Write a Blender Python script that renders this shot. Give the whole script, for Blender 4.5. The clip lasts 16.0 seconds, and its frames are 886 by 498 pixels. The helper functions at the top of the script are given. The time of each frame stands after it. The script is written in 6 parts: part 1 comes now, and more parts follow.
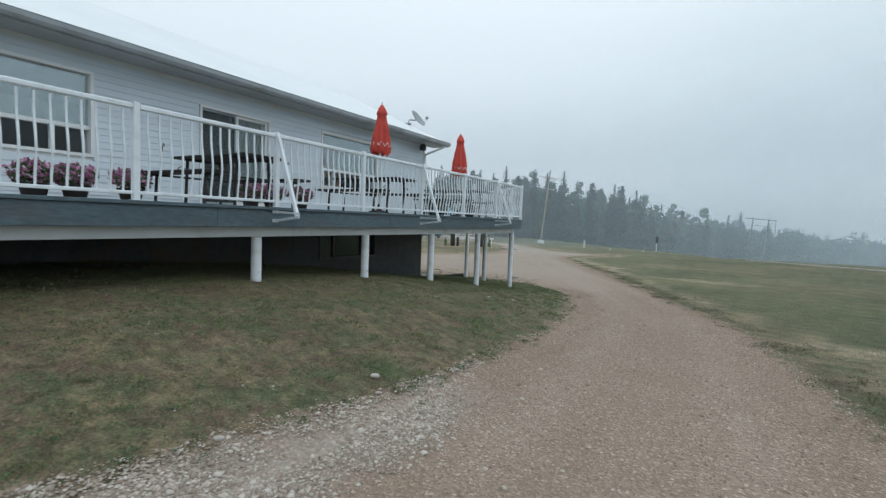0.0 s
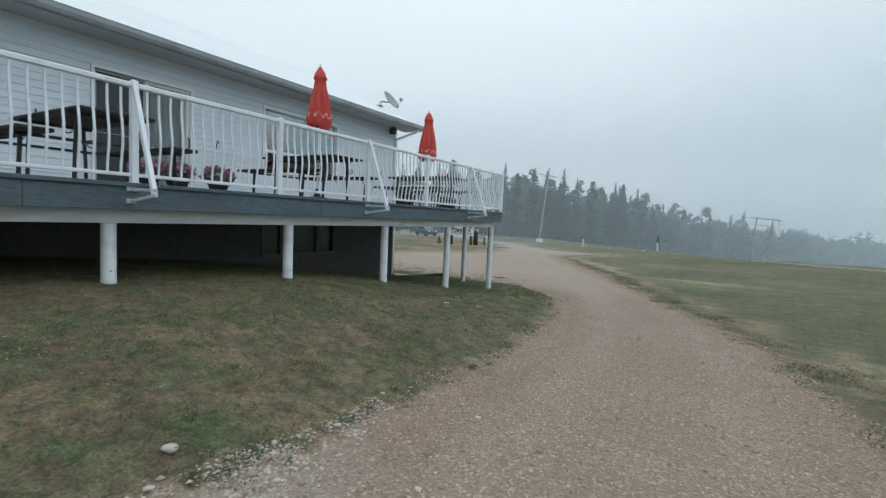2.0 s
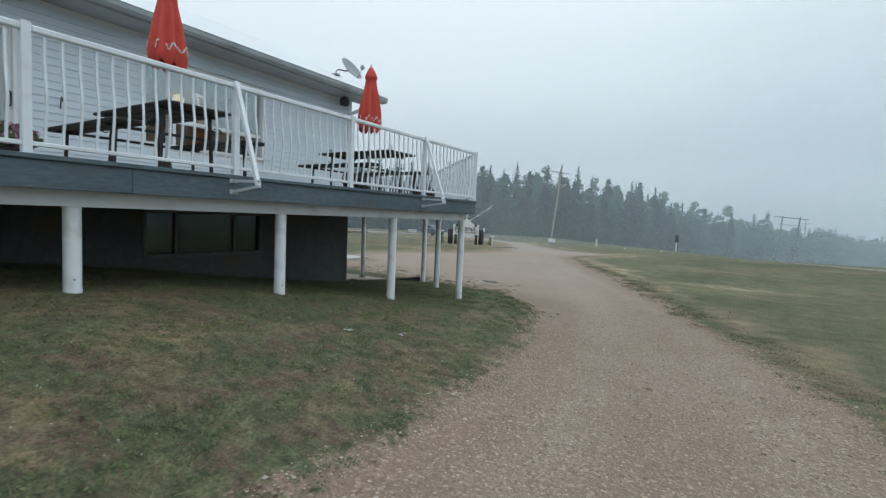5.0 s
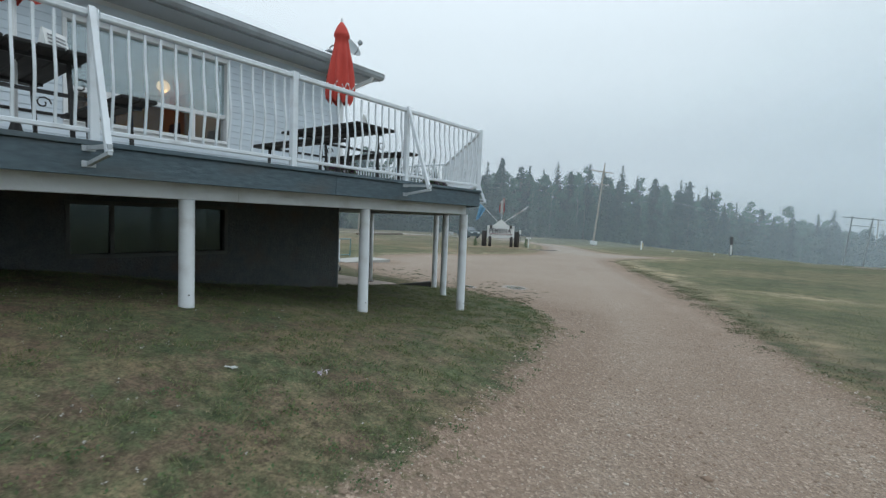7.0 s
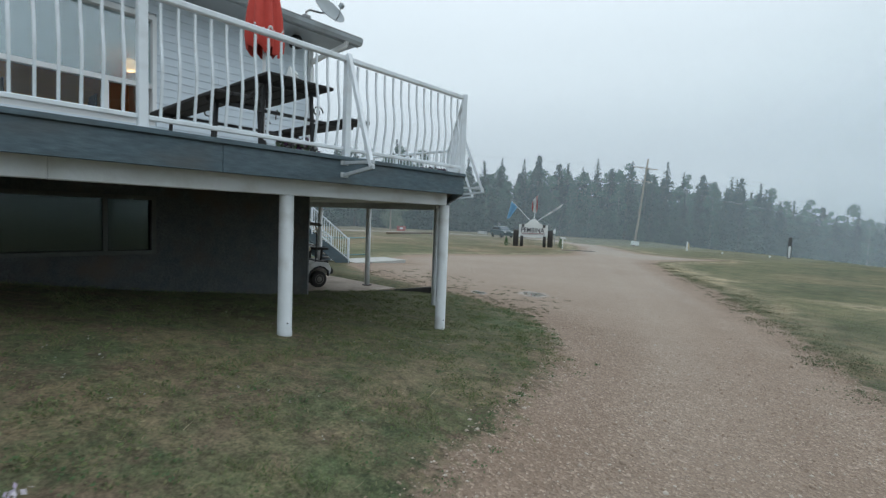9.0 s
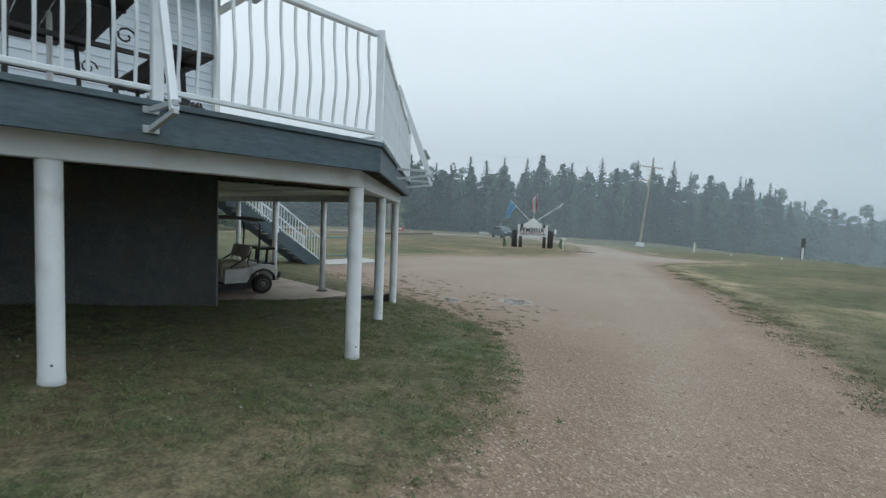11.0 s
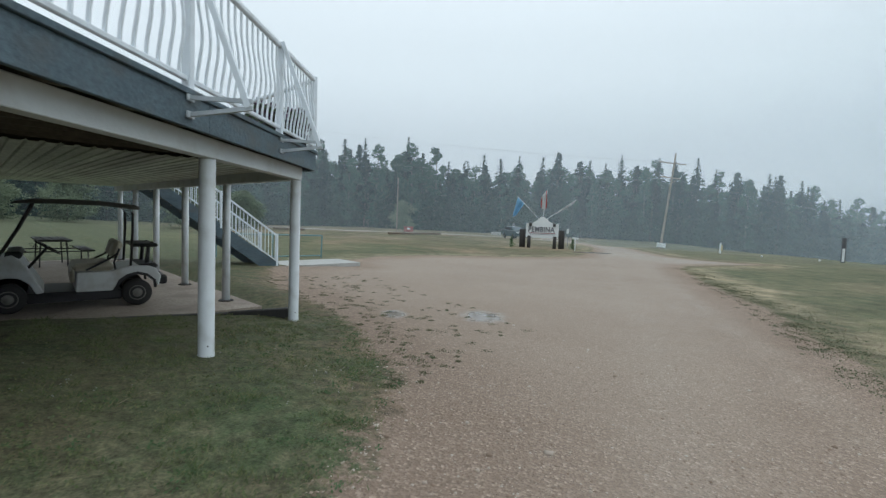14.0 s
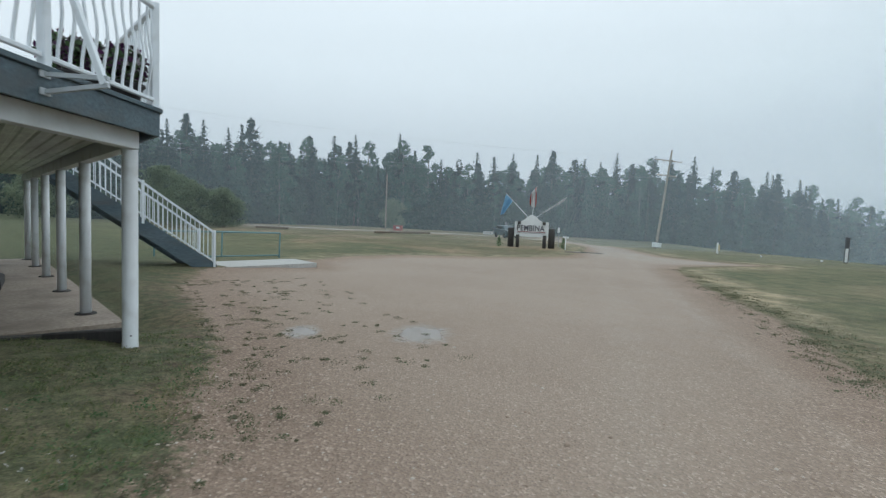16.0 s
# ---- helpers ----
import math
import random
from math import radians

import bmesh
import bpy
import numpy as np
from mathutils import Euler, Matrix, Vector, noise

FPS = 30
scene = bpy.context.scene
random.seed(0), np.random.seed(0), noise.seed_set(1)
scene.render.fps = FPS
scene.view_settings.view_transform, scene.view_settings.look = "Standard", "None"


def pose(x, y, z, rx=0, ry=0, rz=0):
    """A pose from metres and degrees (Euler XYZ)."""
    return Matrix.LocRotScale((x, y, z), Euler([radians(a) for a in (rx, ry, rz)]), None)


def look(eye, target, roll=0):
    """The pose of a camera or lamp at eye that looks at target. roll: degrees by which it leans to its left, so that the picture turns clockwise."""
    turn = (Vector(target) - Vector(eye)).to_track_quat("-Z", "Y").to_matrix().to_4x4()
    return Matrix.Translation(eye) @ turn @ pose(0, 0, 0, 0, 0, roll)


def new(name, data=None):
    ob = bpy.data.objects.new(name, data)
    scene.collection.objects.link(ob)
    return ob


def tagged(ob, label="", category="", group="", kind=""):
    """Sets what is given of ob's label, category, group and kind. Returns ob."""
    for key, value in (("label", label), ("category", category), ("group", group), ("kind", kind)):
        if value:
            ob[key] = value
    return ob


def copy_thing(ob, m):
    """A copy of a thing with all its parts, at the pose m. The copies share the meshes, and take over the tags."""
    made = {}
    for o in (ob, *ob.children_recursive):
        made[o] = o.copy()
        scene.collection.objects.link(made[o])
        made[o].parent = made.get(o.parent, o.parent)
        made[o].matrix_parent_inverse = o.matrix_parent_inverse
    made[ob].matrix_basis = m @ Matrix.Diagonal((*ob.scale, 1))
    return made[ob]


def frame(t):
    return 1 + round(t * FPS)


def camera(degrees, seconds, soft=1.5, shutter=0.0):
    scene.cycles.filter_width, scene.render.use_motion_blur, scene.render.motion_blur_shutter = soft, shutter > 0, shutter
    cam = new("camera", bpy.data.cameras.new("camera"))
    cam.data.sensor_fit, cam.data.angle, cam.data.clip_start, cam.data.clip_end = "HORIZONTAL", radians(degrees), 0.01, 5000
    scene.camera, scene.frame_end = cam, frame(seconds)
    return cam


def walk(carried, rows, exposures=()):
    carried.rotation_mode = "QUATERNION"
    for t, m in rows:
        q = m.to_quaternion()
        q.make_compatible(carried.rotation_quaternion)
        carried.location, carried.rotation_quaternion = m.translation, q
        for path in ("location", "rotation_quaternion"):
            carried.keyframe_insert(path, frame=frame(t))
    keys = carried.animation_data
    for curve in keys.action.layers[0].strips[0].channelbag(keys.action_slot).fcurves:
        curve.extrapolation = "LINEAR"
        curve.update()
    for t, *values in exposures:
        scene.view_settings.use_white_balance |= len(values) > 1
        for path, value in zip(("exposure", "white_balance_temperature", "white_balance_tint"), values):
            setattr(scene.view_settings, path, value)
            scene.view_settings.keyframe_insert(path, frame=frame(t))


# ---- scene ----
cam = camera(86.0, 16.0, soft=1.3, shutter=0.25)
PATH = [
    (0, (0.296, 2.335, 1.967), (-0.72, 4.054, 1.843), 2.1),
    (0.5, (0.315, 2.821, 1.941), (-0.702, 4.539, 1.813), 2.2),
    (1, (0.276, 3.308, 1.905), (-0.744, 5.024, 1.778), 2.2),
    (1.5, (0.211, 3.839, 1.852), (-0.808, 5.555, 1.726), 2.3),
    (2, (0.13, 4.369, 1.818), (-0.89, 6.085, 1.689), 2.4),
    (2.5, (0.052, 4.872, 1.804), (-0.971, 6.586, 1.676), 2.4),
    (3, (0.004, 5.385, 1.794), (-1.029, 7.093, 1.664), 2.4),
    (3.5, (-0.058, 5.89, 1.773), (-1.106, 7.588, 1.642), 2.5),
    (4, (-0.103, 6.421, 1.74), (-1.155, 8.117, 1.61), 2.5),
    (4.5, (-0.181, 6.942, 1.696), (-1.245, 8.631, 1.565), 2.4),
    (5, (-0.241, 7.489, 1.662), (-1.315, 9.171, 1.531), 2.4),
    (7.5, (-0.723, 10.026, 1.505), (-1.992, 11.566, 1.377), 2.3),
    (8, (-0.848, 10.554, 1.496), (-2.165, 12.053, 1.364), 2.5),
    (8.5, (-0.964, 11.067, 1.472), (-2.297, 12.552, 1.341), 2.4),
    (9, (-1.087, 11.621, 1.453), (-2.426, 13.101, 1.32), 2.2),
    (11.5, (-1.828, 14.144, 1.315), (-3.187, 15.606, 1.186), 2.3),
    (12, (-2.015, 14.652, 1.285), (-3.38, 16.108, 1.156), 2.3),
    (12.5, (-2.134, 15.175, 1.25), (-3.522, 16.609, 1.121), 2.3),
    (13, (-2.269, 15.717, 1.212), (-3.681, 17.127, 1.085), 2.2),
    (13.5, (-2.393, 16.259, 1.168), (-3.807, 17.668, 1.042), 2.2),
    (14, (-2.566, 16.798, 1.138), (-3.98, 18.207, 1.011), 2.2),
    (14.5, (-2.746, 17.337, 1.112), (-4.156, 18.749, 0.987), 2.2),
    (15, (-2.909, 17.892, 1.082), (-4.316, 19.308, 0.955), 2.2),
    (15.5, (-3.085, 18.411, 1.058), (-4.49, 19.829, 0.93), 2.2),
    (16, (-3.242, 18.969, 1.033), (-4.647, 20.387, 0.905), 2.3),
]
walk(cam, [(t, look(eye, target, roll)) for t, eye, target, roll in PATH])

# ---- light: a foggy, overcast sky ----
world = bpy.data.worlds.new("overcast_sky")
scene.world = world
world.use_nodes = True
wn, wl = world.node_tree.nodes, world.node_tree.links
wn.clear()
w_out, w_bg = wn.new("ShaderNodeOutputWorld"), wn.new("ShaderNodeBackground")
w_geo, w_sep, w_ramp = wn.new("ShaderNodeTexCoord"), wn.new("ShaderNodeSeparateXYZ"), wn.new("ShaderNodeValToRGB")
w_sky, w_mix = wn.new("ShaderNodeTexSky"), wn.new("ShaderNodeMixRGB")
w_sky.sky_type, w_sky.sun_disc = "NISHITA", False
w_sky.sun_elevation, w_sky.sun_rotation = radians(48), radians(60)
w_scale = wn.new("ShaderNodeMixRGB")
w_scale.blend_type, w_scale.inputs[0].default_value = "MULTIPLY", 1.0
w_scale.inputs[2].default_value = (0.08, 0.08, 0.08, 1)
w_ramp.color_ramp.interpolation = "EASE"
els = w_ramp.color_ramp.elements
els[0].position, els[0].color = 0.0, (0.425, 0.51, 0.58, 1)
els[1].position, els[1].color = 1.0, (1.0, 1.12, 1.2, 1)
e = els.new(0.10)
e.color = (0.6, 0.69, 0.765, 1)
e = els.new(0.30)
e.color = (0.8, 0.915, 0.99, 1)
e = els.new(0.52)
e.color = (0.885, 1.005, 1.085, 1)
w_mix.inputs[0].default_value = 0.08
w_bg.inputs["Strength"].default_value = 1.035
wl.new(w_geo.outputs["Generated"], w_sep.inputs[0])
wl.new(w_sep.outputs["Z"], w_ramp.inputs[0])
wl.new(w_sky.outputs[0], w_scale.inputs[1])
wl.new(w_ramp.outputs[0], w_mix.inputs[1])
wl.new(w_scale.outputs[0], w_mix.inputs[2])
wl.new(w_mix.outputs[0], w_bg.inputs["Color"])
wl.new(w_bg.outputs[0], w_out.inputs[0])

sun = new("sun", bpy.data.lights.new("sun", "SUN"))
sun.data.energy, sun.data.angle, sun.data.color = 0.25, radians(40), (1.0, 0.97, 0.93)
sun.matrix_world = look((20, 30, 40), (0, 0, 0))


# ---- materials ----
def mat(name, col, col2=None, rough=0.6, scale=6.0, metal=0.0, bump=0.0, bscale=None, fine=None, stretch=(1, 1, 1), rnd=0.0, spec=0.5, dirt=None, dscale=0.7):
    """Two colours mixed by noise at two scales, a bump, an optional second stain colour and a shade per piece."""
    m = bpy.data.materials.new(name)
    m.use_nodes = True
    n, l = m.node_tree.nodes, m.node_tree.links
    b = n["Principled BSDF"]
    b.inputs["Roughness"].default_value, b.inputs["Metallic"].default_value = rough, metal
    b.inputs["Specular IOR Level"].default_value = spec
    tc, mp = n.new("ShaderNodeTexCoord"), n.new("ShaderNodeMapping")
    mp.inputs["Scale"].default_value = stretch
    l.new(tc.outputs["Object"], mp.inputs[0])

    def noise_node(s, d=4.0):
        t = n.new("ShaderNodeTexNoise")
        t.inputs["Scale"].default_value, t.inputs["Detail"].default_value = s, d
        l.new(mp.outputs[0], t.inputs["Vector"])
        return t

    a = noise_node(scale)
    r = n.new("ShaderNodeMapRange")
    r.inputs[1].default_value, r.inputs[2].default_value = 0.3, 0.7
    l.new(a.outputs[0], r.inputs[0])
    mix = n.new("ShaderNodeMixRGB")
    mix.inputs[1].default_value = (*col, 1)
    mix.inputs[2].default_value = (*(col2 or [c * 0.85 for c in col]), 1)
    l.new(r.outputs[0], mix.inputs[0])
    out = mix.outputs[0]
    if fine:
        f = noise_node(scale * fine, 2.0)
        h = n.new("ShaderNodeHueSaturation")
        rr = n.new("ShaderNodeMapRange")
        rr.inputs[1].default_value, rr.inputs[2].default_value, rr.inputs[3].default_value, rr.inputs[4].default_value = 0.25, 0.75, 0.75, 1.25
        l.new(f.outputs[0], rr.inputs[0])
        l.new(rr.outputs[0], h.inputs["Value"])
        l.new(out, h.inputs["Color"])
        out = h.outputs[0]
    if dirt:
        d = noise_node(dscale, 6.0)
        rd = n.new("ShaderNodeMapRange")
        rd.inputs[1].default_value, rd.inputs[2].default_value = 0.52, 0.72
        l.new(d.outputs[0], rd.inputs[0])
        md = n.new("ShaderNodeMixRGB")
        md.inputs[2].default_value = (*dirt, 1)
        l.new(rd.outputs[0], md.inputs[0])
        l.new(out, md.inputs[1])
        out = md.outputs[0]
    if rnd:
        oi, h2, r2 = n.new("ShaderNodeObjectInfo"), n.new("ShaderNodeHueSaturation"), n.new("ShaderNodeMapRange")
        r2.inputs[3].default_value, r2.inputs[4].default_value = 1 - rnd, 1 + rnd
        l.new(oi.outputs["Random"], r2.inputs[0])
        l.new(r2.outputs[0], h2.inputs["Value"])
        l.new(out, h2.inputs["Color"])
        out = h2.outputs[0]
    l.new(out, b.inputs["Base Color"])
    if bump:
        bn, bt = n.new("ShaderNodeBump"), noise_node(bscale or scale * 4, 5.0)
        bn.inputs["Strength"].default_value, bn.inputs["Distance"].default_value = bump, 0.02
        l.new(bt.outputs[0], bn.inputs["Height"])
        l.new(bn.outputs[0], b.inputs["Normal"])
    return m


def island_mat(name, stops, rough=0.8, trans=0.0, lift=0.0):
    """A colour for each loose piece of a joined mesh, picked from the stops. lift: how far the shading leans to the open sky, as in dense needles."""
    m = bpy.data.materials.new(name)
    m.use_nodes = True
    n, l = m.node_tree.nodes, m.node_tree.links
    b = n["Principled BSDF"]
    b.inputs["Roughness"].default_value = rough
    b.inputs["Specular IOR Level"].default_value = 0.25
    g, r = n.new("ShaderNodeNewGeometry"), n.new("ShaderNodeValToRGB")
    l.new(g.outputs["Random Per Island"], r.inputs[0])
    cr = r.color_ramp
    cr.elements[0].color, cr.elements[1].color = (*stops[0], 1), (*stops[-1], 1)
    for k, c in enumerate(stops[1:-1], 1):
        cr.elements.new(k / (len(stops) - 1)).color = (*c, 1)
    l.new(r.outputs[0], b.inputs["Base Color"])
    if lift:
        sc, ad, nm = (n.new("ShaderNodeVectorMath") for _ in range(3))
        sc.operation, ad.operation, nm.operation = "SCALE", "ADD", "NORMALIZE"
        l.new(g.outputs["Normal"], sc.inputs[0])
        sc.inputs["Scale"].default_value = 1 - lift
        l.new(sc.outputs[0], ad.inputs[0])
        ad.inputs[1].default_value = (0, 0, lift)
        l.new(ad.outputs[0], nm.inputs[0])
        l.new(nm.outputs[0], b.inputs["Normal"])
    if trans:
        t, mx, o = n.new("ShaderNodeBsdfTranslucent"), n.new("ShaderNodeMixShader"), n["Material Output"]
        l.new(r.outputs[0], t.inputs[0])
        mx.inputs[0].default_value = trans
        l.new(b.outputs[0], mx.inputs[1])
        l.new(t.outputs[0], mx.inputs[2])
        l.new(mx.outputs[0], o.inputs[0])
    return m


def glass_mat(name, tint=(0.95, 0.97, 0.97), rough=0.02, gloss=0.1, sheen=(0.95, 0.98, 1.0)):
    """Clear glass with a share of mirror gloss."""
    m = bpy.data.materials.new(name)
    m.use_nodes = True
    n, l = m.node_tree.nodes, m.node_tree.links
    n.clear()
    o, gl, tr, mx = (n.new("ShaderNode" + k) for k in ("OutputMaterial", "BsdfGlossy", "BsdfTransparent", "MixShader"))
    gl.inputs["Roughness"].default_value = rough
    gl.inputs["Color"].default_value = (*sheen, 1)
    tr.inputs[0].default_value = (*tint, 1)
    lw, pw, mr = n.new("ShaderNodeLayerWeight"), n.new("ShaderNodeMath"), n.new("ShaderNodeMapRange")
    pw.operation, pw.inputs[1].default_value = "POWER", 4.0
    mr.inputs[3].default_value, mr.inputs[4].default_value = gloss, 0.9
    l.new(lw.outputs["Facing"], pw.inputs[0])
    l.new(pw.outputs[0], mr.inputs[0])
    l.new(mr.outputs[0], mx.inputs[0])
    l.new(tr.outputs[0], mx.inputs[1])
    l.new(gl.outputs[0], mx.inputs[2])
    l.new(mx.outputs[0], o.inputs[0])
    return m


def haze_sheet_mat(name, share):
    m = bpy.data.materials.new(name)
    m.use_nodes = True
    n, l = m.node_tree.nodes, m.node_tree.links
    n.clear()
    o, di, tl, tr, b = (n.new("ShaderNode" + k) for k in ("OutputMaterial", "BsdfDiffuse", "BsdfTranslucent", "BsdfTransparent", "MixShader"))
    # the haze's pale blue tone, put into the sheet's colour
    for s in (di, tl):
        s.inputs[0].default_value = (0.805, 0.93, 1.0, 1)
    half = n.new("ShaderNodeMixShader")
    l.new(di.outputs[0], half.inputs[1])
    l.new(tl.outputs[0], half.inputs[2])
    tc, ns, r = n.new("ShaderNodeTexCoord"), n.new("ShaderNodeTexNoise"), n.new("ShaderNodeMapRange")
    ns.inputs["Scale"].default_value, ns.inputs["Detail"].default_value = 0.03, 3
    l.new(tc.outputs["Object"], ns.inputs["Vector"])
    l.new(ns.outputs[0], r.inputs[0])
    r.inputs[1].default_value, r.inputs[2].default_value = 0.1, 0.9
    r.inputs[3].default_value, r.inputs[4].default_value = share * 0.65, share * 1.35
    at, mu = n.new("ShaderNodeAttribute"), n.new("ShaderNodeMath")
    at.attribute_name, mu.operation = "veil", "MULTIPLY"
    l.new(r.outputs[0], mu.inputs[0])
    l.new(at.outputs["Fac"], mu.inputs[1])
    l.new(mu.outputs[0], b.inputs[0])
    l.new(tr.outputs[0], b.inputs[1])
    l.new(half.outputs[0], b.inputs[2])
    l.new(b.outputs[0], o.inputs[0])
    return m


def glow_mat(name, col, power):
    m = bpy.data.materials.new(name)
    m.use_nodes = True
    b = m.node_tree.nodes["Principled BSDF"]
    b.inputs["Base Color"].default_value = (*col, 1)
    b.inputs["Emission Color"].default_value, b.inputs["Emission Strength"].default_value = (*col, 1), power
    return m


def ground_mat():
    """Grass and gravel on one sheet: the share of gravel is a plan mask, its edge broken up by noise."""
    m = bpy.data.materials.new("grass_and_gravel")
    m.use_nodes = True
    n, l = m.node_tree.nodes, m.node_tree.links
    b = n["Principled BSDF"]
    b.inputs["Specular IOR Level"].default_value = 0.3
    tc = n.new("ShaderNodeTexCoord")

    def nz(s, d=4.0, rough=0.6):
        t = n.new("ShaderNodeTexNoise")
        t.inputs["Scale"].default_value, t.inputs["Detail"].default_value, t.inputs["Roughness"].default_value = s, d, rough
        l.new(tc.outputs["Object"], t.inputs["Vector"])
        return t.outputs[0]

    def rng(v, a, c, lo=0.0, hi=1.0):
        r = n.new("ShaderNodeMapRange")
        for k, x in zip((1, 2, 3, 4), (a, c, lo, hi)):
            r.inputs[k].default_value = x
        l.new(v, r.inputs[0])
        return r.outputs[0]

    def mx(f, a, c, kind="MIX"):
        x = n.new("ShaderNodeMixRGB")
        x.blend_type = kind
        for k, v in zip((0, 1, 2), (f, a, c)):
            if isinstance(v, float):
                x.inputs[k].default_value = v
            elif isinstance(v, tuple):
                x.inputs[k].default_value = (*v, 1)
            else:
                l.new(v, x.inputs[k])
        return x.outputs[0]

    def op(kind, a, c):
        x = n.new("ShaderNodeMath")
        x.operation = kind
        for k, v in enumerate((a, c)):
            if isinstance(v, float):
                x.inputs[k].default_value = v
            else:
                l.new(v, x.inputs[k])
        return x.outputs[0]

    def attr(name):
        a = n.new("ShaderNodeAttribute")
        a.attribute_name = name
        return a.outputs["Fac"]

    # grass: green, dry and bare patches
    dry = attr("dry")
    g = mx(rng(nz(1.6, 6, 0.7), 0.4, 0.6), GRASS_A, GRASS_B)
    g = mx(op("MULTIPLY", rng(nz(0.9, 7, 0.75), 0.45, 0.58), dry), g, GRASS_DRY)
    g = mx(op("MULTIPLY", rng(nz(2.3, 6, 0.75), 0.48, 0.6), dry), g, GRASS_BROWN)
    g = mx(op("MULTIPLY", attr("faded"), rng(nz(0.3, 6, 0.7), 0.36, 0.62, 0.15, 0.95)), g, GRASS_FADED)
    g = mx(op("MULTIPLY", attr("rust"), rng(nz(0.16, 5, 0.65), 0.46, 0.62, 0.0, 0.8)), g, GRASS_RUST)
    g = mx(op("MULTIPLY", attr("straw"), rng(nz(0.9, 7, 0.8), 0.42, 0.58, 0.0, 1.0)), g, GRASS_STRAW)
    g = mx(op("MULTIPLY", attr("lush"), rng(nz(4.0, 5, 0.7), 0.3, 0.65, 0.0, 0.8)), g, GRASS_LUSH)
    g = mx(op("MULTIPLY", attr("bleached"), rng(nz(1.3, 6, 0.75), 0.36, 0.56)), g, GRASS_STRAW)
    near_v = mx(rng(nz(9.0, 6, 0.72), 0.32, 0.68), (0.5, 0.52, 0.5), (1.5, 1.46, 1.42))
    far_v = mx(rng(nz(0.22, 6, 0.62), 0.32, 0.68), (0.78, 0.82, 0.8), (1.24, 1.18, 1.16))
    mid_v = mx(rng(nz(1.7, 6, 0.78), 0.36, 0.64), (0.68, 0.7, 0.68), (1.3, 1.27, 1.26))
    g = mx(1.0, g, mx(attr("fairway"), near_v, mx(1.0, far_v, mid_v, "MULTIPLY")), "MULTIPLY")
    g = mx(1.0, g, mx(rng(nz(46.0, 4, 0.7), 0.3, 0.7), (0.48, 0.49, 0.48), (1.52, 1.5, 1.48)), "MULTIPLY")
    # gravel: two tones, pebbles of many colours
    v = n.new("ShaderNodeTexVoronoi")
    v.inputs["Scale"].default_value = 52.0
    l.new(tc.outputs["Object"], v.inputs["Vector"])
    vs = n.new("ShaderNodeSeparateColor")
    l.new(v.outputs["Color"], vs.inputs[0])
    peb = n.new("ShaderNodeValToRGB")
    l.new(vs.outputs[0], peb.inputs[0])
    cr = peb.color_ramp
    cr.elements[0].color, cr.elements[1].color = (0.7, 0.67, 0.64, 1), (1.75, 1.74, 1.72, 1)
    for p, c in ((0.3, (0.86, 0.81, 0.76, 1)), (0.7, (1.04, 0.99, 0.93, 1)), (0.9, (1.2, 1.17, 1.13, 1))):
        cr.elements.new(p).color = c
    k = mx(rng(nz(0.5, 4), 0.35, 0.65), GRAVEL_A, GRAVEL_B)
    # packed gravel, with the far drive's sky sheen put into its colour
    k = mx(op("MULTIPLY", rng(nz(0.23, 4), 0.3, 0.6, 0.45, 0.95), attr("packed")), k, GRAVEL_PACKED_SHEEN)
    k = mx(op("MULTIPLY", attr("track"), rng(nz(1.1, 5), 0.3, 0.65, 0.05, 0.6)), k, GRAVEL_TRACK)
    k = mx(op("SUBTRACT", 0.9, op("MULTIPLY", attr("packed"), 0.4)), k, mx(1.0, k, peb.outputs[0], "MULTIPLY"))
    k = mx(op("MULTIPLY", attr("pale"), rng(nz(2.2, 6, 0.7), 0.35, 0.62, 0.25, 0.9)), k, mx(rng(nz(24.0, 4, 0.7), 0.35, 0.65), (0.26, 0.23, 0.2), (0.5, 0.465, 0.42)))
    mask = op("ADD", attr("gravel"), op("MULTIPLY", op("SUBTRACT", op("ADD", op("MULTIPLY", nz(3.0, 6, 0.75), 0.6), op("MULTIPLY", nz(14.0, 4, 0.7), 0.4)), 0.5), 1.5))
    mask = rng(mask, 0.42, 0.58)
    wet = rng(op("ADD", attr("wet"), op("MULTIPLY", op("SUBTRACT", nz(5.0, 4), 0.5), 0.9)), 0.3, 0.85)
    k2 = mx(wet, k, WET_MUD)
    col = mx(mask, g, k2)
    col = mx(rng(op("ADD", attr("mud"), op("MULTIPLY", op("SUBTRACT", nz(2.0, 5), 0.5), 0.8)), 0.35, 0.6), col, DARK_MUD)
    l.new(col, b.inputs["Base Color"])
    l.new(rng(wet, 0.0, 1.0, 0.85, 0.1), b.inputs["Roughness"])
    bn = n.new("ShaderNodeBump")
    bn.inputs["Distance"].default_value = 0.03
    l.new(rng(wet, 0.0, 1.0, 0.7, 0.0), bn.inputs["Strength"])
    l.new(mx(mask, nz(22.0, 5, 0.75), mx(0.5, v.outputs["Distance"], nz(40.0, 4))), bn.inputs["Height"])
    l.new(bn.outputs[0], b.inputs["Normal"])
    return m


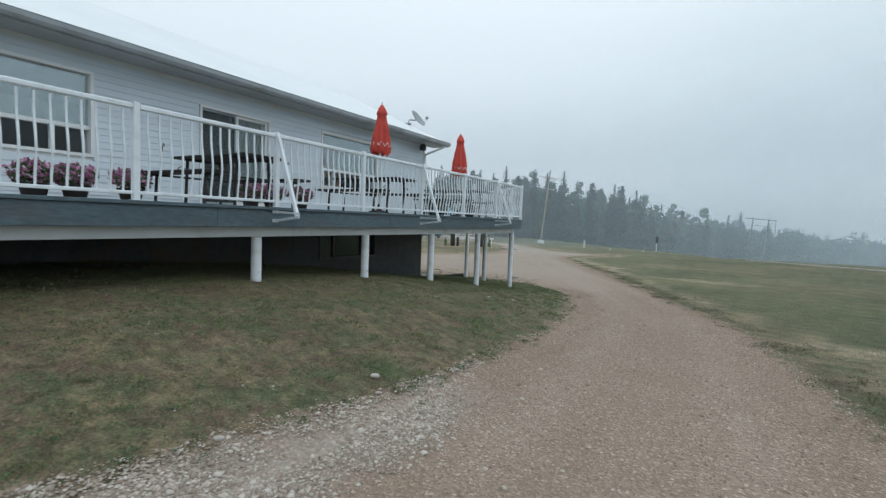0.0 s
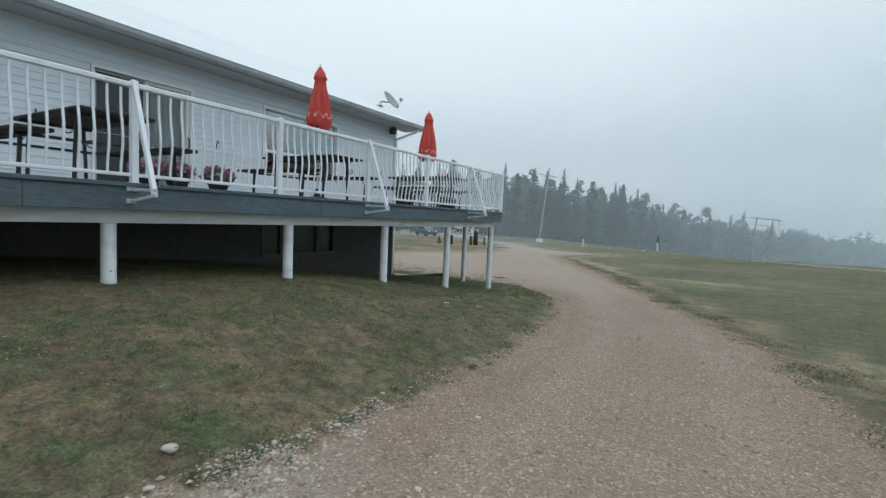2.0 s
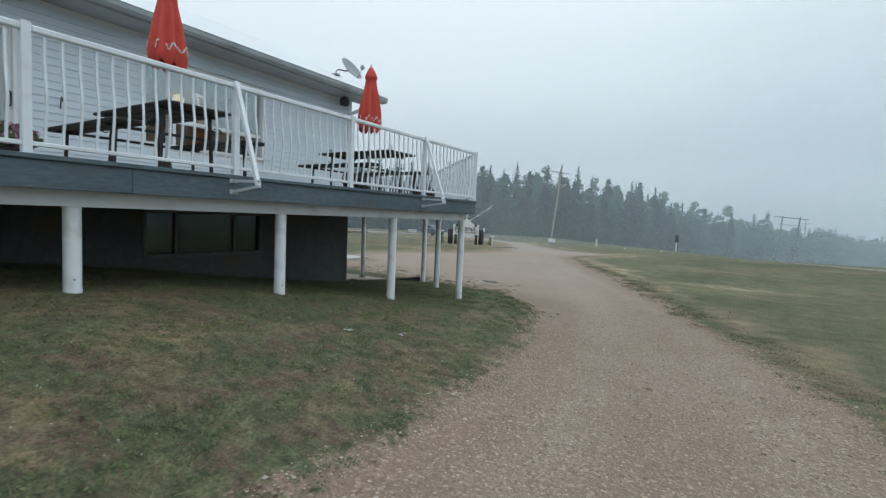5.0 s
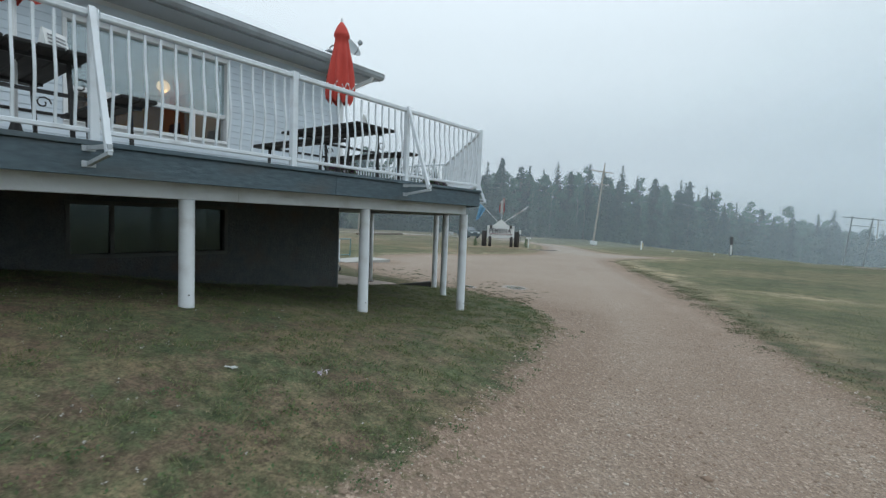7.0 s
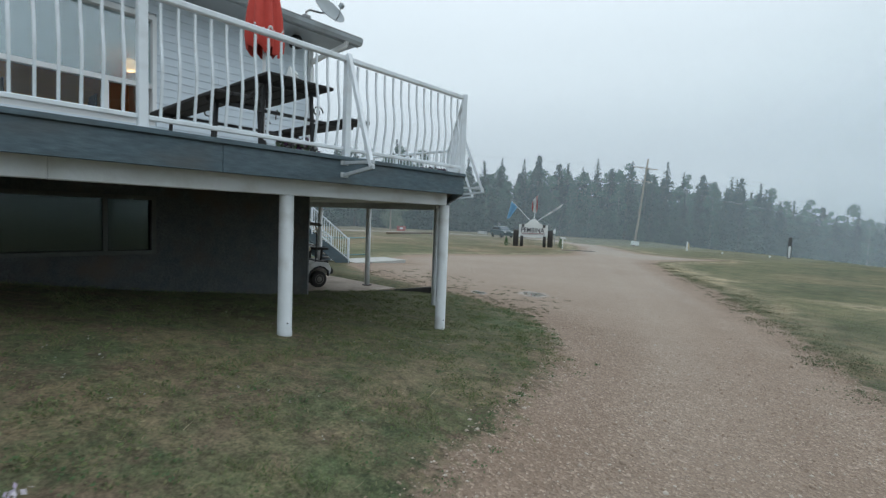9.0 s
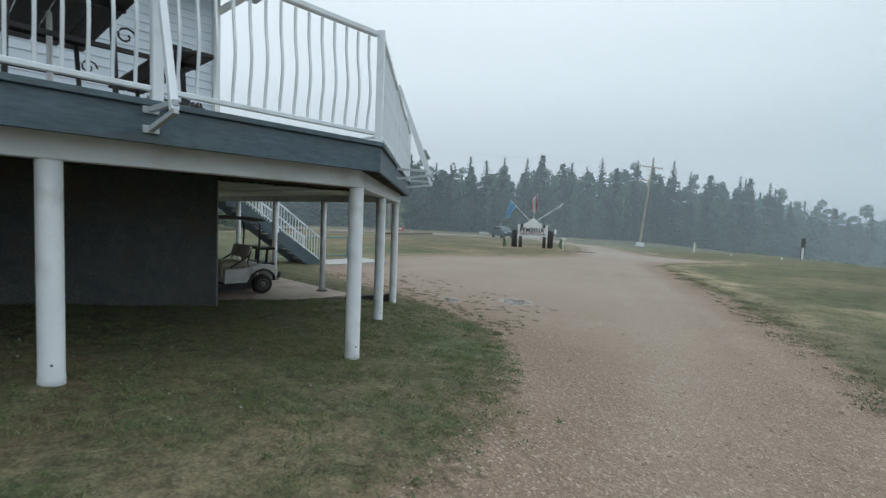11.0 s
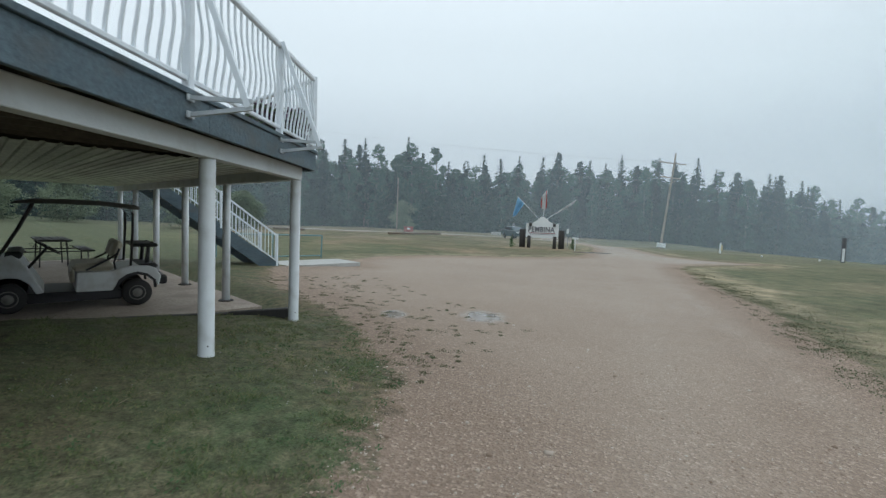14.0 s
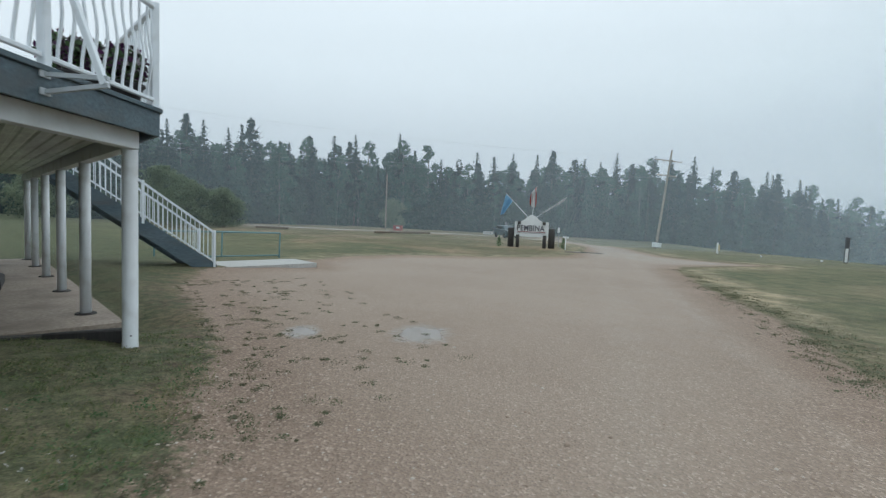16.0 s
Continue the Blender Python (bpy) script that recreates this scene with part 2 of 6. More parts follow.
GRAVEL_TRACK = (0.37, 0.31, 0.258)
DARK_MUD = (0.1, 0.085, 0.07)
GRASS_LUSH = (0.078, 0.122, 0.056)
GRASS_FADED, GRASS_STRAW, GRASS_RUST = (0.19, 0.184, 0.11), (0.3, 0.262, 0.178), (0.25, 0.19, 0.13)
GRASS_A, GRASS_B, GRASS_DRY, GRASS_BROWN = (0.068, 0.09, 0.046), (0.104, 0.111, 0.06), (0.172, 0.136, 0.086), (0.125, 0.092, 0.066)
GRAVEL_A, GRAVEL_B, GRAVEL_PACKED_SHEEN, WET_MUD = (0.268, 0.205, 0.161), (0.306, 0.239, 0.193), (0.358, 0.292, 0.238), (0.24, 0.2, 0.165)
M_GROUND = ground_mat()
M_SIDING = mat("vinyl_siding", (0.63, 0.71, 0.775), (0.575, 0.65, 0.715), 0.5, 1.2, rnd=0.03, bump=0.1, bscale=60, stretch=(1, 0.3, 3))
M_TRIM = mat("white_trim", (0.78, 0.8, 0.81), (0.74, 0.76, 0.77), 0.4, 2)
M_RAIL = mat("white_rail_paint", (0.765, 0.825, 0.875), (0.715, 0.775, 0.825), 0.35, 4, dirt=(0.62, 0.66, 0.69), dscale=5)
M_BRACKET = mat("dull_bracket_paint", (0.52, 0.57, 0.61), (0.42, 0.46, 0.49), 0.5, 8)
M_COLUMN = mat("white_column_paint", (0.745, 0.785, 0.81), (0.67, 0.705, 0.73), 0.5, 5, dirt=(0.5, 0.5, 0.485), dscale=2.5, bump=0.15, bscale=40)
M_RIM = mat("dark_grey_rim_paint", (0.062, 0.1, 0.124), (0.085, 0.124, 0.147), 0.6, 3, fine=12, bump=0.3, bscale=30, stretch=(1, 0.25, 1), dirt=(0.085, 0.1, 0.105), dscale=4)
M_BEAM = mat("white_beam_paint", (0.7, 0.735, 0.755), (0.64, 0.675, 0.695), 0.55, 2, dirt=(0.56, 0.575, 0.57), dscale=3, bump=0.15, bscale=25)
M_UNDERBOARD = mat("ribbed_ceiling_sheet", (0.6, 0.65, 0.54), (0.46, 0.5, 0.41), 0.36, 3, fine=6, rnd=0.15, bump=0.2, stretch=(0.2, 1, 1), dirt=(0.28, 0.26, 0.22), dscale=1.5)
M_DECKWOOD = mat("deck_boards", (0.34, 0.315, 0.28), (0.26, 0.24, 0.21), 0.7, 3, fine=8, rnd=0.12, bump=0.2, stretch=(0.2, 1, 1))
M_JOIST = mat("dark_joist_wood", (0.1, 0.086, 0.07), (0.14, 0.12, 0.095), 0.75, 4, fine=6, bump=0.2)
M_BASEMENT = mat("dark_basement_cladding", (0.07, 0.084, 0.087), (0.105, 0.112, 0.11), 0.75, 7, fine=7, bump=0.9, bscale=28, dirt=(0.12, 0.09, 0.066), dscale=1.6)
M_GUTTER = mat("grey_gutter_metal", (0.4, 0.445, 0.475), (0.35, 0.39, 0.42), 0.45, 3, dirt=(0.28, 0.3, 0.31), dscale=2)
M_SOFFIT = mat("soffit_metal", (0.44, 0.48, 0.51), (0.39, 0.425, 0.45), 0.5, 2)
M_ROOF = mat("white_metal_roof", (0.75, 0.79, 0.81), (0.7, 0.74, 0.765), 0.4, 0.8, metal=0.0)
M_GLASS = glass_mat("window_glass", gloss=0.035)
M_SKYGLASS = glass_mat("reflective_glass", (0.75, 0.84, 0.86), 0.2, 0.34, (0.86, 0.94, 0.96))
M_DIMGLASS = glass_mat("dusty_glass", (0.45, 0.5, 0.5), 0.12, 0.09, (0.5, 0.58, 0.56))
M_MESH = glass_mat("insect_screen", (0.5, 0.52, 0.54), 0.5, 0.09, (0.6, 0.7, 0.75))
M_BLIND = mat("window_blind", (0.72, 0.77, 0.78), (0.66, 0.71, 0.72), 0.8, 1.5)
M_ROOM = mat("room_wall", (0.2, 0.2, 0.195), (0.16, 0.16, 0.155), 0.8, 2)
M_PANEL = mat("wood_panel", (0.62, 0.29, 0.1), (0.52, 0.23, 0.075), 0.5, 3, stretch=(1, 1, 6))
M_DARK = mat("dark_furniture", (0.03, 0.03, 0.032), (0.022, 0.022, 0.024), 0.55, 5, fine=6)
M_TABLE = mat("dark_table_boards", (0.016, 0.016, 0.017), (0.026, 0.025, 0.025), 0.7, 4, stretch=(0.3, 3, 1), bump=0.2)
M_CANVAS = mat("red_umbrella_canvas", (0.6, 0.07, 0.05), (0.5, 0.05, 0.036), 0.75, 5, bump=0.08, bscale=60)
M_PRINT = mat("white_print", (0.75, 0.72, 0.72), None, 0.7)
M_METAL = mat("grey_metal", (0.3, 0.31, 0.32), (0.24, 0.25, 0.26), 0.4, 6, metal=0.6)
M_DISH = mat("dish_paint", (0.3, 0.34, 0.36), (0.26, 0.3, 0.32), 0.45, 4)
M_BLACK = mat("black_plastic", (0.018, 0.018, 0.02), (0.028, 0.028, 0.03), 0.5, 8)
M_RUBBER = mat("tyre_rubber", (0.02, 0.02, 0.021), (0.03, 0.029, 0.028), 0.75, 12)
M_CARTBODY = mat("cart_body_paint", (0.66, 0.67, 0.66), (0.58, 0.59, 0.58), 0.35, 3, dirt=(0.42, 0.4, 0.36), dscale=3)
M_SEAT = mat("beige_vinyl_seat", (0.54, 0.49, 0.38), (0.47, 0.42, 0.32), 0.5, 6)
M_CONCRETE = mat("patio_concrete", (0.36, 0.3, 0.25), (0.3, 0.25, 0.205), 0.75, 1.5, fine=14, bump=0.2, dirt=(0.22, 0.18, 0.15), dscale=1.2)
M_PALE = mat("pale_concrete", (0.44, 0.44, 0.42), (0.38, 0.38, 0.36), 0.7, 2, fine=10)
M_TIMBER = mat("dark_timber", (0.045, 0.044, 0.045), (0.065, 0.06, 0.057), 0.8, 6, bump=0.4, stretch=(4, 4, 0.5))
M_POLE = mat("weathered_pole", (0.33, 0.27, 0.2), (0.26, 0.21, 0.16), 0.8, 4, stretch=(4, 4, 0.4))
M_GREYWOOD = mat("grey_weathered_pole", (0.15, 0.15, 0.14), (0.11, 0.11, 0.105), 0.8, 4, stretch=(4, 4, 0.4))
M_WOOD = mat("brown_wood", (0.16, 0.11, 0.07), (0.12, 0.085, 0.055), 0.8, 4)
M_SIGN = mat("white_sign_paint", (0.78, 0.8, 0.8), (0.72, 0.74, 0.74), 0.5, 3)
M_INK = mat("dark_lettering", (0.03, 0.03, 0.05), None, 0.6)
M_MAROON = mat("maroon_stripe", (0.25, 0.04, 0.05), None, 0.6)
M_FLAGBLUE = mat("blue_flag_cloth", (0.28, 0.5, 0.68), (0.24, 0.45, 0.62), 0.8, 4)
M_FLAGRED = mat("red_flag_cloth", (0.6, 0.07, 0.05), None, 0.8)
M_FLAGWHITE = mat("white_flag_cloth", (0.75, 0.75, 0.75), None, 0.8)
M_CARBLUE = mat("teal_car_paint", (0.05, 0.085, 0.1), (0.06, 0.095, 0.11), 0.3, 2, metal=0.3)
# grey-blue colour stands in for the sky mirrored in the car's windscreen
M_SCREEN = mat("sky_tinted_windscreen", (0.14, 0.18, 0.2), (0.11, 0.14, 0.16), 0.15, 2)
M_TEAL = mat("teal_pipe_paint", (0.13, 0.25, 0.28), (0.15, 0.27, 0.3), 0.5, 5)
M_REDBOX = mat("red_bin_paint", (0.38, 0.1, 0.085), (0.32, 0.085, 0.07), 0.6, 2)
M_YELLOW = mat("yellow_paint", (0.5, 0.41, 0.22), None, 0.6)
M_WIRE = mat("wire", (0.36, 0.38, 0.39), None, 0.6)
M_LAMP = glow_mat("warm_globe", (1.0, 0.62, 0.34), 1.6)
M_BARK = mat("spruce_bark", (0.1, 0.085, 0.07), (0.14, 0.12, 0.1), 0.9, 4, stretch=(3, 3, 0.5))
M_PALEBARK = mat("aspen_bark", (0.2, 0.2, 0.175), (0.13, 0.13, 0.115), 0.85, 3)
M_SPRUCE = island_mat("spruce_needles", [(0.008, 0.028, 0.025), (0.012, 0.038, 0.032), (0.01, 0.033, 0.029), (0.017, 0.047, 0.038)], 0.85, 0.1, 0.3)
M_ASPEN = island_mat("aspen_leaves", [(0.034, 0.092, 0.064), (0.048, 0.116, 0.077), (0.04, 0.104, 0.07), (0.06, 0.136, 0.087)], 0.75, 0.2, 0.4)
M_UNDER = island_mat("undergrowth_leaves", [(0.018, 0.05, 0.038), (0.026, 0.064, 0.046), (0.036, 0.078, 0.053)], 0.8, 0.15, 0.35)
M_BUSH = island_mat("willow_leaves", [(0.125, 0.17, 0.105), (0.165, 0.21, 0.128), (0.2, 0.24, 0.15)], 0.75, 0.2, 0.4)
M_BLADE = island_mat("grass_blades", [(0.06, 0.1, 0.04), (0.11, 0.16, 0.062), (0.145, 0.185, 0.076), (0.185, 0.205, 0.094), (0.24, 0.225, 0.125), (0.08, 0.128, 0.054)], 0.7, 0.3, 0.35)
M_TUFT = island_mat("lawn_tuft_leaves", [(0.1, 0.15, 0.062), (0.155, 0.2, 0.085), (0.22, 0.215, 0.115), (0.085, 0.125, 0.06), (0.2, 0.165, 0.105)], 0.7, 0.3, 0.35)
M_STRAW = island_mat("dry_blades", [(0.17, 0.13, 0.085), (0.26, 0.205, 0.135), (0.36, 0.295, 0.195), (0.19, 0.155, 0.095), (0.45, 0.385, 0.27)], 0.8, 0.2, 0.35)
M_WEED = island_mat("weed_leaves", [(0.07, 0.135, 0.058), (0.1, 0.17, 0.075), (0.085, 0.135, 0.066)], 0.6, 0.3, 0.35)
M_VERGE = island_mat("verge_weed_leaves", [(0.1, 0.13, 0.078), (0.135, 0.165, 0.095), (0.175, 0.185, 0.115), (0.19, 0.16, 0.115)], 0.7, 0.3, 0.55)
M_SCRUB = island_mat("low_scrub_leaves", [(0.095, 0.12, 0.066), (0.125, 0.145, 0.08), (0.17, 0.155, 0.1), (0.15, 0.125, 0.086)], 0.7, 0.25, 0.35)
M_STONE = island_mat("gravel_stones", [(0.24, 0.175, 0.13), (0.33, 0.25, 0.19), (0.3, 0.215, 0.16), (0.4, 0.325, 0.26), (0.56, 0.5, 0.435), (0.3, 0.225, 0.172), (0.26, 0.2, 0.155)], 0.85, 0.0, 0.5)
M_ROCK = island_mat("pale_rocks", [(0.3, 0.25, 0.205), (0.42, 0.37, 0.315), (0.58, 0.53, 0.475), (0.34, 0.29, 0.24), (0.28, 0.22, 0.175)], 0.85, 0.0, 0.3)
M_PALESTONE = mat("pale_stone", (0.52, 0.48, 0.44), (0.42, 0.385, 0.345), 0.85, 12, bump=0.4, bscale=60)
M_PETAL = island_mat("pink_petals", [(0.4, 0.13, 0.28), (0.5, 0.23, 0.4), (0.62, 0.4, 0.52), (0.3, 0.08, 0.2), (0.1, 0.13, 0.07)], 0.6, 0.3)
M_PURPLE = island_mat("purple_petals", [(0.05, 0.015, 0.055), (0.1, 0.03, 0.1), (0.05, 0.06, 0.04), (0.07, 0.02, 0.07), (0.55, 0.54, 0.57)], 0.6, 0.2)
M_CLOVER = island_mat("clover_heads", [(0.46, 0.45, 0.42), (0.38, 0.37, 0.35)], 0.8)


# ---- mesh helpers ----
def finish(name, bm, material, smooth=False):
    me = bpy.data.meshes.new(name)
    bm.normal_update()
    bm.to_mesh(me)
    bm.free()
    for mt in material if isinstance(material, (list, tuple)) else [material]:
        me.materials.append(mt)
    if smooth:
        for p in me.polygons:
            p.use_smooth = True
    return me


def part(name, bm, material, parent=None, label="", smooth=False):
    ob = new(name, finish(name, bm, material, smooth) if isinstance(bm, bmesh.types.BMesh) else bm)
    if parent is not None:
        ob.parent = parent
    return tagged(ob, label) if label else ob


def thing(name, m, label, category, group="", kind=""):
    ob = new(name)
    ob.empty_display_size = 0.2
    ob.matrix_world = m
    return tagged(ob, label, category, group, kind)


def box(bm, lo, hi, bevel=0.0, m=None):
    r = bmesh.ops.create_cube(bm, size=1.0)
    c = [(a + b) / 2 for a, b in zip(lo, hi)]
    s = [abs(b - a) for a, b in zip(lo, hi)]
    for v in r["verts"]:
        v.co = Vector([v.co[k] * s[k] + c[k] for k in range(3)])
    if bevel:
        es = list({e for v in r["verts"] for e in v.link_edges})
        out = bmesh.ops.bevel(bm, geom=es, offset=min(bevel, min(s) * 0.45), segments=1, affect="EDGES", profile=0.5)
        vs = out["verts"]
        vs = list({v for f in out["faces"] for v in f.verts} | {v for v in r["verts"] if v.is_valid})
    else:
        vs = r["verts"]
    if m is not None:
        for v in vs:
            v.co = m @ v.co
    return vs


def boxm(lo, hi, bevel=0.0):
    bm = bmesh.new()
    box(bm, lo, hi, bevel)
    return bm


def tube(bm, pts, r, n=8, square=False, caps=True):
    """A round or square tube along points; r may be a list."""
    pts = [Vector(p) for p in pts]
    rings = []
    for k, p in enumerate(pts):
        d = (pts[min(k + 1, len(pts) - 1)] - pts[max(k - 1, 0)]).normalized()
        up = Vector((0, 0, 1)) if abs(d.z) < 0.9 else Vector((0, 1, 0))
        a = d.cross(up).normalized()
        b = a.cross(d)
        rr = r[k] if isinstance(r, (list, tuple)) else r
        ang = [math.pi / 4 + q * math.pi / 2 for q in range(4)] if square else [2 * math.pi * q / n for q in range(n)]
        rr = rr * 1.414 if square else rr
        rings.append([bm.verts.new(p + a * math.cos(t) * rr + b * math.sin(t) * rr) for t in ang])
    for u, w in zip(rings, rings[1:]):
        for q in range(len(u)):
            bm.faces.new((u[q], u[(q + 1) % len(u)], w[(q + 1) % len(u)], w[q]))
    if caps:
        bm.faces.new(rings[0][::-1])
        bm.faces.new(rings[-1])
    return bm


def tubem(pts, r, n=8, square=False):
    return tube(bmesh.new(), pts, r, n, square)


def lathe(profile, n=16, m=None):
    """A closed turned body from (radius, height) pairs."""
    bm = bmesh.new()
    rings = []
    for r, z in profile:
        rings.append([bm.verts.new((r * math.cos(2 * math.pi * q / n), r * math.sin(2 * math.pi * q / n), z)) for q in range(n)])
    for u, w in zip(rings, rings[1:]):
        for q in range(n):
            bm.faces.new((u[q], u[(q + 1) % n], w[(q + 1) % n], w[q]))
    bm.faces.new(rings[0][::-1])
    bm.faces.new(rings[-1])
    if m is not None:
        bm.transform(m)
    return bm


def prism(outline, lo, hi, axis="y", bevel=0.0):
    """An outline of (a, b) pairs carried from lo to hi along an axis: x (a=y, b=z), y (a=x, b=z) or z (a=x, b=y)."""
    bm = bmesh.new()
    put = {"x": lambda a, b, c: (c, a, b), "y": lambda a, b, c: (a, c, b), "z": lambda a, b, c: (a, b, c)}[axis]
    v0 = [bm.verts.new(put(a, b, lo)) for a, b in outline]
    v1 = [bm.verts.new(put(a, b, hi)) for a, b in outline]
    k = len(outline)
    bm.faces.new(v0[::-1])
    bm.faces.new(v1)
    for q in range(k):
        bm.faces.new((v0[q], v0[(q + 1) % k], v1[(q + 1) % k], v1[q]))
    bmesh.ops.recalc_face_normals(bm, faces=bm.faces)
    if bevel:
        bmesh.ops.bevel(bm, geom=list(bm.edges), offset=bevel, segments=2, affect="EDGES", profile=0.5)
    return bm


def mesh_np(name, verts, faces, material):
    """A mesh from arrays of vertices and of equal-sided faces."""
    verts, faces = np.asarray(verts, np.float32), np.asarray(faces, np.int32)
    me = bpy.data.meshes.new(name)
    k = faces.shape[1]
    me.vertices.add(len(verts))
    me.vertices.foreach_set("co", verts.ravel())
    me.loops.add(faces.size)
    me.loops.foreach_set("vertex_index", faces.ravel())
    me.polygons.add(len(faces))
    me.polygons.foreach_set("loop_start", np.arange(0, faces.size, k, dtype=np.int32))
    me.update(calc_edges=True)
    me.materials.append(material)
    return me


# ---- the lie of the land ----
def ramp(v, *pts):
    return np.interp(v, [p[0] for p in pts], [p[1] for p in pts])


def land(x, y):
    x, y = np.asarray(x, float), np.asarray(y, float)
    h = ramp(y, (-200, 3), (-30, 0.9), (2, 0.45), (6, 0.36), (11, 0.06), (15, -0.2), (19, -0.43), (23.5, -0.68), (30, -0.92), (45, -1.05), (70, -1.15), (100, -1.7), (300, -4))
    s = ramp(-x, (2, 0), (2.4, 0.12), (3.5, 0.5), (4.1, 0.72), (5.6, 1))
    a = ramp(y, (8, 0.67), (9.4, 0.65), (11.7, 0.52), (14.2, 0.31), (16.6, 0.16), (20, 0.04), (22, 0))
    d = 0.827 * (x + 7) + 0.564 * (y - 68) - np.maximum(x, 0)
    drop = np.where(d > 0, 9.0 * (1 - np.exp(-(np.maximum(d, 0) / 75) ** 1.3)), 0)
    dip = 0.6 * np.exp(-((x + 30) / 12) ** 2 - ((y - 91) / 20) ** 2)
    z = h + a * s - drop - dip
    pit = np.clip((-9.6 - x) / 0.9, 0, 1) * np.clip((21.2 - y) / 0.5, 0, 1) * np.clip((y - 10) / 3, 0, 1)
    return z * (1 - pit) + np.minimum(z, -0.66) * pit


def gz(x, y):
    return float(land(x, y))


ROAD = [(-3.0, -12), (-2.7, 2.0), (-2.5, 3.6), (-2.35, 4.55), (-2.15, 5.75), (-2.13, 7.75), (-2.2, 9.5), (-2.42, 11.8), (-2.6, 12.8), (-3.0, 14.4), (-3.5, 15.9), (-3.88, 17.0), (-4.68, 18.2),
        (-5.55, 19.2), (-6.2, 19.85), (-7.2, 20.2), (-8.5, 20.85), (-10.7, 21.45), (-14, 22.1), (-17.6, 23.8), (-18.1, 24.8), (-18.3, 27.7), (-20.5, 28.6), (-22.3, 31.5), (-22.4, 35), (-20.4, 39),
        (-19.1, 43), (-18.9, 46), (-21.3, 52.5), (-25, 60), (-31.5, 69), (-60, 97), (-54, 98), (-27, 70), (-18.8, 58.5), (-16, 54.8), (-13, 53.6), (-9.6, 54.6), (-11.2, 49.3), (-12.1, 46.2), (-11.3, 43.2), (-9.75, 40), (-7.55, 35.5), (-5.3, 31), (-3.4, 26.1),
        (-2.1, 22.6), (-1.1, 19.4), (-0.1, 16.6), (0.85, 13.3), (1.5, 8.3), (2.0, 4.5), (2.3, -12)]
LANE = [(-140, 14), (-95, 37), (-70.5, 51.5), (-62, 57), (-54, 69), (-46, 76), (-38, 79)]


def seg_dist(px, py, a, b):
    ax, ay, bx, by = *a, *b
    t = np.clip(((px - ax) * (bx - ax) + (py - ay) * (by - ay)) / ((bx - ax) ** 2 + (by - ay) ** 2), 0, 1)
    return np.hypot(px - ax - t * (bx - ax), py - ay - t * (by - ay))


def road_depth(px, py):
    """Metres inside (+) or outside (-) of the gravel."""
    px, py = np.asarray(px, float), np.asarray(py, float)
    d, inside = np.full(px.shape, 1e9), np.zeros(px.shape, bool)
    for a, b in zip(ROAD, ROAD[1:] + ROAD[:1]):
        d = np.minimum(d, seg_dist(px, py, a, b))
        with np.errstate(divide="ignore", invalid="ignore"):
            cut = ((a[1] > py) != (b[1] > py)) & (px < (b[0] - a[0]) * (py - a[1]) / (b[1] - a[1] + 1e-12) + a[0])
        inside ^= cut
    lane = np.full(px.shape, 1e9)
    for a, b in zip(LANE, LANE[1:]):
        lane = np.minimum(lane, seg_dist(px, py, a, b))
    return np.maximum(np.where(inside, d, -d), 2.2 - lane)


# ---- ground: one sheet to the horizon ----
def steps(lo, hi, fine, far_lo, far_hi):
    mid = list(np.arange(lo, hi + fine / 2, fine))
    out, s, v = [], fine, hi
    while v < far_hi:
        s *= 1.14
        v += s
        out.append(v)
    low, s, v = [], fine, lo
    while v > far_lo:
        s *= 1.14
        v -= s
        low.append(v)
    return np.array(low[::-1] + mid + out)


def right_of(y):
    """The middle line of the drive, between the lawn and the fairway."""
    return ramp(y, (0, -0.3), (10, -0.4), (16, -1.5), (22, -5), (30, -12), (45, -16), (60, -22), (90, -45))


gxs, gys = steps(-24, 4, 0.16, -900, 700), steps(1, 57, 0.17, -400, 1000)
GX, GY = np.meshgrid(gxs, gys)
fx, fy = GX.ravel(), GY.ravel()
depth = road_depth(fx, fy)
rough = np.array([noise.noise((x * 0.9, y * 0.9, 0.3)) * 0.018 + noise.noise((x * 0.25, y * 0.25, 4)) * 0.03 for x, y in zip(fx, fy)])
fz = land(fx, fy) + rough - 0.03 * np.clip(depth / 0.3, 0, 1)
WETS = [(-8.4, 23.8, 0.85, 0.5, 125), (-9.35, 22.35, 0.55, 0.28, 140), (-20.6, 52.5, 1.6, 1.0, 40)]
wet = np.zeros_like(fx)
for wx, wy, a, b, turn in WETS:
    c, s = math.cos(radians(turn)), math.sin(radians(turn))
    u, v = (fx - wx) * c + (fy - wy) * s, -(fx - wx) * s + (fy - wy) * c
    w = np.clip(1.35 - np.hypot(u / a, v / b), 0, 1)
    wet = np.maximum(wet, w)
LUSH = [(-4.15, 6.1, 0.2, 0.22), (-4.58, 8.95, 0.3, 0.3), (-2.6, 6.1, 0.3, 0.22), (-2.55, 8.7, 0.25, 0.2), (-2.4, 9.35, 0.2, 0.2), (-5.4, 18.2, 0.9, 0.7), (-3.2, 12.8, 0.4, 0.4), (-6.5, 19.7, 0.4, 0.3)]
lush = np.zeros_like(fx)
for lx, ly, a, b in LUSH:
    lush = np.maximum(lush, np.clip(1.4 - np.hypot((fx - lx) / a, (fy - ly) / b), 0, 1))
bleached = np.zeros_like(fx)
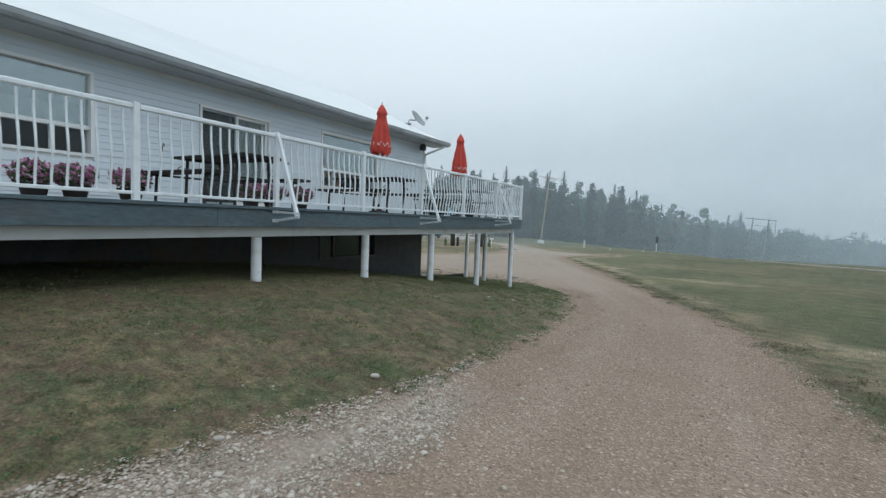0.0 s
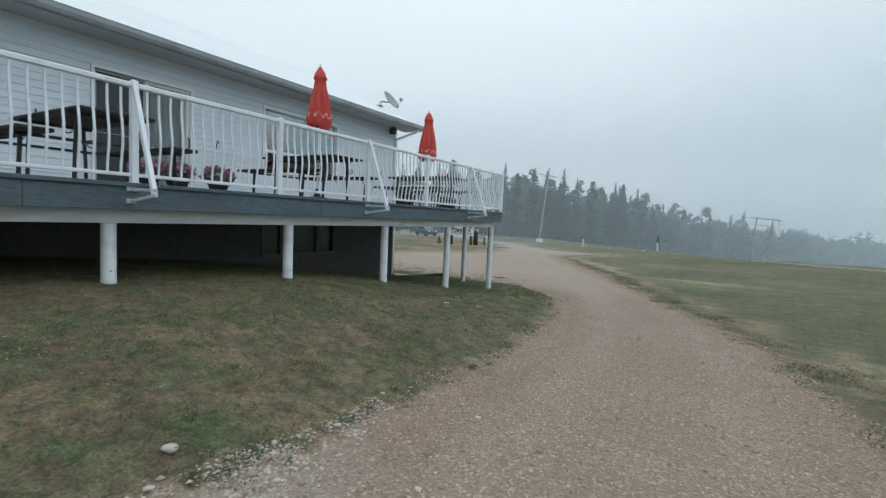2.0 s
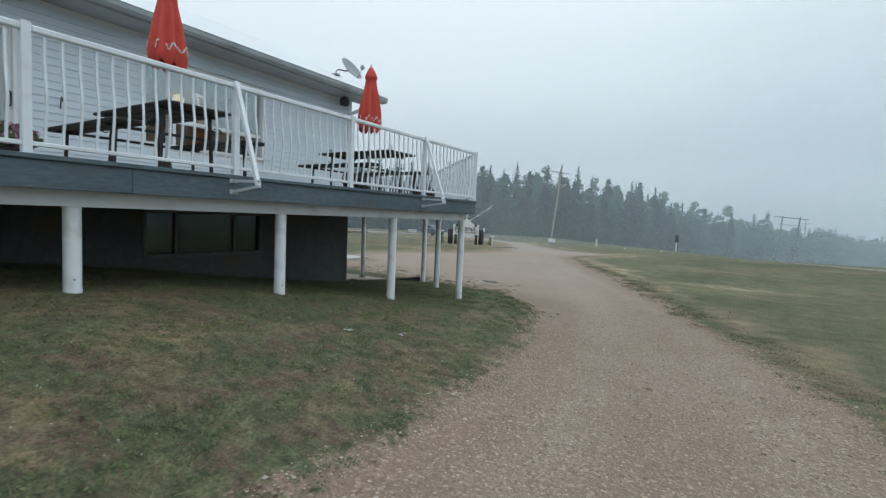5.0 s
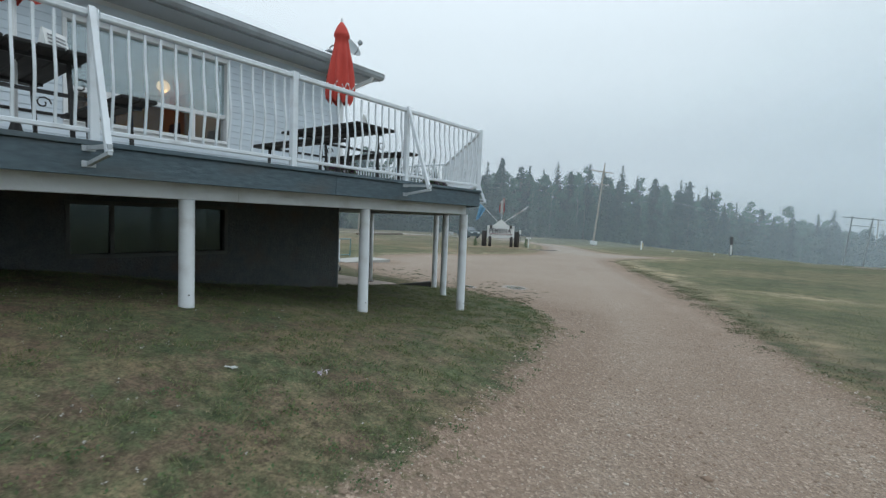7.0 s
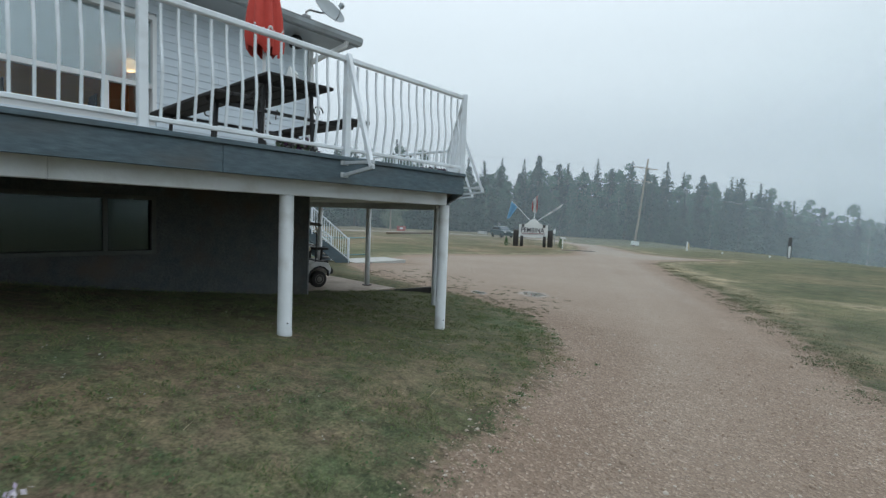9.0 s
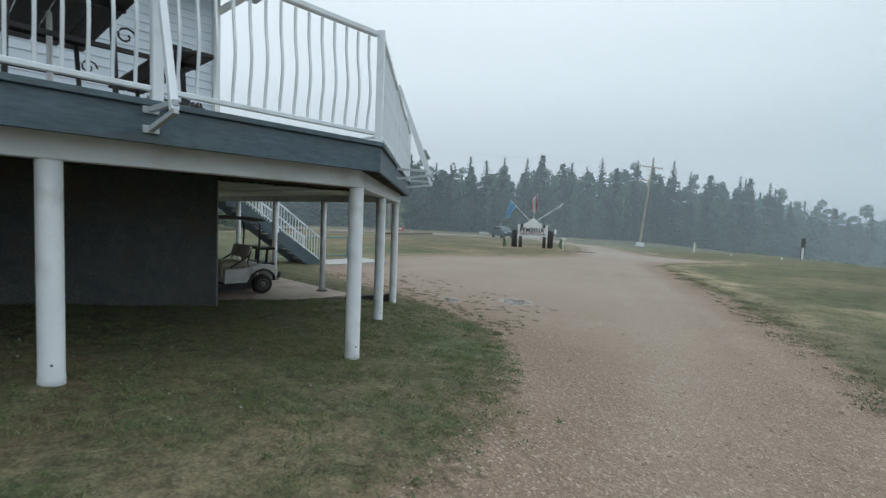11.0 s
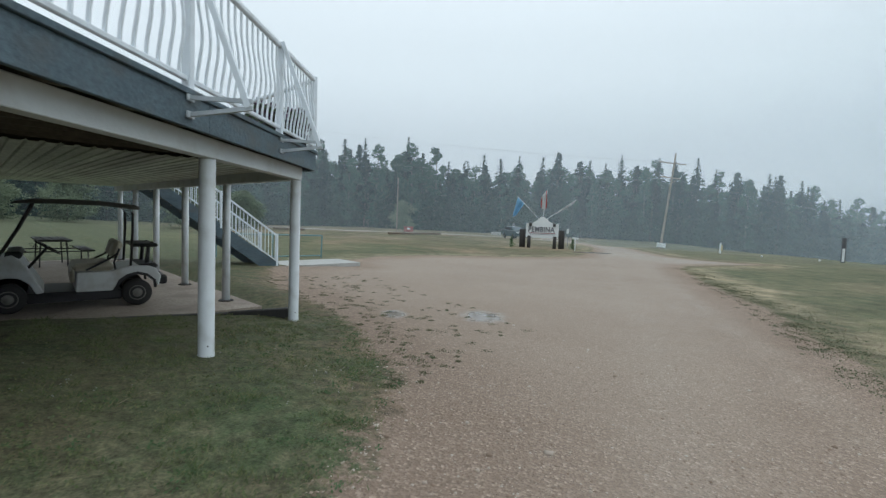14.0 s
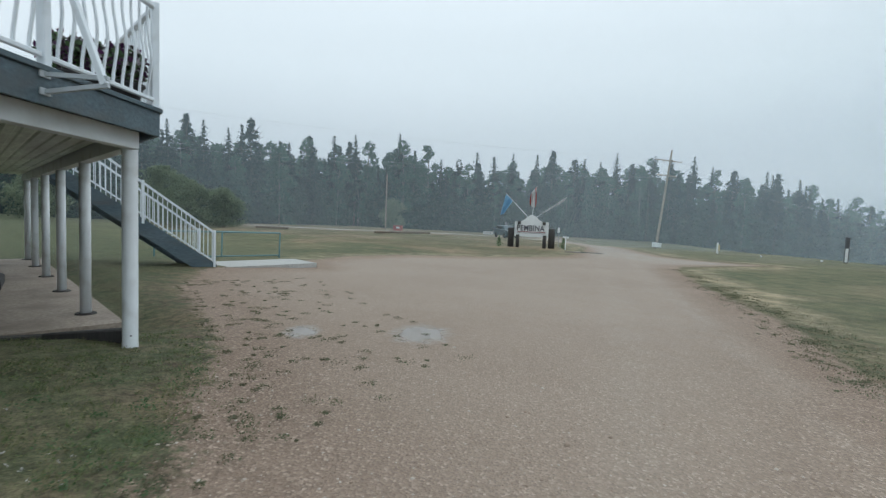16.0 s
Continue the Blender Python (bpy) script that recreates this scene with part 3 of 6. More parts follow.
for lx, ly, a, b in ((-0.6, 32.3, 2.6, 0.9), (-8.5, 39.5, 1.1, 1.3), (-6.3, 37.0, 1.3, 0.8), (-10.9, 44.3, 0.7, 1.6), (3.4, 13.2, 1.5, 0.6)):
    bleached = np.maximum(bleached, np.clip(1.3 - np.hypot((fx - lx) / a, (fy - ly) / b), 0, 1))
nx, ny = len(gxs), len(gys)
WHEELS = [(-0.2, -12), (-0.15, 4), (-0.3, 8), (-0.65, 12), (-1.4, 16), (-2.6, 20), (-5.2, 26), (-8.8, 33), (-12.5, 40), (-16.5, 48), (-20, 55)]
line_d = np.full(fx.shape, 1e9)
for a, b in zip(WHEELS, WHEELS[1:]):
    line_d = np.minimum(line_d, seg_dist(fx, fy, a, b))
idx = np.arange(nx * ny).reshape(ny, nx)
quads = np.stack([idx[:-1, :-1], idx[:-1, 1:], idx[1:, 1:], idx[1:, :-1]], -1).reshape(-1, 4)
g_me = mesh_np("ground", np.stack([fx, fy, fz], 1), quads, M_GROUND)
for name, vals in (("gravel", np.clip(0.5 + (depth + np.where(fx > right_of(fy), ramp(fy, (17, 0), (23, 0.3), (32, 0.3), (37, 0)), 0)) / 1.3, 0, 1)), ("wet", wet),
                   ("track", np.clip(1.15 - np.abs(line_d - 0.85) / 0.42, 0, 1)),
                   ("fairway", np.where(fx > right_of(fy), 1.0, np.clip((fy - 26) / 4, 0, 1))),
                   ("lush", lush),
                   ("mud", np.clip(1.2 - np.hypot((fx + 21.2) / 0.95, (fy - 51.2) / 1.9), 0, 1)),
                   # both masks below rise with distance, painting sky sheen onto far gravel
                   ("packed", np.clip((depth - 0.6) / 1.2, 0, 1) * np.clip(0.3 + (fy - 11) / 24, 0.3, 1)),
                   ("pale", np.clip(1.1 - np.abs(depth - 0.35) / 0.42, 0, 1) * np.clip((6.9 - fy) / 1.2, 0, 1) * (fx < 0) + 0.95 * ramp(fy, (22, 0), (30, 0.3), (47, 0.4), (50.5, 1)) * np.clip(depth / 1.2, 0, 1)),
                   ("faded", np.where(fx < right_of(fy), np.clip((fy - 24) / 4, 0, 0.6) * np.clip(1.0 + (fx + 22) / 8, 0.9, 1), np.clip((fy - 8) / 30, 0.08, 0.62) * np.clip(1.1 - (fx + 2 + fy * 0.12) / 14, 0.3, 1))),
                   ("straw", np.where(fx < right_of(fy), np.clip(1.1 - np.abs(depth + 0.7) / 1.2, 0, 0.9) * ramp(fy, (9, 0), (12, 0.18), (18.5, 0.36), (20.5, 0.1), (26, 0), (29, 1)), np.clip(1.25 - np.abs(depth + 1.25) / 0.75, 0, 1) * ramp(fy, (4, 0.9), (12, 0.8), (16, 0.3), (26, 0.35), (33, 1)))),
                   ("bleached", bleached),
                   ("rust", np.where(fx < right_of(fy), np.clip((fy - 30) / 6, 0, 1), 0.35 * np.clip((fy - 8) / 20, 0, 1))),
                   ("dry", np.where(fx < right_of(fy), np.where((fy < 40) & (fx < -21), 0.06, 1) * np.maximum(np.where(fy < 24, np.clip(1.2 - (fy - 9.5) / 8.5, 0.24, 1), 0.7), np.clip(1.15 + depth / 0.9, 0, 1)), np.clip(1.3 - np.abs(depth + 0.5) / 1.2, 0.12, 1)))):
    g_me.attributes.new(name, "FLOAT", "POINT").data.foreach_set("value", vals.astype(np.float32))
for p in g_me.polygons:
    p.use_smooth = True
tagged(new("ground", g_me), "mown grass with a tan gravel drive and damp parking area", "ground", kind="structure")

# ---- building ----
WX, WY = -9.05, 16.6           # the long wall's face and the end wall's face
FLOOR, SOFFIT = 2.05, 4.55
SOUTH, WEST, RIDGE_X, RIDGE_Z = -7.0, -17.35, -13.2, 6.85
OPEN_UP = [(3.7, 6.27, 2.85, 4.18), (8.25, 9.91, 2.1, 4.08), (11.64, 13.96, 2.76, 4.14)]   # y0, y1, z0, z1
OPEN_LOW = [(11.6, 14.0, 0.74, 1.6)]


def holed(y0, y1, z0, z1, holes, x0, x1):
    """A wall slab with openings, of butted blocks."""
    bm = bmesh.new()
    ys = sorted({y0, y1, *(v for h in holes for v in h[:2])})
    for a, b in zip(ys, ys[1:]):
        cuts = sorted((h[2], h[3]) for h in holes if h[0] <= a and h[1] >= b)
        z = z0
        for lo, hi in cuts:
            box(bm, (x0, a, z), (x1, b, lo))
            z = hi
        box(bm, (x0, a, z), (x1, b, z1))
    return bm


house = thing("clubhouse", Matrix(), "long white-sided clubhouse on a dark basement under a white metal roof", "building", kind="structure")
part("wall", holed(SOUTH, WY - 0.14, FLOOR - 0.1, SOFFIT + 0.1, OPEN_UP, WX - 0.2, WX - 0.02), M_TRIM, house)
part("basement_wall", holed(SOUTH, WY - 0.12, -0.8, FLOOR - 0.1, OPEN_LOW, WX - 0.24, WX), M_BASEMENT, house, "dark brown basement cladding")
for x0, y0, x1, y1 in ((WEST, WY - 0.12, WX, WY), (WEST, SOUTH - 0.2, WX, SOUTH), (WEST - 0.2, SOUTH - 0.2, WEST, WY)):
    part("basement_wall", boxm((x0, y0, -0.9), (x1, y1, FLOOR - 0.1)), M_BASEMENT, house)
    part("end_wall", boxm((x0, y0 if x0 == WEST - 0.2 else y0 - 0.02, FLOOR - 0.1), (x1 - 0.02, y1 - 0.02, SOFFIT + 0.1)), M_SIDING, house)
for y in (WY - 0.14, SOUTH - 0.1):
    part("gable", prism([(WX - 0.3, SOFFIT + 0.1), (WEST, SOFFIT + 0.1), (RIDGE_X, RIDGE_Z - 0.15)], y, y + 0.1), M_SIDING, house)

# roof: two ribbed slopes, ridge cap, fascia, gutter and soffit
EAVE_X, EAVE_Z, ROOF_N = -8.46, 4.7, 17.2
for side in (1, -1):
    ex = EAVE_X if side == 1 else 2 * RIDGE_X - EAVE_X
    part("roof", prism([(ex, EAVE_Z - 0.05), (ex, EAVE_Z), (RIDGE_X, RIDGE_Z), (RIDGE_X, RIDGE_Z - 0.05)], SOUTH - 0.8, ROOF_N), M_ROOF, house, "white metal roof")
part("ridge_cap", prism([(RIDGE_X - 0.15, RIDGE_Z - 0.066), (RIDGE_X, RIDGE_Z + 0.01), (RIDGE_X + 0.15, RIDGE_Z - 0.066)], SOUTH - 0.8, ROOF_N), M_ROOF, house)
part("soffit", boxm((EAVE_X - 0.02, SOUTH - 0.8, SOFFIT), (WX - 0.02, ROOF_N - 0.04, SOFFIT + 0.03)), M_SOFFIT, house)
part("fascia", boxm((EAVE_X - 0.02, SOUTH - 0.8, SOFFIT - 0.01), (EAVE_X, ROOF_N - 0.01, EAVE_Z - 0.055)), M_GUTTER, house)
part("gutter", prism([(EAVE_X + 0.002, 4.56), (EAVE_X + 0.07, 4.56), (EAVE_X + 0.11, 4.61), (EAVE_X + 0.12, 4.672), (EAVE_X + 0.105, 4.672), (EAVE_X + 0.09, 4.62), (EAVE_X + 0.06, 4.58), (EAVE_X + 0.002, 4.58)], SOUTH - 0.8, ROOF_N + 0.02), M_GUTTER, house, "grey metal gutter")
part("drip_edge", boxm((EAVE_X + 0.09, SOUTH - 0.8, 4.675), (EAVE_X + 0.125, ROOF_N, 4.687)), M_METAL, house, "thin dark metal drip edge")
part("bargeboard", prism([(EAVE_X, EAVE_Z - 0.17), (EAVE_X, EAVE_Z - 0.055), (RIDGE_X, RIDGE_Z - 0.055), (RIDGE_X, RIDGE_Z - 0.2)], ROOF_N - 0.03, ROOF_N), M_TRIM, house)
part("downspout", tubem([(EAVE_X + 0.05, WY + 0.3, 4.57), (EAVE_X + 0.02, WY + 0.3, 4.5), (WX + 0.06, WY - 0.03, 4.22), (WX + 0.06, WY - 0.05, 4.1), (WX + 0.06, WY - 0.05, 2.1)], 0.035, square=True), M_TRIM, house)
part("corner_trim", boxm((WX - 0.07, WY - 0.09, FLOOR), (WX + 0.03, WY + 0.01, SOFFIT - 0.002), 0.006), M_TRIM, house)
part("corner_trim", boxm((WX - 0.012, WY - 0.012, -0.7), (WX + 0.012, WY + 0.012, FLOOR - 0.3), 0.004), M_METAL, house)
part("floodlight", lathe([(0.06, 0), (0.11, 0.02), (0.12, 0.14), (0.08, 0.2), (0.05, 0.22)], 14, pose(WX + 0.25, WY - 0.48, 4.3)), M_BLACK, house, "round black lamp under the eave", True)

# windows and the patio door
def casing(parent, y0, y1, z0, z1, w=0.055):
    y0, y1, z0, z1 = y0 + 0.006, y1 - 0.006, z0 + 0.006, z1 - 0.006
    bm = bmesh.new()
    for lo, hi in (((y0 - w, z0 - w), (y1 + w, z0)), ((y0 - w, z1), (y1 + w, z1 + w)), ((y0 - w, z0), (y0, z1)), ((y1, z0), (y1 + w, z1))):
        box(bm, (WX - 0.16, lo[0], lo[1]), (WX + 0.035, hi[0], hi[1]), 0.005)
    return part("window_frame", bm, M_TRIM, parent)


def bar(parent, y0, y1, z0, z1, name="mullion", m=None):
    return part(name, boxm((WX - 0.12, y0, z0), (WX - 0.02, y1, z1), 0.005), m or M_TRIM, parent)


def pane(parent, y0, y1, z0, z1, x=WX - 0.07):
    ob = part("pane", boxm((x - 0.004, y0, z0), (x + 0.004, y1, z1)), M_GLASS, parent)
    ob.visible_shadow = False
    return ob


for k, (y0, y1, z0, z1) in enumerate((OPEN_UP[0], OPEN_UP[2])):
    win = thing("window_%d" % (k + 1), Matrix(), "wide white-framed window with a pale reflecting pane above small panes", "window", kind="structure")
    casing(win, y0, y1, z0, z1)
    zt = z0 + 0.44
    bar(win, y0, y1, zt - 0.035, zt + 0.035, "transom")
    pane(win, y0, y1, zt + 0.035, z1).data.materials[0] = M_SKYGLASS
    cuts = [y0, 12.15, 13.4, y1] if k else [y0, 4.75, 5.75, y1]
    for a, b in zip(cuts, cuts[1:]):
        pane(win, a + 0.03, b - 0.03, z0, zt - 0.035)
    for c in cuts[1:-1]:
        bar(win, c - 0.03, c + 0.03, z0, zt - 0.035)
y0, y1, z0, z1 = OPEN_UP[1]
door = thing("door_1", Matrix(), "white sliding patio door with a dark screen and a pale curtain", "door", kind="structure")
casing(door, y0, y1, z0, z1, 0.05)
ym = (y0 + y1) / 2 + 0.05
for a, b, x in ((y0 + 0.72, y1 - 0.05, WX - 0.12), (ym - 0.04, y1, WX - 0.06)):
    bm = bmesh.new()
    for lo, hi in (((a, z0), (a + 0.06, z1)), ((b - 0.06, z0), (b, z1)), ((a + 0.06, z0), (b - 0.06, z0 + 0.09)), ((a + 0.06, z1 - 0.06), (b - 0.06, z1))):
        box(bm, (x - 0.018, lo[0], lo[1]), (x + 0.018, hi[0], hi[1]), 0.004)
    leaf = part("door_leaf", bm, M_TRIM, door)
    if a > y0:
        pane(leaf, a + 0.06, b - 0.06, z0 + 0.09, z1 - 0.06, x)
bm = bmesh.new()
for lo, hi in (((y0 + 0.02, z0 + 0.02), (y0 + 0.05, z1 - 0.02)), ((ym - 0.09, z0 + 0.02), (ym - 0.06, z1 - 0.02)), ((y0 + 0.05, z0 + 0.02), (ym - 0.09, z0 + 0.06)), ((y0 + 0.05, z1 - 0.05), (ym - 0.09, z1 - 0.02)), ((y0 + 0.05, 3.02), (ym - 0.09, 3.035))):
    box(bm, (WX - 0.045, lo[0], lo[1]), (WX - 0.02, hi[0], hi[1]), 0.003)
screen = part("screen_leaf", bm, M_DISH, door, "thin grey frame of the insect screen")
part("screen", boxm((WX - 0.034, y0 + 0.05, z0 + 0.06), (WX - 0.031, ym - 0.09, z1 - 0.05)), M_MESH, screen, "dark see-through screen")
bm = bmesh.new()
zs = [z0 + 0.03, z1 - 0.02]
ys = np.linspace(ym + 0.02, y1, 40)
rows = [[bm.verts.new((WX - 0.19 + 0.02 * math.sin(q * 1.3), y, z)) for q, y in enumerate(ys)] for z in zs]
for q in range(39):
    bm.faces.new((rows[0][q], rows[0][q + 1], rows[1][q + 1], rows[1][q]))
bmesh.ops.solidify(bm, geom=list(bm.faces), thickness=0.006)
part("curtain", bm, M_BLIND, door, "pale curtain behind the glass")
part("door_handle", tubem([(WX - 0.03, y1 - 0.03, 2.98), (WX + 0.02, y1 - 0.03, 3.0), (WX + 0.02, y1 - 0.03, 3.16), (WX - 0.03, y1 - 0.03, 3.18)], 0.012), M_BLACK, door, "black pull handle")
y0, y1, z0, z1 = OPEN_LOW[0]
win = thing("window_3", Matrix(), "three-part basement window in a dark frame", "window", kind="structure")
bm = bmesh.new()
w = 0.06
for lo, hi in (((y0, z0), (y1, z0 + w)), ((y0, z1 - w), (y1, z1)), ((y0, z0 + w), (y0 + w, z1 - w)), ((y1 - w, z0 + w), (y1, z1 - w))):
    box(bm, (WX - 0.12, lo[0], lo[1]), (WX + 0.02, hi[0], hi[1]), 0.005)
M_DIMFRAME = mat("weathered_window_frame", (0.13, 0.13, 0.12), (0.095, 0.095, 0.09), 0.6, 5)
part("window_frame", bm, M_DIMFRAME, win)
for a, b in ((y0 + w, 12.17), (12.22, 13.35), (13.4, y1 - w)):
    pane(win, a, b, z0 + w, z1 - w).data.materials[0] = M_DIMGLASS
for c in (12.195, 13.375):
    part("mullion", boxm((WX - 0.1, c - 0.025, z0 + w), (WX - 0.02, c + 0.025, z1 - w)), M_DIMFRAME, win)

# rooms behind the openings
CEIL = 4.93
bm = bmesh.new()
box(bm, (-16.5, 2.5, FLOOR - 0.05), (WX - 0.26, WY - 0.2, FLOOR + 0.02))
box(bm, (-16.5, 2.5, CEIL - 0.02), (WX - 0.3, WY - 0.2, CEIL + 0.02))
box(bm, (-16.6, 2.5, FLOOR + 0.02), (-16.5, WY - 0.2, CEIL - 0.02))
box(bm, (-16.5, 2.4, FLOOR + 0.02), (WX - 0.3, 2.5, CEIL - 0.02))
box(bm, (-16.5, 16.1, FLOOR + 0.02), (WX - 0.3, 16.2, CEIL - 0.02))
box(bm, (WX - 0.3, 2.5, SOFFIT + 0.06), (WX - 0.22, 16.2, CEIL))
box(bm, (-12.0, 11.0, -0.6), (-11.9, 15.0, FLOOR - 0.06))
tagged(part("room_wall", bm, M_ROOM), "dim brown dining room walls", "wall", kind="structure")
bm = bmesh.new()
box(bm, (-10.9, 12.35, FLOOR + 0.02), (-10.75, 14.1, 3.55), 0.01)
tagged(part("partition", bm, M_PANEL), "low orange-brown wood partition in the dining room", "partition", kind="structure")
for y in (12.2, 13.2, 13.9):
    ch = thing("dining_chair", pose(-9.75, y, FLOOR + 0.02), "dark dining chair by the window", "chair", "dining chairs")
    part("seat", boxm((-0.2, -0.2, 0.42), (0.2, 0.2, 0.47), 0.015), M_DARK, ch)
    part("backrest", boxm((-0.2, 0.17, 0.55), (0.2, 0.2, 0.98), 0.02), M_DARK, ch)
    for dx in (-0.18, 0.18):
        for dy in (-0.18, 0.18):
            part("leg", boxm((dx - 0.018, dy - 0.018, 0), (dx + 0.018, dy + 0.018, 0.42 if dy < 0 else 0.9)), M_DARK, ch)
lampt = thing("pendant_lamp", pose(-14.36, 15.05, 4.74), "glowing warm globe lamp hanging in the dining room", "lamp")
sp = bmesh.new()
bmesh.ops.create_uvsphere(sp, u_segments=16, v_segments=10, radius=0.16)
part("globe", sp, M_LAMP, lampt, "glowing globe", True)
bulb = new("bulb", bpy.data.lights.new("bulb", "POINT"))
bulb.data.energy, bulb.data.color, bulb.data.shadow_soft_size = 18.0, (1.0, 0.72, 0.45), 0.13
bulb.matrix_world = pose(-14.36, 15.05, 4.5)
part("cord", tubem([(0, 0, 0.15), (0, 0, CEIL - 4.76)], 0.006), M_BLACK, lampt)

# ---- terrace deck ----
DX, DN = -5.3, 20.43            # front and end faces of the rim
C1, C2 = (DX, 16.65), (-8.94, DN)
D_SOUTH, D_WEST = -5.0, -21.1
deck = thing("deck", Matrix(), "raised timber deck with a dark grey rim, white beams and round white columns", "deck", kind="structure")
part("deck_floor", prism([(WX, D_SOUTH), (DX - 0.02, D_SOUTH), (DX - 0.02, C1[1] - 0.02), (C2[0] - 0.03, DN - 0.02), (D_WEST, DN - 0.02), (D_WEST, WY), (WX, WY)], 2.011, FLOOR - 0.026, "z"), M_JOIST, deck)
board_end = finish("deck_board", boxm((0, WY + 0.01, FLOOR - 0.024), (0.134, DN + 0.02, FLOOR), 0.003), M_DECKWOOD)
for k in range(95):
    part("deck_board", board_end, None, deck).location.x = WX - 0.14 * (k + 1)
for k in range(27):
    x = WX + 0.003 + 0.14 * k
    stop = min(DN + 0.02, C1[1] + 0.01 + (DX - x - 0.134) * 1.0385)
    cuts = [D_SOUTH, -1.2 + 1.3 * (k % 3), 3.6 + 1.3 * (k % 2), 8.4 + 1.1 * (k % 3), 13.0 + 1.2 * (k % 2), stop]
    for a, b in zip(cuts, cuts[1:]):
        part("deck_board", boxm((x, a + 0.002, FLOOR - 0.024), (x + 0.134, b - 0.002, FLOOR), 0.003), M_DECKWOOD, deck)


def plank_between(a, b, z0, z1, t, inset, bevel=0.004, e0=0.0, e1=0.0):
    """A board on edge from a to b in plan, its outer face inset to the left of the way."""
    d = Vector((b[0] - a[0], b[1] - a[1], 0))
    m = Matrix.Translation((*a, 0)) @ Matrix.Rotation(math.atan2(d.y, d.x), 4, "Z")
    bm = bmesh.new()
    box(bm, (-e0, inset, z0), (d.length + e1, inset + t, z1), bevel, m)
    return bm


front_cuts = [D_SOUTH, -1.2, 2.44, 6.1, 9.76, 13.4, C1[1]]
for a, b in zip(front_cuts, front_cuts[1:]):
    part("rim_board", plank_between((DX, a + 0.0015), (DX, b - 0.0015), 1.768, 2.01, 0.04, 0), M_RIM, deck, "dark grey painted rim board")
mid = ((C1[0] + C2[0]) / 2 + 0.3, (C1[1] + C2[1]) / 2 - 0.31)
for a, b in ((C1, mid), (mid, C2)):
    part("rim_board", plank_between(a, b, 1.768, 2.01, 0.04, 0), M_RIM, deck)
for a, b in ((C2[0], -13.5), (-13.5, -18.0), (-18.0, D_WEST)):
    part("rim_board", plank_between((a, DN), (b, DN), 1.768, 2.01, 0.04, 0), M_RIM, deck)
# drip edge over the rim
for a, b in (((DX, D_SOUTH), C1), (C1, C2), (C2, (D_WEST, DN))):
    part("edge_strip", plank_between(a, b, 2.013, 2.056, 0.05, -0.028, 0.004, 0, 0.01), M_RIM, deck)
BEAM = [(-5.52, D_SOUTH), (-5.52, 16.56), (-9.02, 20.26), (D_WEST, 20.26)]
for a, b in zip(BEAM, BEAM[1:]):
    n_cut = max(1, round(math.dist(a, b) / 4.6))
    for k in range(n_cut):
        p = [a[q] + (b[q] - a[q]) * k / n_cut for q in (0, 1)]
        r = [a[q] + (b[q] - a[q]) * (k + 1) / n_cut for q in (0, 1)]
        part("beam", plank_between(p, r, 1.62, 1.80, 0.14, 0, 0.006), M_BEAM, deck, "off-white beam")


def joist_mesh(length):
    return finish("joist", boxm((0, -0.02, 1.802), (length, 0.02, 2.008)), M_JOIST)


jm = joist_mesh(3.5)
for k in range(52):
    y = D_SOUTH + 0.2 + 0.41 * k
    if y > 16.5:
        break
    ob = part("joist", jm, None, deck)
    ob.location = (WX + 0.02, y, 0)
jm = joist_mesh(3.52)
for k in range(29):
    x = -9.25 - 0.41 * k
    ob = part("joist", jm, None, deck)
    ob.matrix_local = pose(x, WY + 0.02, 0, 0, 0, 90)
for k in range(8):
    x = -8.9 + 0.41 * k
    ob = part("joist", joist_mesh(max(0.3, (DX - x) * 1.03 - 0.15)), None, deck)
    ob.matrix_local = pose(x, 16.62, 0, 0, 0, 90)
# ribbed greenish sheets under the joists of the end terrace, lapped side by side
for k in range(12):
    y = WY + 0.03 + 0.29 * k
    for j, (x0, x1) in enumerate(((-9.06, -12.6), (-12.61, -16.4), (-16.41, -20.9))):
        z = 1.768 + 0.002 * ((k + j) % 3)
        outline = [(y, z + 0.018), (y + 0.02, z), (y + 0.1, z), (y + 0.115, z + 0.014), (y + 0.15, z + 0.014), (y + 0.165, z), (y + 0.255, z), (y + 0.288, z + 0.018)]
        part("ceiling_sheet", prism(outline + [(p, q + 0.004) for p, q in outline[::-1]], x1, x0, "x"), M_UNDERBOARD, deck, "ribbed greenish ceiling sheet")

COLS = [(-5.59, y) for y in (16.59, 14.17, 11.74, 9.37, 6.92, 3.97, 1.7, -0.7, -3.1)] + [(-7.38, 18.4), (-9.08, 20.19)]
for x, y in COLS:
    z = gz(x, y) - 0.06
    c = part("column", lathe([(0.077, z), (0.077, z + 0.1), (0.074, z + 0.11), (0.074, 1.6), (0.074, 1.62)], 20), M_COLUMN, deck, "round white column", True)
    c.location = (x, y, 0)
    part("bolt", lathe([(0.008, -0.006), (0.008, 0.003), (0.005, 0.005)], 8, pose(x + 0.076, y - 0.01, z + 0.19, 0, 90)), M_DARK, c).matrix_parent_inverse = c.matrix_basis.inverted()
SLAB = -0.56
for x in (-11.72, -14.13, -16.45, -18.64, -20.6):
    c = part("column", lathe([(0.07, SLAB - 0.02), (0.07, 1.62)], 18), M_COLUMN, deck, "", True)
    c.location = (x, 20.19, 0)
    f = part("column_foot", lathe([(0.14, SLAB - 0.01), (0.13, SLAB + 0.018), (0.08, SLAB + 0.022)], 16), M_TIMBER, deck)
    f.location = (x, 20.19, 0)

# ---- railing: bowed white pickets, posts and outrigger braces ----
pk = []
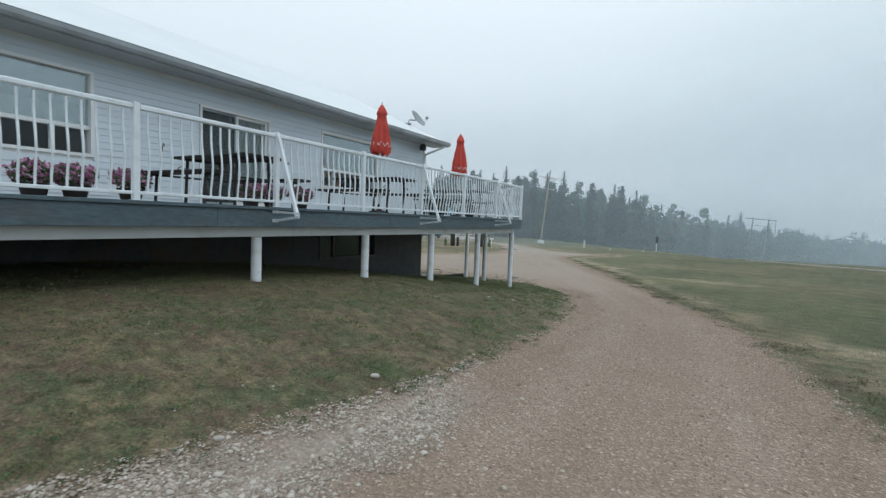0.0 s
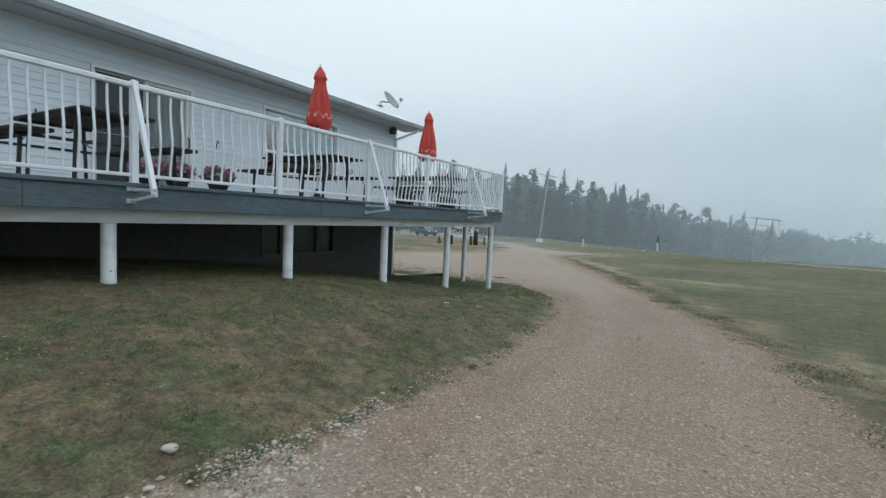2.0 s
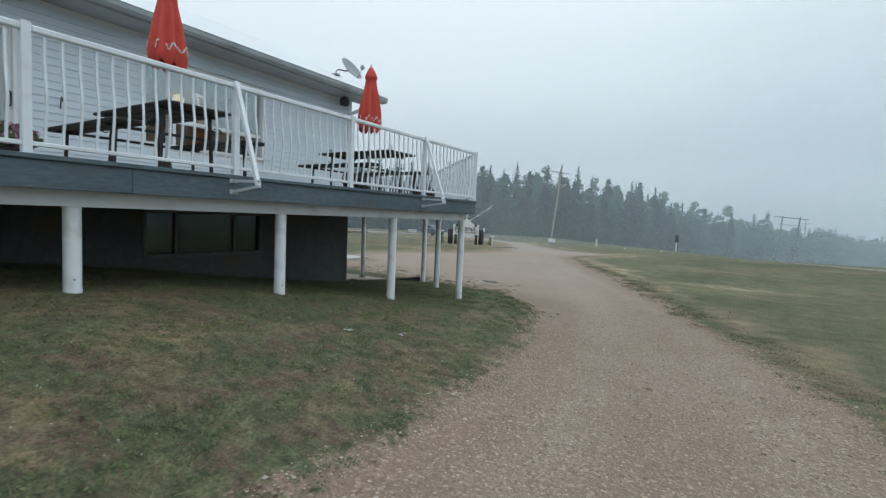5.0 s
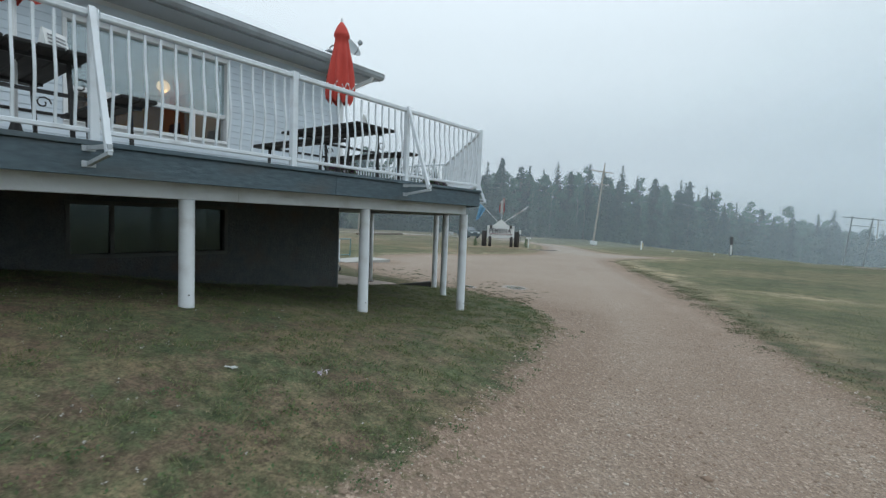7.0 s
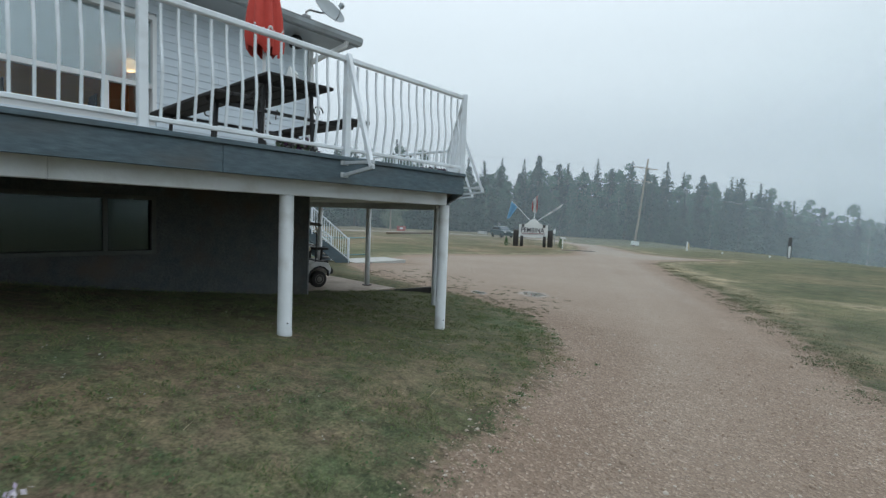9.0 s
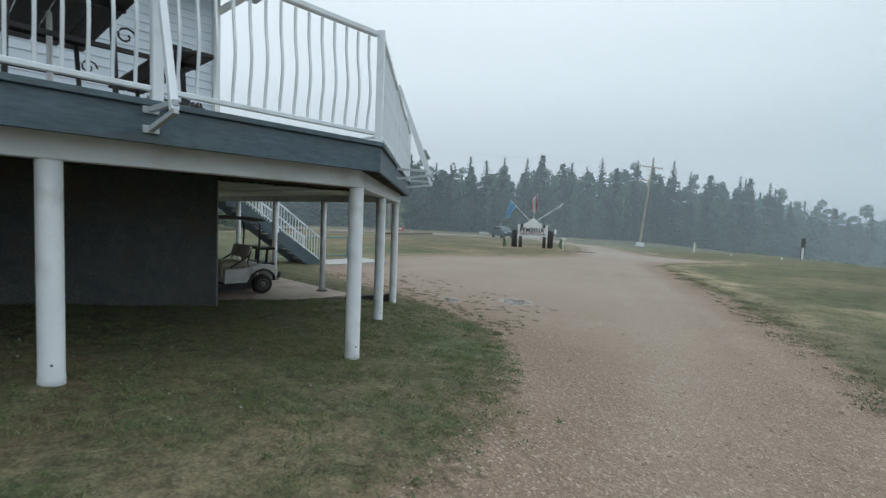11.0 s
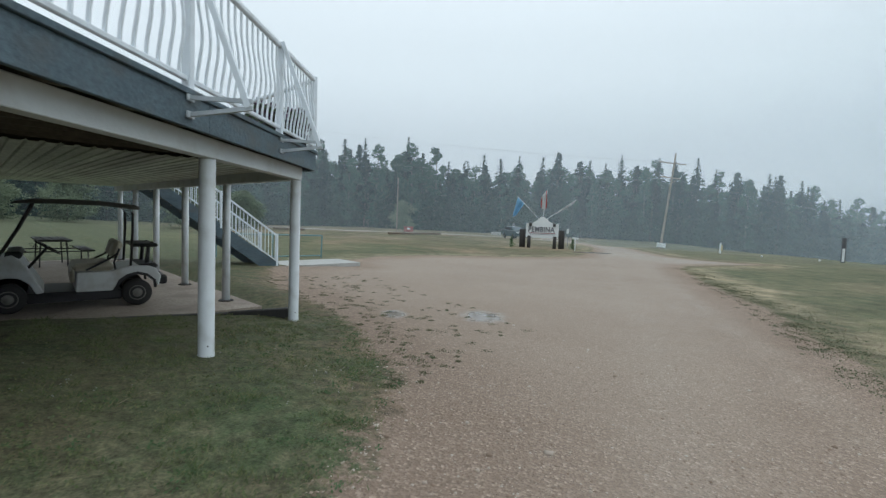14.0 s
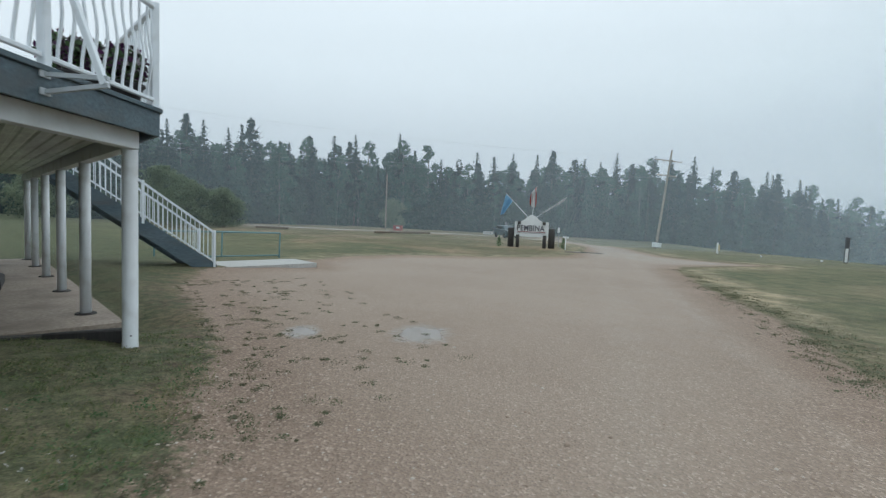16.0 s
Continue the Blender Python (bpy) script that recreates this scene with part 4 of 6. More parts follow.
for k in range(11):
    z = 0.1 + 0.885 * k / 10
    u = (z - 0.1) / 0.885
    bow = 0.0 if u > 0.82 else 0.042 * math.sin(math.pi * u / 0.82) ** 2
    pk.append((0, -bow, z))
PICKET = finish("picket", tubem(pk, 0.0095, square=True), M_RAIL)
RAIL_GROUP = "deck railing panels"


def rail_panel(a, b, brace=False, end_post=False, base=FLOOR):
    d = Vector((b[0] - a[0], b[1] - a[1], 0))
    L = d.length
    t = thing("railing_panel", Matrix.Translation((*a, base)) @ Matrix.Rotation(math.atan2(d.y, d.x), 4, "Z"),
              "white metal railing panel with bowed pickets" + (" and a braced post" if brace else ""), "railing", RAIL_GROUP)
    for x in ([0, L] if end_post else [0]):
        bm = boxm((x - 0.035, -0.035, 0), (x + 0.035, 0.035, 1.075), 0.006)
        box(bm, (x - 0.05, -0.05, 0), (x + 0.05, 0.05, 0.012))
        part("post", bm, M_RAIL, t)
    part("top_rail", boxm((0.035, -0.03, 1.0), (L - 0.035, 0.03, 1.055), 0.01), M_RAIL, t)
    part("bottom_rail", boxm((0.035, -0.02, 0.07), (L - 0.035, 0.02, 0.108), 0.006), M_RAIL, t)
    n = max(2, round(L / 0.127))
    for k in range(1, n):
        part("picket", PICKET, None, t).location.x = L * k / n
    if brace:
        part("brace", tubem([(-0.02, -0.03, 1.07), (-0.05, -0.5, -0.12)], 0.022, square=True), M_RAIL, t, "slanting white brace")
        for z in (-0.06, -0.19):
            part("outrigger", tubem([(-0.05, -0.05, z), (-0.05, -0.53, -0.125 if z < -0.1 else -0.075)], 0.016, square=True), M_BRACKET, t, "grey metal outrigger")
            part("fixing_plate", boxm((-0.1, -0.056, z - 0.026), (0.0, -0.041, z + 0.026), 0.004), M_BRACKET, t)
    return t


PY = [16.63 - 1.915 * k for k in range(11)]
for k in range(10, 0, -1):
    rail_panel((DX - 0.04, PY[k]), (DX - 0.04, PY[k - 1]), brace=k % 2 == 1)
ca, cb = Vector((DX - 0.04, 16.65)), Vector((-8.95, DN - 0.045))
for k, (u, v) in enumerate(((0, 0.365), (0.365, 0.74), (0.74, 1))):
    rail_panel(ca.lerp(cb, u), ca.lerp(cb, v), brace=k > 0)
nx_posts = [-8.95, -10.85, -12.75, -14.65, -16.3, -18.0]
for a, b in zip(nx_posts, nx_posts[1:]):
    rail_panel((a, DN - 0.045), (b, DN - 0.045), end_post=b == -18.0)
rail_panel((-19.4, DN - 0.045), (D_WEST + 0.05, DN - 0.045), end_post=True)

# ---- stair from the end of the deck ----
SX0, SX1, ST_Y, N_ST = -18.05, -19.35, 24.25, 14
stair = thing("staircase", pose(0, DN + 0.02, 0), "straight deck stair with dark grey stringers and white bowed-picket rails", "stairs", kind="structure")
run, top, low = ST_Y - DN, 2.05, gz(-18.2, 24.1)
rise = (top - low) / N_ST
slope_s = (top - low) / run
for x in (SX0, SX1):
    part("stringer", prism([(0, 1.62), (0, 2.03), (run * 1.0, low + 0.1), (run, low - 0.05), (run - 0.55, low - 0.05)], x - 0.03, x + 0.03, "x"), M_RIM, stair, "dark grey stringer")
for k in range(1, N_ST):
    z = top - rise * k
    part("tread", boxm((SX1 + 0.03, run * (k - 1) / N_ST, z - 0.04), (SX0 - 0.03, run * (k - 1) / N_ST + 0.3, z), 0.006), M_DECKWOOD, stair)
for x in (SX0, SX1):
    for u in (0.02, 0.5, 0.985):
        z = top - slope_s * run * u
        part("post", boxm((x - 0.035, run * u - 0.035, z - 0.1), (x + 0.035, run * u + 0.035, z + 1.07), 0.006), M_RAIL, stair)
    for lift, r in ((1.0, 0.028), (0.14, 0.02)):
        part("hand_rail" if lift > 0.5 else "bottom_rail", tubem([(x, 0.05, top - slope_s * 0.05 + lift), (x, run * 0.985, low + lift + slope_s * run * 0.015)], r, square=True), M_RAIL, stair)
    for k in range(1, 32):
        y = run * k / 32
        part("picket", boxm((x - 0.01, y - 0.01, top - slope_s * y + 0.14), (x + 0.01, y + 0.01, top - slope_s * y + 1.0)), M_RAIL, stair)

# ---- patio slab, walk and timber edge ----
tagged(part("patio_slab", prism([(-10.85, WY + 0.02), (-10.85, 20.5), (-20.95, 20.5), (-20.85, WY + 0.02)], -0.8, SLAB, "z"), M_CONCRETE), "tan concrete patio slab under the deck", "patio", kind="structure")
tagged(part("walk_slab", prism([(-17.95, 24.2), (-18.05, 27.65), (-19.75, 27.7), (-19.75, 24.2)], gz(-18.5, 26) - 0.2, gz(-18.5, 25) + 0.035, "z"), M_PALE), "pale concrete slab at the foot of the stair", "pavement", kind="structure")
CARTWAY = [(2.5, 61), (4.2, 59.6), (7.7, 58.2), (12, 57.2), (22, 56.6), (40, 57)]
bm = bmesh.new()
edge_v = []
for k in range(61):
    u = k / 60 * (len(CARTWAY) - 1)
    a, b = CARTWAY[min(int(u), len(CARTWAY) - 2)], CARTWAY[min(int(u), len(CARTWAY) - 2) + 1]
    px, py = (a[q] + (b[q] - a[q]) * (u - min(int(u), len(CARTWAY) - 2)) for q in (0, 1))
    edge_v.append([bm.verts.new((px, py + dy, gz(px, py + dy) + dz)) for dy, dz in ((-0.5, -0.1), (-0.5, 0.06), (0.5, 0.06), (0.5, -0.1))])
for u, w in zip(edge_v, edge_v[1:]):
    for q in range(4):
        bm.faces.new((u[q], u[(q + 1) % 4], w[(q + 1) % 4], w[q]))
tagged(part("cart_path", bm, M_CONCRETE), "narrow pale cart path over the far fairway", "path", kind="structure")
bm = plank_between((-9.3, 20.3), (-9.95, 19.62), -0.95, -0.3, 0.14, 0, 0.015)
for v in bm.verts:
    v.co.z -= 0.1 * min(1, max(0, (-9.3 - v.co.x) / 0.65))
tagged(part("timber_edge", bm, M_TIMBER), "dark weathered timber edging beside the patio", "edging", kind="structure")
tagged(part("timber_edge", plank_between((-10.02, 19.6), (-10.72, 17.6), -0.95, -0.42, 0.13, 0, 0.015), M_TIMBER), "low dark timber edging along the lawn by the patio", "edging", kind="structure")

# ---- lap siding, course by course ----
CASE = [(a - 0.048, b + 0.048, lo - 0.048, hi + 0.048) for a, b, lo, hi in OPEN_UP]
siding = thing("siding", Matrix(), "pale grey horizontal lap siding above the deck", "siding", kind="structure")
plank_data = {}


def plank(y0, y1, z):
    key = (round(y0, 3), round(y1, 3))
    if key not in plank_data:
        bm = bmesh.new()
        prof = [(-0.02, -0.004), (0.016, -0.004), (0.018, 0.006), (0.004, 0.117), (-0.02, 0.117)]
        v0, v1 = ([bm.verts.new((a, y, b)) for a, b in prof] for y in (y0, y1))
        bm.faces.new(v0)
        bm.faces.new(v1[::-1])
        for q in range(5):
            bm.faces.new((v0[q], v1[q], v1[(q + 1) % 5], v0[(q + 1) % 5]))
        bmesh.ops.recalc_face_normals(bm, faces=bm.faces)
        plank_data[key] = finish("plank", bm, M_SIDING)
    part("plank", plank_data[key], None, siding).location = (WX, 0, z)


JOINTS = [SOUTH, -3.4, 0.3, 4.1, 7.4, 10.9, 14.9, WY - 0.095]
for k in range(22):
    z = FLOOR + 0.002 + 0.115 * k
    if z + 0.117 > SOFFIT:
        break
    cuts = sorted((c[0], c[1]) for c in CASE if c[2] < z + 0.1 and c[3] > z + 0.02)
    spans, y = [], SOUTH
    for lo, hi in cuts + [(WY - 0.095, None)]:
        spans.append((y, lo))
        y = hi
    for a, b in spans:
        js = [a] + [j + (0.6 if k % 2 else 0.0) for j in JOINTS[1:-1] if a + 0.4 < j + (0.6 if k % 2 else 0.0) < b - 0.4] + [b]
        for u, v in zip(js, js[1:]):
            plank(u, v - 0.002, z)

# ---- mist over the far field: curved see-through sheets stand in for haze ----
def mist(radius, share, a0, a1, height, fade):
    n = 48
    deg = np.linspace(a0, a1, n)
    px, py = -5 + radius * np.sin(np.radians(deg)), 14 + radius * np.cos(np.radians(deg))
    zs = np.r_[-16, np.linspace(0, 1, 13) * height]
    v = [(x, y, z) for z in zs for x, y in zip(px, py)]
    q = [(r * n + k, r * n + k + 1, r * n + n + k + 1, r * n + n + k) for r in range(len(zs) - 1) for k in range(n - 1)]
    me = mesh_np("mist", v, q, haze_sheet_mat("haze_sheet", share))
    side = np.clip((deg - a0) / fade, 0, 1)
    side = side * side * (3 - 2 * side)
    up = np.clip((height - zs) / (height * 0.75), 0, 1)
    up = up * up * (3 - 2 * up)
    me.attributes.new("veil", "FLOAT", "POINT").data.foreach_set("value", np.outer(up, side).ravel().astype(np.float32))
    ob = tagged(new("mist", me), "pale translucent sheet that paints haze before the trees", "mist", kind="stuff")
    ob.visible_shadow = False


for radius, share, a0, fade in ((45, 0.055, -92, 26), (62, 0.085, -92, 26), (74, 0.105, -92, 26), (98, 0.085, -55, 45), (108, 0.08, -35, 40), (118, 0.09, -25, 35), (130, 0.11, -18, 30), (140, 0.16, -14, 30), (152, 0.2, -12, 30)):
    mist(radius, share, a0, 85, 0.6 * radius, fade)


# ---- trees ----
rng_t = np.random.default_rng(7)


def leaf_quads(centres, size, rng, flat=0.0):
    """Small four-sided leaf clumps, turned at random."""
    n = len(centres)
    a = rng.normal(size=(n, 3))
    a[:, 2] *= 1 - flat
    a /= np.linalg.norm(a, axis=1)[:, None]
    b = np.cross(a, rng.normal(size=(n, 3)))
    b /= np.linalg.norm(b, axis=1)[:, None]
    s = size * rng.uniform(0.6, 1.4, (n, 1))
    c = np.asarray(centres)
    v = np.stack([c - a * s, c - b * s * 0.6, c + a * s, c + b * s * 0.6], 1).reshape(-1, 3)
    return v, np.arange(4 * n).reshape(-1, 4)


def spruce(h, width, seed, bare=0.04):
    """A pointed crown of drooping branches, whorl over whorl, with ragged lengths."""
    rng = np.random.default_rng(seed)
    pts, size = [], []
    z = h * bare
    while z < h:
        u = (z - h * bare) / (h * (1 - bare))
        full = min(width * (1 - 0.25 * u), 0.08 + 0.27 * (h - z)) * min(1.0, 0.6 + 2.0 * u)
        for _ in range(int(5 + 4 * (1 - u))):
            a, rr = rng.uniform(0, 6.283), full * rng.uniform(0.55, 1.2) + 0.03
            m = max(2, int(rr * 4.2))
            for f in np.linspace(0.15, 1, m):
                pts.append((math.cos(a) * rr * f + rng.normal(0, 0.05), math.sin(a) * rr * f + rng.normal(0, 0.05), z + 0.1 * rr * f - 0.45 * rr * f ** 2 + rng.normal(0, 0.06)))
                size.append((0.1 + 0.2 * min(1.0, full / 1.0)) * (1.25 - 0.5 * f))
        z += (0.14 + 0.24 * min(1.0, full / 1.2)) * rng.uniform(0.75, 1.25)
    pts, size = np.array(pts), np.array(size)
    v, q = leaf_quads(pts, 1.0, rng, 0.4)
    c = np.repeat(pts, 4, 0)
    return mesh_np("crown", c + (v - c) * np.repeat(size, 4)[:, None], q, M_SPRUCE)


def pine_like(h, width, seed, low, mtl, size=0.24, tufts=200, per=11, tuft=0.42, sharp=0.6):
    """A leafy or open crown: many small tufts spread over an uneven, tapering outline."""
    rng = np.random.default_rng(seed)
    pts = []
    ph = rng.uniform(0, 6.283, 6)
    for _ in range(tufts):
        u = rng.uniform(0, 1) ** 0.85
        a = rng.uniform(0, 6.283)
        bulge = 1 + 0.3 * math.sin(3 * a + ph[0] + 5 * u) + 0.3 * math.sin(11 * u + ph[1] + a)
        prof = (1 - u ** 1.8) ** sharp * min(1.0, 0.45 + 2.2 * u)
        reach = width * prof * bulge * rng.uniform(0.0, 1.0) ** 0.5
        c = np.array([math.cos(a) * reach, math.sin(a) * reach, h * (low + (0.97 - low) * u)])
        r = tuft * rng.uniform(0.5, 1.2) * (1 - 0.4 * u)
        pts.append(c + rng.normal(size=(per, 3)) * r * [0.7, 0.7, 0.55])
    pts = np.concatenate(pts)
    pts = pts[(pts[:, 2] > 0.1) & (pts[:, 2] < h * 1.01)]
    v, q = leaf_quads(pts, size, rng)
    return mesh_np("crown", v, q, mtl)


def leafy(h, width, seed, low, mtl, size=0.2, lobes=16, per=170):
    """A broadleaf crown: uneven lobes of small leaves round the upper stem, with gaps between them."""
    rng = np.random.default_rng(seed)
    pts = []
    for k in range(lobes):
        u = (k + rng.uniform(0.2, 0.8)) / lobes
        a = k * 2.4 + rng.uniform(-0.5, 0.5)
        r = width * rng.uniform(0.34, 0.56) * (1 - 0.42 * u)
        reach = max(0.0, width * (1 - u ** 2.4) ** 0.5 - r * 0.7) * rng.uniform(0.5, 1.05)
        c = np.array([math.cos(a) * reach, math.sin(a) * reach, h * (low + (0.95 - low) * u) - r * 0.3])
        d = rng.normal(size=(int(per * (0.5 + r / width)), 3))
        d /= np.linalg.norm(d, axis=1)[:, None]
        d[:, 2] = np.where(d[:, 2] < 0, d[:, 2] * 0.6, d[:, 2] * 1.15)
        pts.append(c + d * r * rng.uniform(0.6, 1.08, (len(d), 1)))
    pts = np.concatenate(pts)
    pts = pts[pts[:, 2] > 0.1]
    v, q = leaf_quads(pts, size, rng)
    return mesh_np("crown", v, q, mtl)


def trunk_mesh(h, r, mtl, seed, limbs=6, low=0.4):
    rng = np.random.default_rng(seed)
    bm = bmesh.new()
    tube(bm, [(0, 0, -1.0), (0.05, 0.03, h * 0.3), (-0.04, 0.05, h * 0.65), (0, 0, h * 0.9)], [r, r * 0.8, r * 0.45, 0.015], 7)
    for k in range(limbs):
        z, a = h * (low + (0.9 - low) * k / limbs), rng.uniform(0, 6.283)
        tube(bm, [(0, 0, z), (math.cos(a) * 0.8, math.sin(a) * 0.8, z + 0.5), (math.cos(a) * 1.5, math.sin(a) * 1.5, z + 1.3)], [r * 0.35, r * 0.22, 0.02], 5)
    return finish("trunk", bm, mtl, True)


def tree_proto(name, label, trunk, crown, h):
    t = thing(name, pose(0, 0, -200), label, "tree", "trees along the far edge")
    part("trunk", trunk, None, t)
    part("crown", crown, None, t)
    return t, h


PROTOS = []
for k, (h, w) in enumerate(((18, 2.1), (16, 2.0), (19, 1.9), (14, 2.1))):
    crown = spruce(h, w, 20 + k)
    PROTOS.append(tree_proto("spruce_tree", "dark green spruce in the misty forest edge", trunk_mesh(h, 0.17, M_BARK, k, 0), crown, h))
for k, (h, w, lo) in enumerate(((16, 2.7, 0.1), (17.5, 2.4, 0.16), (14, 2.9, 0.05))):
    crown = leafy(h, w, 50 + k, lo, M_ASPEN)
    PROTOS.append(tree_proto("aspen_tree", "grey-green aspen in the misty forest edge", trunk_mesh(h, 0.16, M_PALEBARK, 40 + k, 7, lo), crown, h))
for k, (h, w) in enumerate(((20, 2.2), (17, 2.0))):
    crown = pine_like(h, w, 70 + k, 0.2, M_SPRUCE, 0.2, 190, 11, 0.46, 1.0)
    PROTOS.append(tree_proto("pine_tree", "tall open-crowned pine in the misty forest edge", trunk_mesh(h, 0.18, M_BARK, 60 + k, 8, 0.5), crown, h))


def crown_points(me, step):
    v = np.empty(len(me.vertices) * 3, np.float32)
    me.vertices.foreach_get("co", v)
    return v.reshape(-1, 4, 3)[::step]


FAR = [(crown_points(next(o for o in p.children if o.name.startswith("crown")).data, 2), h) for k, (p, h) in enumerate(PROTOS)]
THIN = [(p[::5], h) for p, h in FAR]
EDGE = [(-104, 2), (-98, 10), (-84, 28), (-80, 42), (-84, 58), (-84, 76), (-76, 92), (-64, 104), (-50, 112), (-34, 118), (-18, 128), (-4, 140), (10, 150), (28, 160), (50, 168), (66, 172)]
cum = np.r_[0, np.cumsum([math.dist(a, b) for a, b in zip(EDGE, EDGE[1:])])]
far_dark, far_pale, low_growth = [], [], []
s_pos = 0.0
while s_pos < cum[-1]:
    ex, ey = np.interp(s_pos, cum, [p[0] for p in EDGE]), np.interp(s_pos, cum, [p[1] for p in EDGE])
    out = Vector((ex + 5, ey - 14)).normalized()
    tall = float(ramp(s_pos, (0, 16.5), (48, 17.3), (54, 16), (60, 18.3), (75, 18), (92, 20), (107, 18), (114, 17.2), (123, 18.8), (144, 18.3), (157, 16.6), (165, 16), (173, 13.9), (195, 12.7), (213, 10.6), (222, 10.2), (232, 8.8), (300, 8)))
    for row in range(5):
        x = ex + out.x * (row * 3.4 + rng_t.uniform(-1.5, 1.5)) + rng_t.uniform(-1.2, 1.2)
        y = ey + out.y * (row * 3.4 + rng_t.uniform(-1.5, 1.5)) + rng_t.uniform(-1.2, 1.2)
        k = int(rng_t.choice(len(PROTOS), p=[0.1, 0.1, 0.09, 0.08, 0.2, 0.19, 0.13, 0.06, 0.05]))
        lift = 0.68 + 0.33 * rng_t.uniform()
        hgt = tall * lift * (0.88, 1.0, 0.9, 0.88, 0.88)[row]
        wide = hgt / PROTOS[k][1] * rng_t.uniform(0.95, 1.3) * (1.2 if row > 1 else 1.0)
        turn = rng_t.uniform(0, 360)
        z = gz(x, y) - 0.3
        if row < 2:
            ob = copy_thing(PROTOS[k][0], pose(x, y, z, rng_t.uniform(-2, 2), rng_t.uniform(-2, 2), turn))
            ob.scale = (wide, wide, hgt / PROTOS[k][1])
        else:
            pts, h = FAR[k]
            c, s = math.cos(radians(turn)), math.sin(radians(turn))
            mid_p = pts.mean(1, keepdims=True)
            q = mid_p + (pts - mid_p) * 1.7
            q = np.stack([(q[..., 0] * c - q[..., 1] * s) * wide + x, (q[..., 0] * s + q[..., 1] * c) * wide + y, q[..., 2] * hgt / h + z], -1)
            (far_pale if 4 <= k <= 6 else far_dark).append(q)
    # low growth along the edge
    for row in (-0.5, -0.2, 0.0, 0.3, 0.6, 1.2):
        x, y = ex + out.x * row * 3 + rng_t.uniform(-1.3, 1.3), ey + out.y * row * 3 + rng_t.uniform(-1.3, 1.3)
        pts, h = THIN[int(rng_t.choice([3, 4, 6, 6]))]
        sc, turn = float(rng_t.uniform(0.28, 0.66)), rng_t.uniform(0, 6.283)
        c, s = math.cos(turn), math.sin(turn)
        mid_p = pts.mean(1, keepdims=True)
        q = mid_p + (pts - mid_p) * 2.0
        low_growth.append(np.stack([(q[..., 0] * c - q[..., 1] * s) * sc * 1.5 + x, (q[..., 0] * s + q[..., 1] * c) * sc * 1.5 + y, q[..., 2] * sc + gz(x, y) - 0.4], -1))
    s_pos += rng_t.uniform(1.9, 2.7)
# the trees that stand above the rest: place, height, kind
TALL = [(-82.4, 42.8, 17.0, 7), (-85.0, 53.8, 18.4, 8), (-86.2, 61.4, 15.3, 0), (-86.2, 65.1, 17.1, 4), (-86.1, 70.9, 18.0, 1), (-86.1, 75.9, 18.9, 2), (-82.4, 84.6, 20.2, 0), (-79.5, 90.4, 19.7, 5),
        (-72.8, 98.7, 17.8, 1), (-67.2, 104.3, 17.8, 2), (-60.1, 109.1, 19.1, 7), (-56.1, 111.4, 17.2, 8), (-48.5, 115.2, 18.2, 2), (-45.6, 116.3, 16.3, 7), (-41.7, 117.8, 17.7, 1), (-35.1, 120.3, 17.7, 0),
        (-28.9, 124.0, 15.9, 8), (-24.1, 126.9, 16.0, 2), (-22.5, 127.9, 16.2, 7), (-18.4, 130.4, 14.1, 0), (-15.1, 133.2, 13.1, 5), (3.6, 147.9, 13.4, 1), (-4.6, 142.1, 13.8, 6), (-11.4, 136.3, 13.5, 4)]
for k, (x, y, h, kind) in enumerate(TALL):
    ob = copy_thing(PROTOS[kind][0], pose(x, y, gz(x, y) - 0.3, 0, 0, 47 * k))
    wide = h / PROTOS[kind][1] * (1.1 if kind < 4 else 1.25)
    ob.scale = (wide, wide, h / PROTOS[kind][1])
for proto, h in PROTOS:
    for o in (*proto.children_recursive, proto):
        bpy.data.objects.remove(o)
for name, chunks, mt, label in (("conifer_woods", far_dark, M_SPRUCE, "deep dark conifer woods behind the forest edge"), ("aspen_woods", far_pale, M_ASPEN, "grey-green aspen crowns deeper in the woods"), ("undergrowth", low_growth, M_UNDER, "low leafy growth at the foot of the forest")):
    v = np.concatenate(chunks).reshape(-1, 3)
    tagged(new(name, mesh_np(name, v, np.arange(len(v)).reshape(-1, 4), mt)), label, "woods", kind="stuff")


def bush(x, y, h, w, seed):
    t = thing("willow_bush", pose(x, y, gz(x, y)), "rounded grey-green willow bush at the edge of the grass", "bush", "willow bushes")
    part("stems", trunk_mesh(h * 0.8, 0.06, M_BARK, seed, 6, 0.05), None, t)
    part("foliage", pine_like(h, w * 0.9, seed, 0.04, M_BUSH, 0.095, 560, 18, 0.34, 0.45), None, t)


for k, (x, y, h, w) in enumerate(((-57, 33, 6.2, 3.6), (-60, 36.5, 5.2, 3.2), (-60, 40, 4.6, 2.8), (-66, 24, 5, 3.5), (-71, 74, 5.5, 2.6), (-64, 18, 4.5, 3.0))):
    bush(x, y, h, w, 90 + k)

